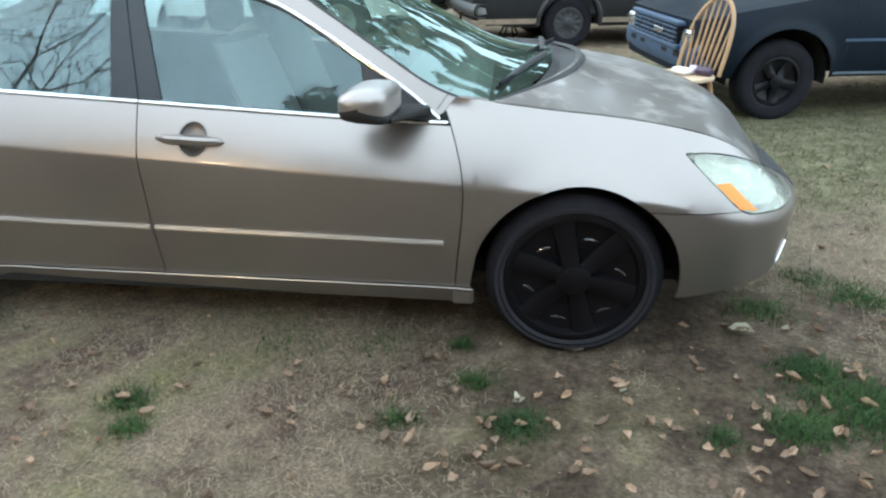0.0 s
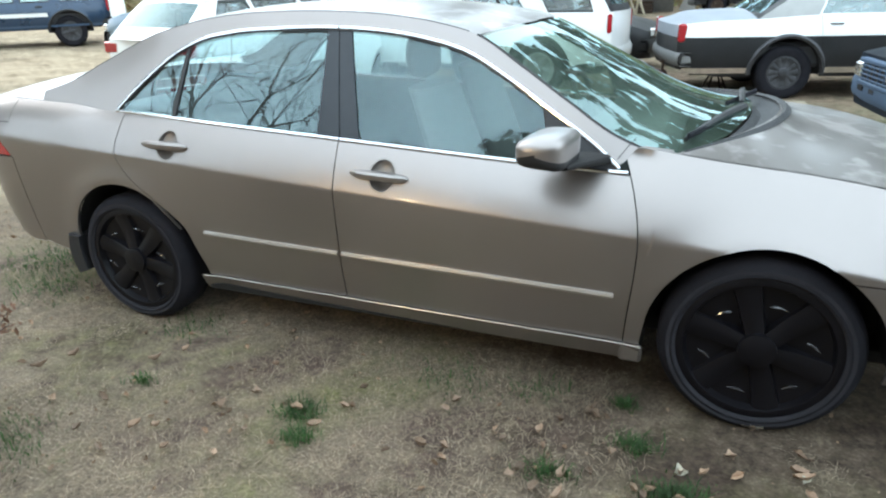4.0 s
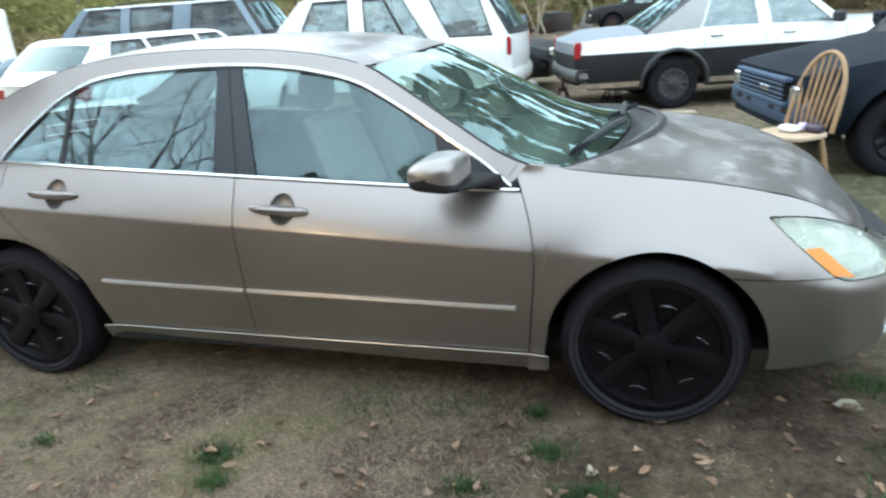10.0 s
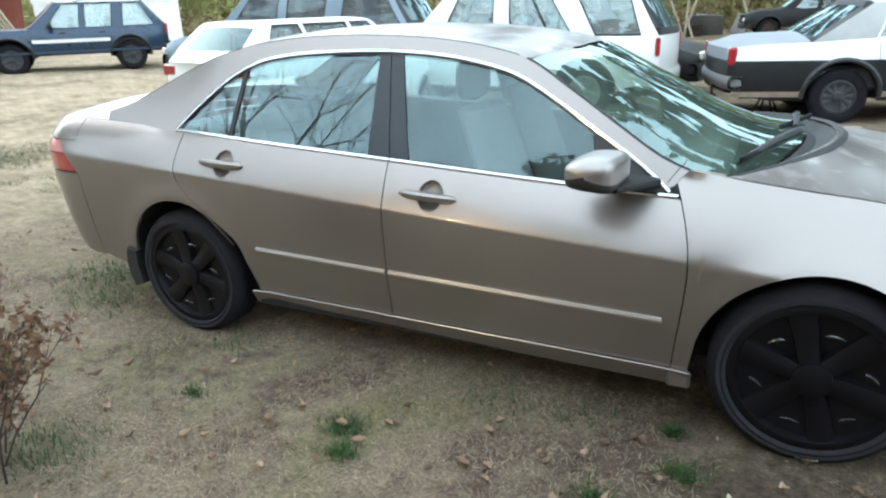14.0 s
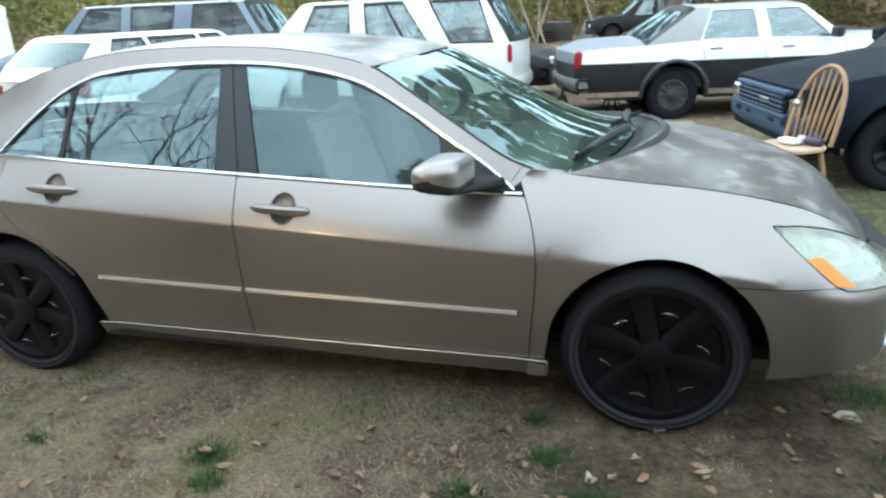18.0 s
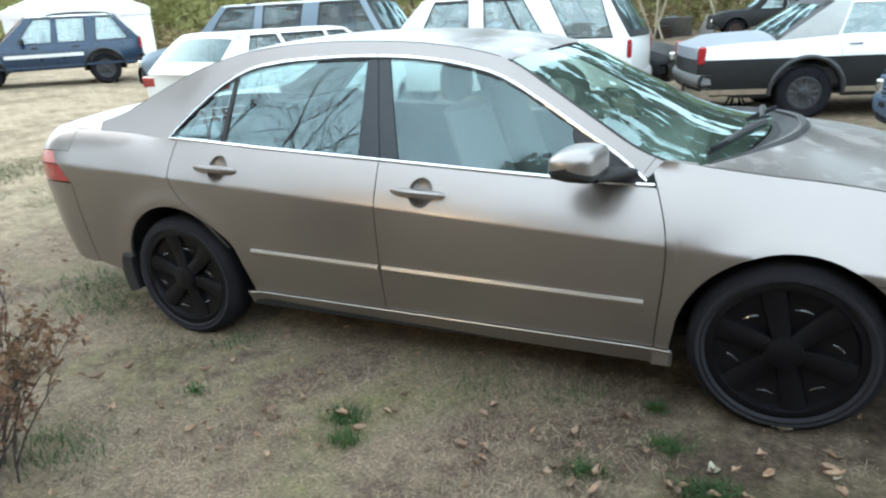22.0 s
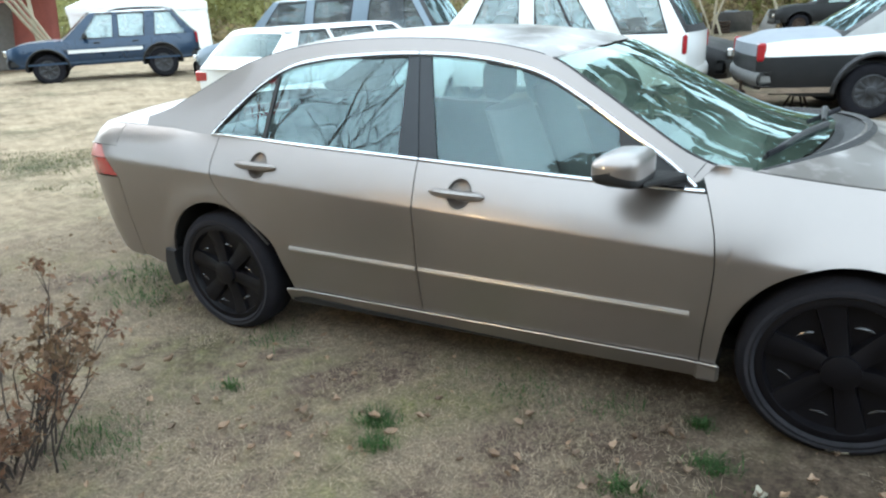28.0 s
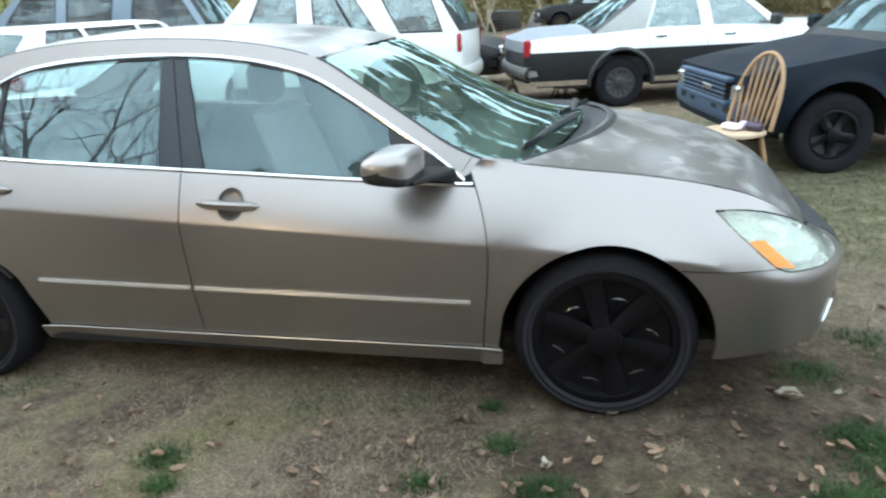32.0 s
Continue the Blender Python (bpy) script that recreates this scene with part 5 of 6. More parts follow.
# pickup truck, facing the chair
vehicle("pickup_truck", TRUCK[:3], TRUCK[3], "matt navy-black pickup truck with blue front bumper and bed", "pickup truck", dict(
    W=1.68, sill=0.36, ends=(-3.75, 0.75), axles=(-2.72, 0.0), R=0.335, gap=0.085, lean=0.05, flare=0.03, tailup=0.3,
    top=((-3.75, 0.98), (-1.75, 0.98), (-1.4, 1.0), (-0.55, 1.02), (0.0, 0.94), (0.5, 0.86), (0.75, 0.81)),
    paint=(NAVYMATT, NAVYMATT), roof=1.56, tumble=0.24,
    cabin=[(-1.92, -1.85), (-1.72, -1.68), (-0.72, -1.08), (-0.42, -1.02)],
    kinds="pgp", round=0.05, bulge=0.015, seats=(-1.35,), bed=(-1.98, NAVY), bumper=(0.52, 0.22, BUMPBLUE), head=(0.14, 0.13, 0.67), tail=(0.06, 0.34, 0.78, 0.16),
    grille=(0.67, 0.15, 1.05, BUMPBLUE), mirror=(-0.62, 1.12), mirrormat=NAVYMATT, handles=((-1.55, 0.86),), handlemat=NAVYMATT,
    doors=((-0.50, -0.55), (-1.70, -1.70), (-1.98, -1.98)), stripes=((-1.95, -0.48, 0.66, 0.02, BUMPBLUE), (-3.7, -2.0, 0.66, 0.025, SLATE), (-1.9, -0.45, 0.39, 0.02, SLATE)),
    wheelmat=WHEELBLACK, spokes=5, rim=0.20))
# two-tone saloon on jack stands
vehicle("two_tone_sedan", SALOON[:3], SALOON[3], "white over black full-size sedan with grey vinyl roof, on jack stands", "car", dict(
    W=1.95, sill=0.28, ends=(-1.30, 3.95), axles=(0.0, 2.92), R=0.335, gap=0.075, lean=0.07, flare=0.012,
    top=((-1.30, 0.91), (-1.05, 0.94), (-0.3, 0.97), (0.2, 1.0), (1.9, 0.98), (2.3, 0.97), (3.6, 0.90), (3.95, 0.82)), split=0.765, crown=0.10, tailpaint=GREYP,
    paint=(BLACKP, WHITE), deckpaint=GREYP, roof=1.40, tumble=0.27, roofpaint=VINYLPALE, framepaint=WHITE,
    cabin=[(-0.38, 0.30), (0.32, 0.50), (1.10, 1.06), (1.22, 1.18), (2.08, 1.62), (2.22, 1.70)], kinds="pgpgp", boot=True,
    seats=(0.55, 1.35), bumper=(0.50, 0.16, STEEL), tail=(0.10, 0.22, 0.82, 0.09), trim=WHITE,
    handles=((0.52, 0.91), (1.45, 0.90)), handlemat=CHROME, doors=((0.42, 0.35), (1.16, 1.16), (2.18, 2.2)), mirror=(2.0, 1.06),
    stripes=((-1.24, -0.45, 0.36, 0.07, CHROME), (0.45, 2.45, 0.36, 0.07, CHROME)), archtrim=DULLRIM, wheelmat=DULLRIM, spokes=12, rim=0.20, cpillar=VINYLPALE))
# white off-roader with a roof rack
vehicle("white_suv", WSUV[:3], WSUV[3], "white boxy off-road wagon with roof rack and dark rear glass", "car", dict(
    W=1.72, sill=0.40, ends=(-0.95, 3.95), axles=(0.0, 2.95), R=0.36, gap=0.09, lean=0.05, flare=0.03,
    top=((-0.95, 1.08), (0.2, 1.08), (1.9, 1.06), (2.8, 1.05), (3.7, 1.0), (3.95, 0.92)), paint=(WHITE, WHITE), roof=1.66, tumble=0.19,
    cabin=[(-0.92, -0.58), (-0.72, -0.50), (-0.12, 0.22), (0.18, 0.58), (0.50, 0.86), (1.10, 1.16), (1.34, 1.38), (2.20, 1.92), (2.72, 2.14)],
    kinds="pgpggpgp", seats=(0.5, 1.3), bumper=(0.52, 0.20, WHITE), tail=(0.06, 0.24, 0.94, 0.06), rails=(-0.2, 1.5), railmat=STEEL,
    doors=((1.22, 1.2), (0.3, 0.2)), handles=((0.75, 0.95), (1.5, 0.94)), wheelmat=STEEL, archtrim=None))
# white estate car, tail towards the lawn
vehicle("white_estate_car", ESTATE[:3], ESTATE[3], "white estate car with a raked tailgate", "car", dict(
    W=1.68, sill=0.28, ends=(-0.95, 3.35), axles=(0.0, 2.50), R=0.30, gap=0.06, lean=0.06, flare=0.01,
    top=((-0.95, 0.97), (-0.6, 0.98), (1.6, 0.94), (2.1, 0.90), (3.1, 0.80), (3.35, 0.70)), paint=(WHITE, WHITE), roof=1.37, tumble=0.22,
    cabin=[(-0.92, -0.45), (-0.66, -0.36), (0.10, 0.05), (0.18, 0.12), (0.92, 0.88), (1.0, 0.95), (1.78, 1.30), (2.0, 1.38)], kinds="pgpgpgp",
    seats=(0.4, 1.25), bumper=(0.45, 0.22, WHITE), screenframe=WHITE, bulge=0.02, tail=(0.10, 0.14, 0.87, 0.30), handles=((0.75, 0.84), (1.65, 0.82)), handlemat=WHITE,
    doors=((0.95, 0.95), (0.15, 0.12)), wheelmat=STEEL))
# slate-blue utility behind it
vehicle("slate_suv", SLATESUV[:3], SLATESUV[3], "slate-blue sport utility with tinted glass and a black bumper", "car", dict(
    W=1.90, sill=0.45, ends=(-1.2, 4.40), axles=(0.0, 3.30), R=0.38, gap=0.09, lean=0.06, flare=0.02,
    top=((-1.2, 1.20), (1.6, 1.18), (3.0, 1.16), (4.1, 1.02), (4.40, 0.92)), paint=(SLATE, SLATE), roof=1.82, tumble=0.22,
    cabin=[(-1.12, -0.75), (-1.0, -0.62), (0.25, 0.18), (0.60, 0.52), (1.42, 1.38), (1.62, 1.56), (2.70, 2.20), (3.02, 2.35)], kinds="pgpgpgp",
    seats=(0.9, 1.9), bumper=(0.58, 0.34, PLASTIC), head=(0.30, 0.16, 0.80), tail=(0.06, 0.32, 0.95, 0.14), rails=(-0.5, 1.8),
    glass=SMOKED, doors=((1.5, 1.5), (0.4, 0.3)), handles=((0.8, 1.06), (1.9, 1.06)), wheelmat=STEEL, grille=(0.80, 0.16, 1.0, CHROME)))
# deep blue off-roader at the far end of the lawn
vehicle("blue_suv", BLUESUV[:3], BLUESUV[3], "deep blue metallic off-roader with a pale side stripe", "car", dict(
    W=1.75, sill=0.42, ends=(-0.95, 3.55), axles=(0.0, 2.70), R=0.37, gap=0.09, lean=0.06, flare=0.03,
    top=((-0.95, 1.06), (1.6, 1.04), (2.3, 1.04), (3.25, 0.97), (3.55, 0.88)), paint=(DEEPBLUE, DEEPBLUE), roof=1.66, tumble=0.22,
    cabin=[(-0.90, -0.40), (-0.68, -0.34), (0.12, 0.02), (0.36, 0.26), (0.98, 0.92), (1.1, 1.02), (1.88, 1.40), (2.25, 1.55)], kinds="pgpgpgp",
    seats=(0.5, 1.35), bumper=(0.55, 0.22, PLASTIC), head=(0.24, 0.14, 0.80), tail=(0.06, 0.30, 0.95, 0.12), rails=(-0.35, 1.1),
    stripes=((0.45, 2.2, 0.76, 0.085, WHITE), (-0.8, 3.3, 0.50, 0.05, BUMPBLUE)), mirror=(1.75, 1.12), archtrim=PLASTIC, doors=((1.05, 1.05), (0.25, 0.2), (1.95, 2.0)), handles=((0.6, 0.95), (1.5, 0.95)), wheelmat=DULLRIM, spokes=6))
# black saloon nosing out behind the white off-roader
vehicle("black_sedan", BLACKSED[:3], BLACKSED[3], "black sedan with yellowed headlamps among the parked cars", "car", dict(
    W=1.78, sill=0.26, ends=(-1.0, 3.60), axles=(0.0, 2.70), R=0.31, gap=0.06,
    top=((-1.0, 0.90), (0.2, 0.95), (1.9, 0.92), (2.3, 0.90), (3.3, 0.76), (3.6, 0.66)), paint=(BLACKP, BLACKP), roof=1.34, tumble=0.26,
    cabin=[(-0.3, 0.30), (0.25, 0.42), (0.95, 0.92), (1.05, 1.0), (1.85, 1.38), (2.1, 1.45)], kinds="pgpgp", boot=True,
    seats=(0.5, 1.3), bumper=(0.45, 0.20, BLACKP), head=(0.30, 0.13, 0.66), wheelmat=STEEL))

# ---------------------------------------------------------------- yard things
# chair
def rod(m, a, b, r0, r1=None, n=8, k=2):
    q = np.linspace(0, 1, k)[:, None]
    return m.tube(np.array(a) * (1 - q) + np.array(b) * q, np.linspace(r0, r1 or r0, k), n)


chair = thing("windsor_chair", CHAIR[:3], CHAIR[3], "honey oak hoop-back chair with a pale worn seat", "chair")
a = np.linspace(0, 2 * np.pi, 32, endpoint=False)
sx, sy = 0.215 * np.sign(np.cos(a)) * np.abs(np.cos(a)) ** 0.7, 0.225 * np.sign(np.sin(a)) * np.abs(np.sin(a)) ** 0.7
ring = lambda k, z: np.stack([sx * k, sy * k, 0 * a + z], -1)
seat_m = Mesh().grid(np.stack([ring(0.90, 0.405), ring(0.99, 0.412), ring(1.0, 0.43), ring(0.97, 0.441), ring(0.75, 0.437), ring(0.3, 0.433), ring(0.01, 0.432)]), close=True)
seat_m.f.append(tuple(range(32))[::-1])
part("seat", seat_m, PALEOAK, chair, "pale worn plank seat")
t = np.linspace(0, np.pi, 30)
hoop = np.stack([-0.17 - 0.16 * np.sin(t) ** 0.8, 0.205 * np.cos(t) * (1 + 0.12 * np.sin(t)), 0.435 + 0.56 * np.sin(t) ** 0.75], -1)
part("hoop", Mesh().tube(hoop, 0.017, 10), OAK, chair, "bent hoop back")
for k in range(7):
    y = -0.135 + 0.045 * k
    zt = 0.435 + 0.56 * (1 - min(abs(y * 1.25) / 0.215, 0.99) ** 2.4) ** 0.42
    q = np.linspace(0, 1, 14)
    rr = 0.0065 + 0.004 * (np.sin(np.pi * q) + 0.8 * np.exp(-((q - 0.28) / 0.05) ** 2) + 0.6 * np.exp(-((q - 0.4) / 0.04) ** 2))
    x1_ = -0.17 - 0.16 * ((zt - 0.435) / 0.56)
    part("spindle", Mesh().tube(np.stack([-0.175 + (x1_ + 0.175) * q, y + 0.25 * y * q, 0.435 + (zt - 0.435) * q], -1), rr, 8), OAK, chair)
for gx_ in (-1, 1):
    for gy_ in (-1, 1):
        q = np.linspace(0, 1, 10)
        part("leg", Mesh().tube(np.stack([gx_ * (0.15 + 0.06 * q), gy_ * (0.14 + 0.065 * q), 0.41 - 0.41 * q], -1), 0.017 + 0.006 * np.sin(np.pi * q) - 0.004 * q, 10), OAK, chair)
for gy_ in (-1, 1):
    part("stretcher", rod(Mesh(), (-0.18, gy_ * 0.172, 0.2), (0.18, gy_ * 0.172, 0.2), 0.011), OAK, chair)
part("stretcher", rod(Mesh(), (0, -0.172, 0.2), (0, 0.172, 0.2), 0.011), OAK, chair)
CM = pose(CHAIR[0], CHAIR[1], CHAIR[2], 0, 0, CHAIR[3])


def on_chair(m):
    m.v = [tuple(CM @ Vector(p)) for p in m.v]
    return m


solo("tissue_pack", on_chair(Mesh().box((-0.02, -0.03, 0.462), (0.10, 0.15, 0.045), 0.015)), material("white paper wrap", (0.85, 0.86, 0.88), 0.6, 0, 0.08, 20, 90, 0.2), "crumpled white paper pack on the chair seat", "pack")
bt = thing("spray_bottle", tuple(CM @ Vector((-0.10, 0.07, 0.437))), CHAIR[3], "dark bottle with a lilac cap lying on the chair", "bottle")
part("bottle_body", Mesh().lathe([(0.001, -0.02), (0.028, -0.018), (0.034, 0.0), (0.034, 0.10), (0.026, 0.12), (0.001, 0.122)], (0, 0, 0.034), 20, "y"), material("dark bottle plastic", (0.05, 0.03, 0.06), 0.35, 0, 0.2, 20, 80, 0.02), bt)
part("cap", Mesh().lathe([(0.001, -0.085), (0.026, -0.083), (0.031, -0.07), (0.031, -0.02), (0.001, -0.018)], (0, 0, 0.034), 20, "y"), material("lilac cap", (0.55, 0.45, 0.70), 0.4, 0, 0.1, 20, 80, 0.02), bt)

# block and jack stands under the saloon
blk = thing("concrete_block", (3.16, 6.15, 0.0), 8, "tan concrete block on the grass by the wheel", "block")
part("block_body", Mesh().box((0, 0, 0.08), (0.56, 0.22, 0.16), 0.014), CONCRETE, blk)


def jack_stand(x, y, h=0.42):
    js = thing("jack_stand", (x, y, 0.0), 20, "rusty steel jack stand under the bumper", "jack stand", "jack stands")
    for gx_ in (-1, 1):
        for gy_ in (-1, 1):
            part("leg", rod(Mesh(), (gx_ * 0.13, gy_ * 0.13, 0.0), (gx_ * 0.03, gy_ * 0.03, h * 0.75), 0.014), RUST, js)
    part("brace", Mesh().tube([(0.105, 0.105, 0.08), (-0.105, 0.105, 0.08), (-0.105, -0.105, 0.08), (0.105, -0.105, 0.08), (0.105, 0.105, 0.08)], 0.009, 6), RUST, js)
    part("post", rod(Mesh(), (0, 0, h * 0.6), (0, 0, h), 0.02), RUST, js)
    part("saddle", Mesh().box((0, 0, h + 0.012), (0.10, 0.06, 0.03), 0.006), RUST, js)


jack_stand(1.78, 7.55)
jack_stand(2.45, 8.0, 0.38)

# ---------------------------------------------------------------- far yard
tent = thing("canopy_tent", TENT[:3], TENT[3], "white peaked canopy tent with side walls", "tent")
hw_, hz_, pk = 2.5, 2.0, 3.2
part("tent_roof", Mesh().add([(-hw_, -hw_, hz_), (hw_, -hw_, hz_), (hw_, hw_, hz_), (-hw_, hw_, hz_), (0, 0, pk), (-hw_, -hw_, hz_ - 0.25), (hw_, -hw_, hz_ - 0.25), (hw_, hw_, hz_ - 0.25), (-hw_, hw_, hz_ - 0.25)], [(0, 1, 4), (1, 2, 4), (2, 3, 4), (3, 0, 4), (0, 5, 6, 1), (1, 6, 7, 2), (2, 7, 8, 3), (3, 8, 5, 0)]), TARP, tent, sharp=5)
for k, (ax_, ay_, bx_, by_) in enumerate(((-hw_, -hw_, hw_, -hw_), (hw_, -hw_, hw_, hw_), (hw_, hw_, -hw_, hw_))):
    q = np.linspace(0, 1, 40)
    fold = 0.03 * np.sin(q * 60)
    nx, ny = (by_ - ay_) / 5, -(bx_ - ax_) / 5
    rows = np.stack([np.stack([ax_ + (bx_ - ax_) * q + nx * fold * 0.98, ay_ + (by_ - ay_) * q + ny * fold, 0 * q + z], -1) * (0.985, 0.985, 1) for z in (0.03, 1.0, hz_ - 0.2)], 1)
    part("tent_wall", Mesh().grid(rows), TARP, tent)
for gx_ in (-1, 1):
    for gy_ in (-1, 1):
        part("tent_pole", rod(Mesh(), (gx_ * hw_ * 0.97, gy_ * hw_ * 0.97, 0), (gx_ * hw_ * 0.97, gy_ * hw_ * 0.97, hz_), 0.025), STEEL, tent)

# lean-to of timber posts with stacked boards and a tarpaulin
shed = thing("lean_to_shed", SHED[:3], SHED[3], "open timber lean-to full of boards and clutter", "shed")
for px_ in (-2.6, -0.9, 0.9, 2.6):
    for py_ in (-1.2, 1.4):
        part("post", Mesh().box((px_, py_, 1.15), (0.12, 0.12, 2.3), 0.01), WOOD, shed)
for py_ in (-1.2, 1.4):
    part("beam", Mesh().box((0, py_, 2.35), (5.6, 0.12, 0.18), 0.01), WOOD, shed)
part("shed_roof", Mesh().box((0, 0.1, 2.72), (6.0, 3.0, 0.06), 0.01, pose(0, 0, 0, 6, 0, 0)), VINYL, shed)
for k in range(3):
    part("brace", rod(Mesh(), (1.9 + 0.2 * k, -1.25, 2.3), (2.9 + 0.1 * k, -1.3, 0.6), 0.05, n=4), WOOD, shed)
part("back_wall", Mesh().box((0, 1.5, 1.1), (5.6, 0.06, 2.2), 0.01), VINYL, shed)
for k in range(5):
    part("shelf_board", Mesh().box((-0.5 + 0.3 * k, 0.6, 0.5 + 0.28 * k), (2.6 - 0.3 * k, 0.5, 0.06), 0.01), WOOD, shed)
pail = thing("plastic_barrel", (LADDER[0] - 1.2, LADDER[1] - 0.6, 0.3), 0, "white plastic barrel before the shed", "barrel")
part("barrel_body", Mesh().lathe([(0.24, 0), (0.29, 0.1), (0.30, 0.5), (0.28, 0.78), (0.22, 0.85), (0.001, 0.86)], (0, 0, 0), 24, "z"), TARP, pail)
lad = thing("step_ladder", LADDER[:3], LADDER[3], "small aluminium step ladder standing open", "ladder")
for s_ in (-1, 1):
    part("side_rail", rod(Mesh(), (s_ * 0.24, -0.25, 0), (s_ * 0.17, 0.02, 1.05), 0.02), STEEL, lad)
    part("rear_leg", rod(Mesh(), (s_ * 0.24, 0.35, 0), (s_ * 0.17, 0.05, 1.0), 0.017), STEEL, lad)
for k in range(4):
    part("tread", Mesh().box((0, -0.2 + 0.07 * k, 0.22 + 0.25 * k), (0.42 - 0.03 * k, 0.10, 0.025), 0.006), STEEL, lad)
rt = Mesh()
q = np.linspace(0, 1, 14)
rows = np.array([[(-1.6 + 3.2 * u, 0.25 * np.sin(u * 9 + v * 3) * v, 3.1 * (1 - v) + 0.12 * np.sin(u * 6)) for v in q] for u in q])
solo("red_tarpaulin", Mesh().grid(rows + np.array(RTARP)).grid(rows[::-1] + np.array(RTARP) + np.array([0, 0.04, 0])), REDTARP, "faded red tarpaulin hung over a frame", "tarpaulin")

# A-frame of poles and lone stakes by the brush
fr = thing("pole_frame", PFRAME, 0, "crooked frame of peeled poles", "frame")
for a_, b_ in (((-0.7, 0, 1.95), (0.1, 0, 0)), ((0.75, 0.1, 2.3), (0.05, 0.05, 0)), ((0.2, 0.2, 2.0), (0.12, 0.15, 0)), ((-0.75, 0, 1.9), (0.95, 0.1, 2.35)), ((0.15, -0.1, 0.9), (0.5, -0.3, 0))):
    part("pole", rod(Mesh(), a_, b_, 0.05, 0.045, 7), WOOD, fr)
stake = thing("leaning_pole", (PFRAME[0] + 2.55, PFRAME[1] - 1.0, 0), 0, "pale pole leaning out of the ground", "pole")
part("pole", rod(Mesh(), (0.25, 0, 0), (-0.45, 0, 2.0), 0.05, 0.04, 7), WOOD, stake)
rail_ = thing("fallen_pole", (PFRAME[0] + 6.5, PFRAME[1] + 3, 0), 0, "pale pole resting in the brush", "pole")
part("pole", rod(Mesh(), (-1.6, 0, 1.9), (1.6, 0, 2.4), 0.07, 0.05, 7), WOOD, rail_)
part("prop", rod(Mesh(), (0.4, 0, 0), (0.3, 0, 2.15), 0.08, 0.06, 7), BARK, rail_)
# scrap: crates, sheets and drums in a heap of separate things
rs = random.Random(5)
for k in range(16):
    x, y = JUNK[0] + rs.uniform(-4, 4.5), JUNK[1] + rs.uniform(-1.5, 1.5)
    kind = k % 4
    if kind == 0:
        t_ = thing("scrap_crate", (x, y, 0), rs.uniform(0, 180), "weathered scrap crate in the brush", "crate", "scrap in the yard")
        w_, h_ = rs.uniform(0.7, 1.4), rs.uniform(0.4, 0.9)
        for i in range(4):
            part("board", Mesh().box((0, 0, h_ * (i + 0.5) / 4), (w_, 0.7, h_ / 4 - 0.03), 0.01), (WOOD, RUST, BLACKP)[k % 3], t_)
    elif kind == 1:
        t_ = thing("oil_drum", (x, y, 0), 0, "rusty steel drum in the brush", "drum", "scrap in the yard")
        part("drum_body", Mesh().lathe([(0.001, 0), (0.29, 0), (0.29, 0.28), (0.3, 0.3), (0.29, 0.32), (0.29, 0.58), (0.3, 0.6), (0.29, 0.62), (0.29, 0.88), (0.001, 0.87)], (0, 0, 0), 20, "z"), (RUST, SLATE)[k % 2], t_)
    elif kind == 2:
        t_ = thing("scrap_sheet", (x, y, 0), rs.uniform(0, 180), "bent sheet of pale scrap leaning in the brush", "sheet", "scrap in the yard")
        part("sheet", Mesh().box((0, 0, 0.45), (1.5, 0.03, 0.9), 0.008, pose(0, 0, 0, 25, 0, 0)), (SLATE, TARP, STEEL)[k % 3], t_)
    else:
        t_ = thing("old_tyre", (x, y, 0), rs.uniform(0, 180), "discarded tyre lying in the brush", "tyre", "scrap in the yard")
        part("tyre", Mesh().lathe([(0.18, 0.03), (0.30, 0.0), (0.33, 0.06), (0.33, 0.14), (0.30, 0.2), (0.18, 0.17), (0.18, 0.03)], (0, 0, 0), 24, "z"), RUBBER, t_)
vehicle("derelict_suv", HULK[:3], HULK[3], "derelict grey off-roader half hidden in brush", "car", dict(
    W=1.75, sill=0.42, ends=(-0.95, 3.55), axles=(0.0, 2.70), R=0.36, gap=0.09,
    top=((-0.95, 1.06), (1.6, 1.04), (2.3, 1.04), (3.25, 0.97), (3.55, 0.88)), paint=(BLACKP, BLACKP), roof=1.66, tumble=0.22,
    cabin=[(-0.90, -0.40), (-0.68, -0.34), (0.12, 0.02), (0.36, 0.26), (0.98, 0.92), (1.1, 1.02), (1.88, 1.40), (2.25, 1.55)], kinds="pgpgpgp", seats=(0.5,), wheelmat=RUST))

# ---------------------------------------------------------------- trees and brush
def leaf_material(name, c1, c2, spread=0.35):
    mt = material(name, c1, 0.75, 0, 0.3, 3, 30, 0.0, colour2=c2, rand=spread, island=True)
    nt = mt.node_tree
    bs, tl, mx = nt.nodes["Principled BSDF"], nt.nodes.new("ShaderNodeBsdfTranslucent"), nt.nodes.new("ShaderNodeMixShader")
    nt.links.new(bs.inputs["Base Color"].links[0].from_socket, tl.inputs[0])
    mx.inputs[0].default_value = 0.4
    nt.links.new(bs.outputs[0], mx.inputs[1])
    nt.links.new(tl.outputs[0], mx.inputs[2])
    nt.links.new(mx.outputs[0], nt.nodes["Material Output"].inputs[0])
    return mt


LEAF_A = leaf_material("olive foliage", (0.42, 0.41, 0.18), (0.30, 0.30, 0.12), 0.22)
LEAF_B = leaf_material("dark pine foliage", (0.045, 0.075, 0.03), (0.025, 0.045, 0.02))
LEAF_C = leaf_material("brown brush", (0.34, 0.27, 0.15), (0.22, 0.17, 0.09))
LEAF_D = leaf_material("evergreen shrub leaves", (0.05, 0.075, 0.03), (0.03, 0.045, 0.02))


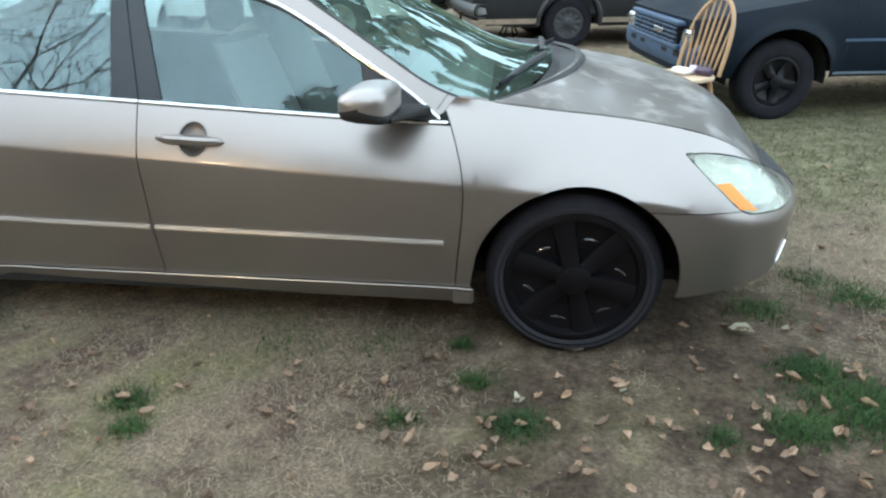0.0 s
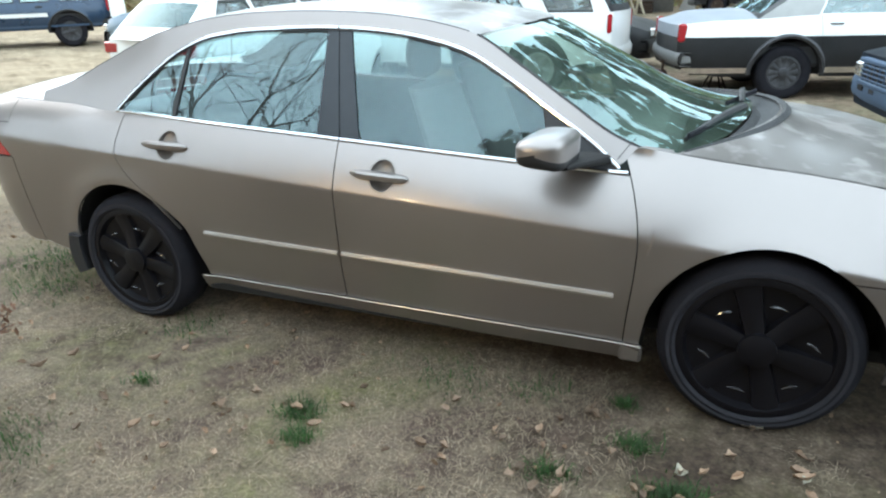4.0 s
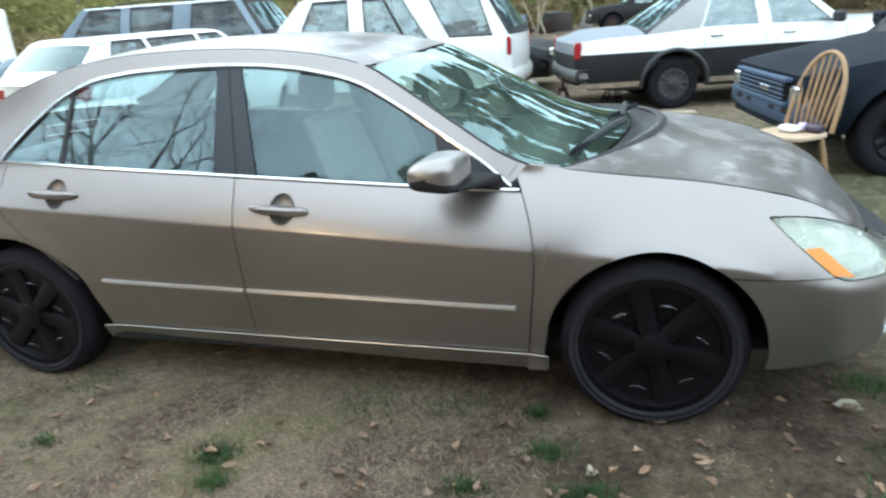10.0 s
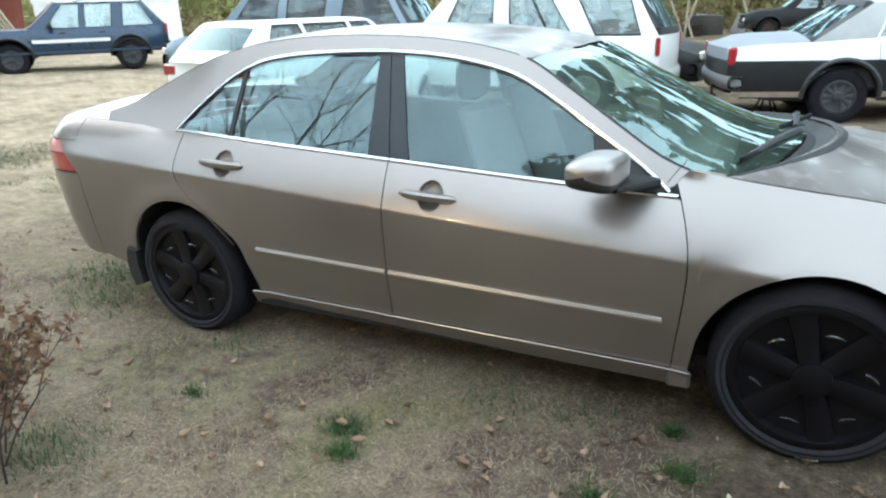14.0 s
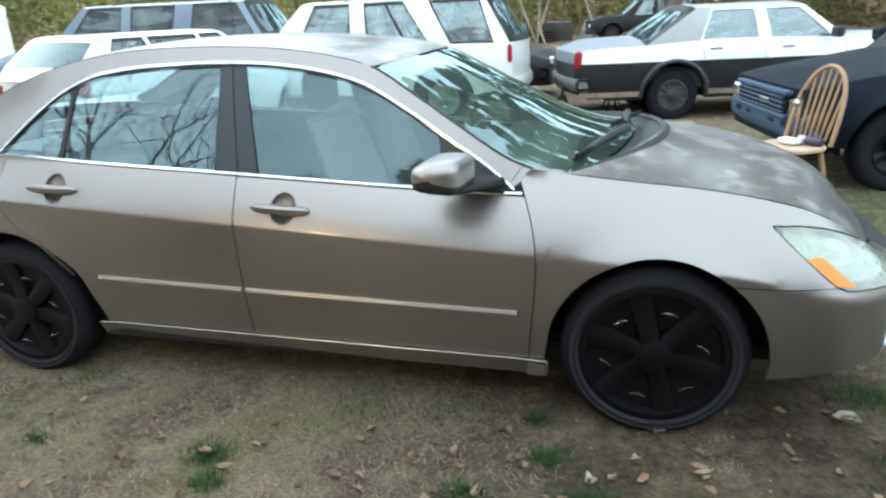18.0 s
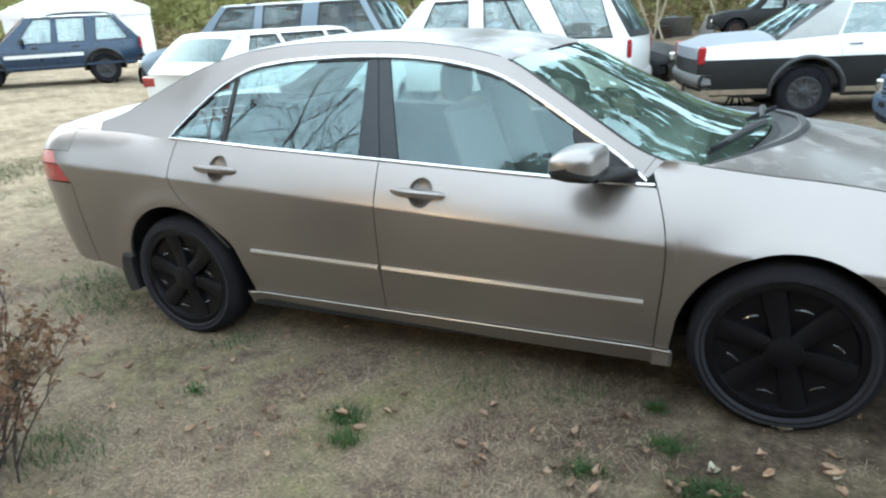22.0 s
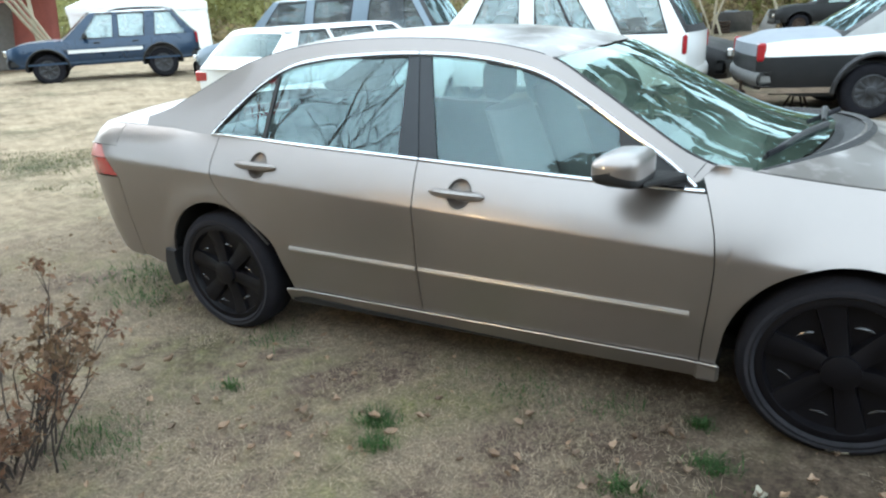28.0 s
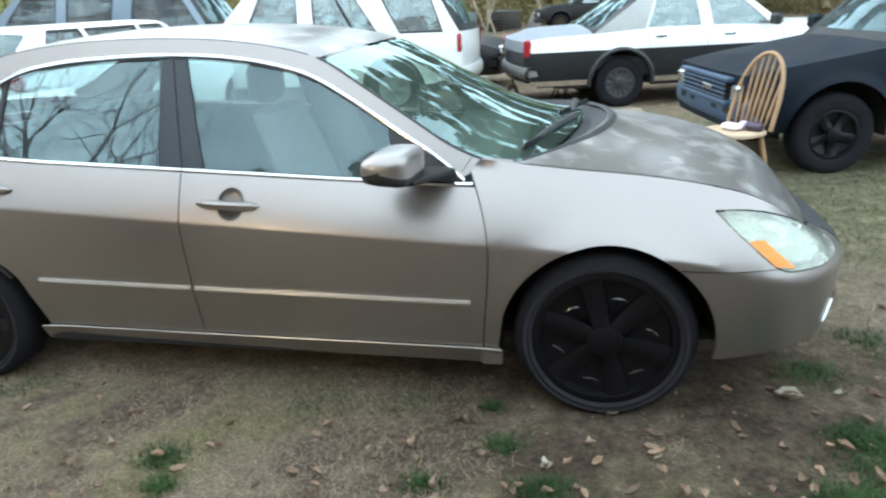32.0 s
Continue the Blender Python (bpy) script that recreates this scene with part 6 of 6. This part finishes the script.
def clumps(rng, centres, radii, per, size, squash=1.0):
    """Leaf blades (two triangles) scattered through uneven clumps."""
    v, f = [], []
    for c, r in zip(centres, radii):
        n = int(per)
        d = rng.normal(size=(n, 3))
        d /= np.linalg.norm(d, axis=1)[:, None]
        p = c + d * (r * rng.uniform(0.35, 1.0, n) ** 0.6)[:, None] * np.array([1, 1, squash])
        a = rng.normal(size=(n, 3))
        a /= np.linalg.norm(a, axis=1)[:, None]
        b = np.cross(a, rng.normal(size=(n, 3)))
        b /= np.linalg.norm(b, axis=1)[:, None] + 1e-9
        s = size * rng.uniform(0.6, 1.5, n)[:, None]
        q = np.stack([p - a * s, p + b * s * 0.45, p + a * s, p - b * s * 0.45], 1).reshape(-1, 3)
        k = len(v)
        v.extend(map(tuple, q))
        f.extend((k + 4 * i, k + 4 * i + 1, k + 4 * i + 2, k + 4 * i + 3) for i in range(n))
    m = Mesh()
    m.v, m.f = v, f
    return m


def leafobj(name, m, mat, parent=None, label="", category="", kind=""):
    me = bpy.data.meshes.new(name)
    me.from_pydata(m.v, [], m.f)
    me.materials.append(mat)
    ob = new(name, me)
    ob.parent = parent
    return tagged(ob, label, category, kind=kind)


rng = np.random.default_rng(11)
# far woods: a deep uneven belt of foliage
cs, rad = [], []
for k in range(600):
    ang = rng.uniform(-2.15, 0.95)
    dist = rng.uniform(40, 58)
    x, y = 2.5 + dist * np.sin(ang), -2 + dist * np.cos(ang)
    z = rng.uniform(0.5, 5.0) if k < 530 else rng.uniform(4.5, 12)
    cs.append(np.array([x, y, z]))
    rad.append(rng.uniform(1.4, 2.8) if k < 530 else rng.uniform(0.8, 1.6))
deep = [np.array([2.5 + d * np.sin(a_), -2 + d * np.cos(a_), z]) for d, a_, z in zip(rng.uniform(58, 66, 330), rng.uniform(-2.15, 0.95, 330), rng.uniform(0.5, 5.0, 330))]
leafobj("deep_woods", clumps(rng, deep, rng.uniform(2.0, 3.2, 330), 420, 0.24), LEAF_A, None, "deeper belt of olive-green woodland behind", "woods", "stuff")
leafobj("far_woods", clumps(rng, cs, rad, 720, 0.125), LEAF_A, None, "far belt of olive-green woodland", "woods", "stuff")
cs = [np.array([2.5 + d * np.sin(a_), -2 + d * np.cos(a_), z]) for d, a_, z in zip(rng.uniform(34, 46, 260), rng.uniform(-2.0, 0.9, 260), rng.uniform(0.1, 1.1, 260))]
leafobj("far_brush", clumps(rng, cs, rng.uniform(0.7, 1.6, 260), 150, 0.16), LEAF_C, None, "brown winter brush before the woods", "brush", "stuff")
# tall crowns standing over the belt, with ragged gaps of sky between them
cs, rad = [], []
for k in range(26):
    ang, dist, h = rng.uniform(-0.25, 0.8), rng.uniform(30, 52), rng.uniform(11, 21)
    x, y = 2.5 + dist * np.sin(ang), -2 + dist * np.cos(ang)
    for j in range(9):
        w_ = rng.uniform(0, 1)
        cs.append(np.array([x + rng.normal(0, 1.1) * (1.3 - w_), y + rng.normal(0, 1.1), h * (0.30 + 0.68 * w_)]))
        rad.append(rng.uniform(0.7, 1.5) * (1.25 - 0.6 * w_))
leafobj("tall_crowns", clumps(rng, cs, rad, 210, 0.22, 0.8), LEAF_B, None, "tall pine crowns over the woods", "woods", "stuff")
tr = Mesh()
for k in range(110):
    ang, dist = rng.uniform(-2.1, 1.2), rng.uniform(38, 60)
    x, y, h = 2.5 + dist * np.sin(ang), -2 + dist * np.cos(ang), rng.uniform(9, 17)
    q = np.linspace(0, 1, 5)[:, None]
    tr.tube(np.array([x, y, 0]) + q * np.array([rng.uniform(-1, 1), rng.uniform(-1, 1), h]), np.linspace(0.16, 0.05, 5) * rng.uniform(0.6, 1.4), 6)
leafobj("far_trunks", tr, material("pale far trunks", (0.24, 0.20, 0.15), 0.95, 0, 0.3, 4, 20, 0.3), None, "slender trunks standing in the woods", "trunks", "stuff")


def pine(x, y, h, r, crown_from, seed, name="pine_tree", label="tall pine with a rough straight trunk", n=46, per=100):
    rg = np.random.default_rng(seed)
    t_ = thing(name, (x, y, 0), 0, label, "tree")
    q = np.linspace(0, 1, 14)
    wob = np.cumsum(rg.normal(0, 0.04, (14, 2)), 0)
    ln = np.stack([wob[:, 0], wob[:, 1], h * q], -1)
    part("trunk", Mesh().tube(ln, r * (1 - 0.8 * q) * (1 + 0.25 * np.exp(-q * 25)), 14), BARK, t_)
    lm, cs_, rd_ = Mesh(), [], []
    for k in range(n):
        z = h * (crown_from + (1 - crown_from) * rg.uniform(0, 1))
        a_ = rg.uniform(0, 2 * np.pi)
        ln_ = (0.25 + 0.75 * (1 - (z / h - crown_from) / (1 - crown_from))) * rg.uniform(0.4, 1) * h * 0.22
        base = np.array([np.interp(z, ln[:, 2], ln[:, 0]), np.interp(z, ln[:, 2], ln[:, 1]), z])
        end = base + np.array([np.cos(a_) * ln_, np.sin(a_) * ln_, rg.uniform(-0.1, 0.35) * ln_])
        lm.tube([base, (base + end) / 2 + np.array([0, 0, 0.1]), end], [0.05, 0.035, 0.015], 5, False)
        for s_ in (0.55, 0.8, 1.0):
            cs_.append(base + (end - base) * s_ + rg.normal(0, 0.15, 3))
            rd_.append(rg.uniform(0.25, 0.6))
    part("limb", lm, BARK, t_)
    leafobj("crown", clumps(rg, cs_, rd_, per, 0.13, 0.6), LEAF_B, t_)
    return t_


pine(4.9, 12.1, 16, 0.37, 0.42, 3)
pine(11.5, 15.5, 15, 0.26, 0.35, 4)
pine(4.5, 27.0, 18, 0.28, 0.4, 5)
pine(13.0, 21.0, 16, 0.28, 0.3, 6)
pine(-7.5, 27.0, 15, 0.26, 0.3, 17)
pine(16.5, 11.0, 15, 0.28, 0.3, 8)
# three unseen pines, added to darken what the sedan's rear quarter reflects
pine(-11.5, -5.0, 13, 0.24, 0.18, 41, n=60)
pine(-14.5, -1.5, 14, 0.26, 0.18, 42, n=60)
pine(-9.0, -2.4, 10, 0.2, 0.2, 43, n=50)


def bare_tree(x, y, h, r, seed, label, depth=6, lean=(0, 0)):
    """A leafless spreading tree, grown limb by limb."""
    rg = np.random.default_rng(seed)
    t_ = thing("bare_tree", (x, y, 0), 0, label, "tree")
    trunk, limbs = Mesh(), Mesh()

    def grow(p, d, ln, rad, lev):
        q = np.linspace(0, 1, 5)[:, None]
        bend = rg.normal(0, 0.12, 3)
        pts = p + d * ln * q + bend * ln * q * q
        (trunk if lev == 0 else limbs).tube(pts, np.linspace(rad, rad * 0.66, 5), 8 if lev < 2 else 4, lev < 2)
        if lev >= depth:
            return
        end, dn = pts[-1], (pts[-1] - pts[-2])
        dn /= np.linalg.norm(dn)
        for k in range(3 if lev < 4 else 2):
            nd = dn + rg.normal(0, 0.55, 3) + np.array([0, 0, 0.10])
            nd /= np.linalg.norm(nd)
            st = end if k < 2 else pts[2]
            grow(st, nd, ln * rg.uniform(0.62, 0.86), rad * (0.62 if k < 2 else 0.45), lev + 1)

    d0 = np.array([lean[0], lean[1], 1.0])
    grow(np.zeros(3), d0 / np.linalg.norm(d0), h * 0.28, r, 0)
    part("trunk", trunk, BARK, t_)
    part("branch", limbs, TWIG, t_)
    return t_


bare_tree(-9.6, -9.4, 15.0, 0.15, 21, "bare spreading yard tree in winter", 7)
bare_tree(-12.5, -8.5, 13.0, 0.15, 22, "bare spreading yard tree in winter", 7)
bare_tree(-5.5, -12.0, 12.0, 0.14, 25, "bare spreading yard tree in winter", 7)
pine(-0.6, -10.5, 8.6, 0.16, 0.15, 32, "evergreen_tree", "dark bushy evergreen across the yard", 80, 110)
pine(-5.2, -10.4, 7.6, 0.16, 0.15, 33, "evergreen_tree", "dark bushy evergreen across the yard", 80, 110)
pine(-2.8, -9.8, 7.6, 0.16, 0.15, 31, "evergreen_tree", "dark bushy evergreen across the yard", 80, 110)
# evergreen hedge behind the walker
cs = [np.array([x, -17 + rng.normal(0, 1.0), rng.uniform(0.2, 2.2)]) for x in rng.uniform(-22, 26, 200)]
leafobj("evergreen_hedge", clumps(rng, cs, rng.uniform(0.6, 1.3, 200), 120, 0.12), LEAF_D, None, "dark evergreen shrubs along the far side of the yard", "hedge", "stuff")

# shrub of bare twigs and withered leaves by the lawn
bush = thing("withered_shrub", BUSH, 0, "leggy shrub with bare twigs and withered brown leaves", "shrub")
rg = np.random.default_rng(9)
tw, lc = Mesh(), []
for k in range(46):
    a_, rr = rg.uniform(0, 2 * np.pi), rg.uniform(0.0, 0.2)
    p = np.array([np.cos(a_) * rr, np.sin(a_) * rr, 0.0])
    d = np.array([np.cos(a_) * 0.45, np.sin(a_) * 0.45, 1.0]) + rg.normal(0, 0.16, 3)
    d /= np.linalg.norm(d)
    ln = rg.uniform(0.30, 0.62)
    pts = np.array([p + d * ln * q + rg.normal(0, 0.008, 3) for q in np.linspace(0, 1, 6)])
    tw.tube(pts, np.linspace(0.0045, 0.0016, 6), 5, False)
    for j in range(5):
        i = rg.integers(2, 6)
        e = d + rg.normal(0, 0.5, 3)
        e /= np.linalg.norm(e)
        tip = pts[i] + e * rg.uniform(0.05, 0.15)
        tw.tube([pts[i], (pts[i] + tip) / 2, tip], [0.002, 0.0016, 0.001], 4, False)
        lc += [tip + rg.normal(0, 0.012, 3) for _ in range(6)]
part("stem", tw, TWIG, bush)
leafobj("withered_leaves", clumps(rg, lc, [0.022] * len(lc), 2, 0.016), leaf_material("withered leaves", (0.20, 0.10, 0.065), (0.13, 0.09, 0.05)), bush)

# ---------------------------------------------------------------- lawn details
LEAF_M = material("dead oak leaf", (0.40, 0.28, 0.20), 0.85, 0, 0.35, 20, 120, 0.2, colour2=(0.20, 0.135, 0.09), rand=0.45)


def leaf_mesh(ln, wd, curl, rg):
    u, v = np.linspace(0, 1, 11), np.linspace(-1, 1, 5)
    rows = []
    ph_, skew = rg.uniform(0, 6), rg.uniform(-0.25, 0.25)
    for a_ in u:
        w_ = wd * np.sin(np.pi * min(a_ * 0.97 + 0.02, 1)) ** 1.35 * (1 + 0.22 * np.sin(a_ * 10 + ph_) + 0.12 * np.sin(a_ * 31 + ph_))
        rows.append([(ln * (a_ - 0.5), w_ * b_ + skew * ln * (a_ - 0.5) ** 2, 0.006 + curl * (b_ * b_ * wd * 1.2 + (a_ - 0.5) ** 2 * ln * 0.9) + 0.003 * np.sin(9 * a_ + 4 * b_) + 0.55 * abs(b_) * w_) for b_ in v])
    return Mesh().grid(np.array(rows))


rg = np.random.default_rng(4)
kinds_ = [to_mesh("leaf", leaf_mesh(ln, wd, cu, rg), LEAF_M, 180) for ln, wd, cu in ((0.048, 0.013, 0.45), (0.060, 0.015, 0.7), (0.038, 0.015, 0.4), (0.068, 0.012, 0.8), (0.034, 0.010, 0.9))]
spots = [(1.961, -0.329), (2.07, -0.246), (2.22, -0.062), (2.758, 0.02), (2.908, -0.197), (2.642, -0.408), (3.651, 0.269), (3.506, -0.257), (3.731, -0.213), (3.568, -0.379), (3.371, -0.315), (2.275, -0.397),
         (1.729, -0.161), (0.671, -0.715), (1.057, -0.741), (0.652, -0.851), (0.0, -0.384), (-0.06, -0.511), (0.944, -0.651), (0.864, -0.768), (0.966, -0.374), (2.128, -0.156), (2.546, -0.307), (2.234, -0.084)]
for x, y in spots + [(rg.uniform(3.1, 4.4), rg.uniform(-0.75, 0.3)) for _ in range(40)] + [(rg.uniform(0.2, 3.2), rg.uniform(-0.9, -0.15)) for _ in range(36)] + [(rg.uniform(2.0, 3.4), rg.uniform(-0.8, -0.35)) for _ in range(36)]:
    ob = new("fallen_leaf", kinds_[rg.integers(0, 5)])
    ob.matrix_world = pose(x, y, lump(x, y) + 0.010, rg.uniform(-16, 16), rg.uniform(-16, 16), rg.uniform(0, 360))
    tagged(ob, "curled tan leaf fallen on the dry lawn", "leaf", "fallen leaves")
PALE = material("pale dry leaf", (0.50, 0.47, 0.38), 0.85, 0, 0.2, 20, 80, 0.3, colour2=(0.36, 0.34, 0.27))
for x, y, ln, wd, az in ((3.445, 0.219, 0.1, 0.034, -25), (3.443, 0.25, 0.07, 0.02, 40), (2.547, -0.305, 0.045, 0.022, 20), (2.763, 0.034, 0.075, 0.014, -12), (2.913, -0.2, 0.042, 0.012, 60), (3.636, 0.259, 0.05, 0.013, 5)):
    ob = new("pale_leaf", to_mesh("pale_leaf", leaf_mesh(ln, wd, 0.4, rg), PALE, 180))
    ob.matrix_world = pose(x, y, lump(x, y) + 0.008, 6, -8, az)
    tagged(ob, "bleached pale leaf lying on the bare soil", "leaf", "fallen leaves")

# loose straw, grass blades and small litter near the walker
def blades(rg, pts, h0, h1, width, lie):
    n = len(pts)
    a_ = rg.uniform(0, 2 * np.pi, n)
    h = rg.uniform(h0, h1, n)
    tilt = rg.uniform(*lie, n)
    d = np.stack([np.cos(a_) * np.sin(tilt), np.sin(a_) * np.sin(tilt), np.cos(tilt)], -1)
    s = np.stack([-np.sin(a_), np.cos(a_), 0 * a_], -1) * (width * rg.uniform(0.6, 1.3, n))[:, None]
    mid = pts + d * (h * 0.55)[:, None]
    tip = pts + d * h[:, None] + np.stack([np.cos(a_), np.sin(a_), -0.6 + 0 * a_], -1) * (h * 0.25)[:, None]
    tip[:, 2] = np.maximum(tip[:, 2], pts[:, 2] + 0.004)
    v = np.stack([pts - s, pts + s, mid + s * 0.8, mid - s * 0.8, tip], 1).reshape(-1, 3)
    k = 5 * np.arange(n)[:, None]
    f = [tuple(q) for q in k + np.array([[0, 1, 2, 3]])] + [tuple(q) for q in k + np.array([[3, 2, 4]])]
    m = Mesh()
    m.v, m.f = [tuple(p) for p in v], f
    return m


def patchy(x, y):
    return noise.noise((x * 1.3, y * 1.3, 11.0)) + 0.5 * noise.noise((x * 4.0, y * 4.0, 2.0))


rg = np.random.default_rng(14)
pts = []
while len(pts) < 105000:
    x, y = rg.uniform(-2.6, 5.2), rg.uniform(-1.25, 2.2)
    if 0.25 < y < 1.6 and -0.9 < x < 3.3:
        continue
    if patchy(x, y) > -0.25 + rg.uniform(-0.2, 0.2) + 0.5 * float(step(x, 1.5, 3.2)) * (y < 0.6):
        pts.append((x, y, lump(x, y) - 0.002))
STRAW = leaf_material("dead grass", (0.42, 0.335, 0.245), (0.23, 0.178, 0.125), 0.4)
leafobj("dead_grass", blades(rg, np.array(pts), 0.014, 0.044, 0.0012, (0.7, 1.5)), STRAW, None, "flattened dead lawn grass", "grass", "stuff")
pts = []
for cx, cy, r_, n_ in ((3.62, -0.01, 0.10, 900), (3.72, -0.22, 0.20, 2600), (3.46, -0.36, 0.10, 900), (3.95, -0.30, 0.2, 1500), (2.54, -0.42, 0.09, 700), (2.39, -0.20, 0.06, 300), (2.327, 0.035, 0.035, 200), (4.06, 0.57, 0.14, 700), (1.19, -0.42, 0.08, 420), (1.27, -0.55, 0.06, 260), (3.58, 0.42, 0.13, 500),
                       (2.15, -0.43, 0.06, 260), (-1.07, 0.37, 0.3, 900), (-0.75, 0.1, 0.2, 400), (3.2, -0.42, 0.06, 200), (4.4, 0.3, 0.15, 600), (4.7, 0.75, 0.2, 500), (3.9, 0.75, 0.12, 300), (0.25, -0.95, 0.2, 500), (0.45, -0.45, 0.05, 120), (2.0, 0.02, 0.1, 160), (0.3, 0.0, 0.15, 200), (1.6, 0.0, 0.2, 220), (4.6, -0.1, 0.2, 700)):
    for _ in range(int(n_ * 0.7)):
        x, y = cx + rg.normal(0, r_ * 0.6), cy + rg.normal(0, r_ * 0.45)
        pts.append((x, y, lump(x, y) - 0.002))
leafobj("green_grass_tufts", blades(rg, np.array(pts), 0.02, 0.06, 0.002, (0.1, 0.9)), leaf_material("winter green grass", (0.052, 0.12, 0.03), (0.03, 0.068, 0.018), 0.4), None, "bright green tufts of winter grass", "grass", "stuff")
# thin tufts of mixed grass further out in the yard
pts = []
while len(pts) < 42000:
    x, y = rg.uniform(-7.0, 8.0), rg.uniform(1.6, 6.8)
    if patchy(x * 0.7 + 5, y * 0.7) > 0.02 + rg.uniform(-0.25, 0.25) + 0.12 * (y - 3.5):
        pts.append((x, y, lump(x, y) - 0.003))
leafobj("yard_grass", blades(rg, np.array(pts), 0.025, 0.07, 0.003, (0.3, 1.4)), leaf_material("thin olive grass", (0.20, 0.19, 0.10), (0.075, 0.085, 0.035), 0.45), None, "thin mixed grass between the parked cars", "grass", "stuff")
lv = Mesh()
base = [np.array(leaf_mesh(ln, wd, cu, rg).v) for ln, wd, cu in ((0.05, 0.014, 0.6), (0.035, 0.01, 0.9), (0.06, 0.016, 0.4))]
fc = leaf_mesh(0.05, 0.014, 0.6, rg).f
for k in range(1500):
    x, y = rg.uniform(-2.6, 5.2), rg.uniform(-1.2, 2.6)
    if 0.3 < y < 1.6 and -0.9 < x < 3.3:
        continue
    b_ = base[rg.integers(0, 3)] * (0.22 + 0.6 * rg.uniform(0, 1) ** 2.5)
    m_ = np.array(pose(0, 0, 0, rg.uniform(-32, 32), rg.uniform(-32, 32), rg.uniform(0, 360)).to_3x3())
    n_ = len(lv.v)
    lv.v += [tuple(p) for p in b_ @ m_.T + np.array([x, y, lump(x, y) + 0.006])]
    lv.f += [tuple(n_ + i for i in f_) for f_ in fc]
leafobj("leaf_litter", lv, material("leaf litter", (0.34, 0.23, 0.15), 0.85, 0, 0.3, 20, 120, 0.2, colour2=(0.20, 0.13, 0.085), rand=0.5, island=True), None, "small dead leaves strewn over the lawn", "leaves", "stuff")

# unseen house behind the walker: a plain wall under broad eaves, added to close the lawn and block sky light; its lamp
# shows as a glint on the car door
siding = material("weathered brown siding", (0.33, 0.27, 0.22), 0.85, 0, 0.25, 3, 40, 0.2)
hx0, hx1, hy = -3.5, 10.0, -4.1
wall_s = thing("shade_wall_south", ((hx0 + hx1) / 2, hy, 0), 0, "unseen brown house wall with eaves, added to shade the lawn", "wall", "", "structure")
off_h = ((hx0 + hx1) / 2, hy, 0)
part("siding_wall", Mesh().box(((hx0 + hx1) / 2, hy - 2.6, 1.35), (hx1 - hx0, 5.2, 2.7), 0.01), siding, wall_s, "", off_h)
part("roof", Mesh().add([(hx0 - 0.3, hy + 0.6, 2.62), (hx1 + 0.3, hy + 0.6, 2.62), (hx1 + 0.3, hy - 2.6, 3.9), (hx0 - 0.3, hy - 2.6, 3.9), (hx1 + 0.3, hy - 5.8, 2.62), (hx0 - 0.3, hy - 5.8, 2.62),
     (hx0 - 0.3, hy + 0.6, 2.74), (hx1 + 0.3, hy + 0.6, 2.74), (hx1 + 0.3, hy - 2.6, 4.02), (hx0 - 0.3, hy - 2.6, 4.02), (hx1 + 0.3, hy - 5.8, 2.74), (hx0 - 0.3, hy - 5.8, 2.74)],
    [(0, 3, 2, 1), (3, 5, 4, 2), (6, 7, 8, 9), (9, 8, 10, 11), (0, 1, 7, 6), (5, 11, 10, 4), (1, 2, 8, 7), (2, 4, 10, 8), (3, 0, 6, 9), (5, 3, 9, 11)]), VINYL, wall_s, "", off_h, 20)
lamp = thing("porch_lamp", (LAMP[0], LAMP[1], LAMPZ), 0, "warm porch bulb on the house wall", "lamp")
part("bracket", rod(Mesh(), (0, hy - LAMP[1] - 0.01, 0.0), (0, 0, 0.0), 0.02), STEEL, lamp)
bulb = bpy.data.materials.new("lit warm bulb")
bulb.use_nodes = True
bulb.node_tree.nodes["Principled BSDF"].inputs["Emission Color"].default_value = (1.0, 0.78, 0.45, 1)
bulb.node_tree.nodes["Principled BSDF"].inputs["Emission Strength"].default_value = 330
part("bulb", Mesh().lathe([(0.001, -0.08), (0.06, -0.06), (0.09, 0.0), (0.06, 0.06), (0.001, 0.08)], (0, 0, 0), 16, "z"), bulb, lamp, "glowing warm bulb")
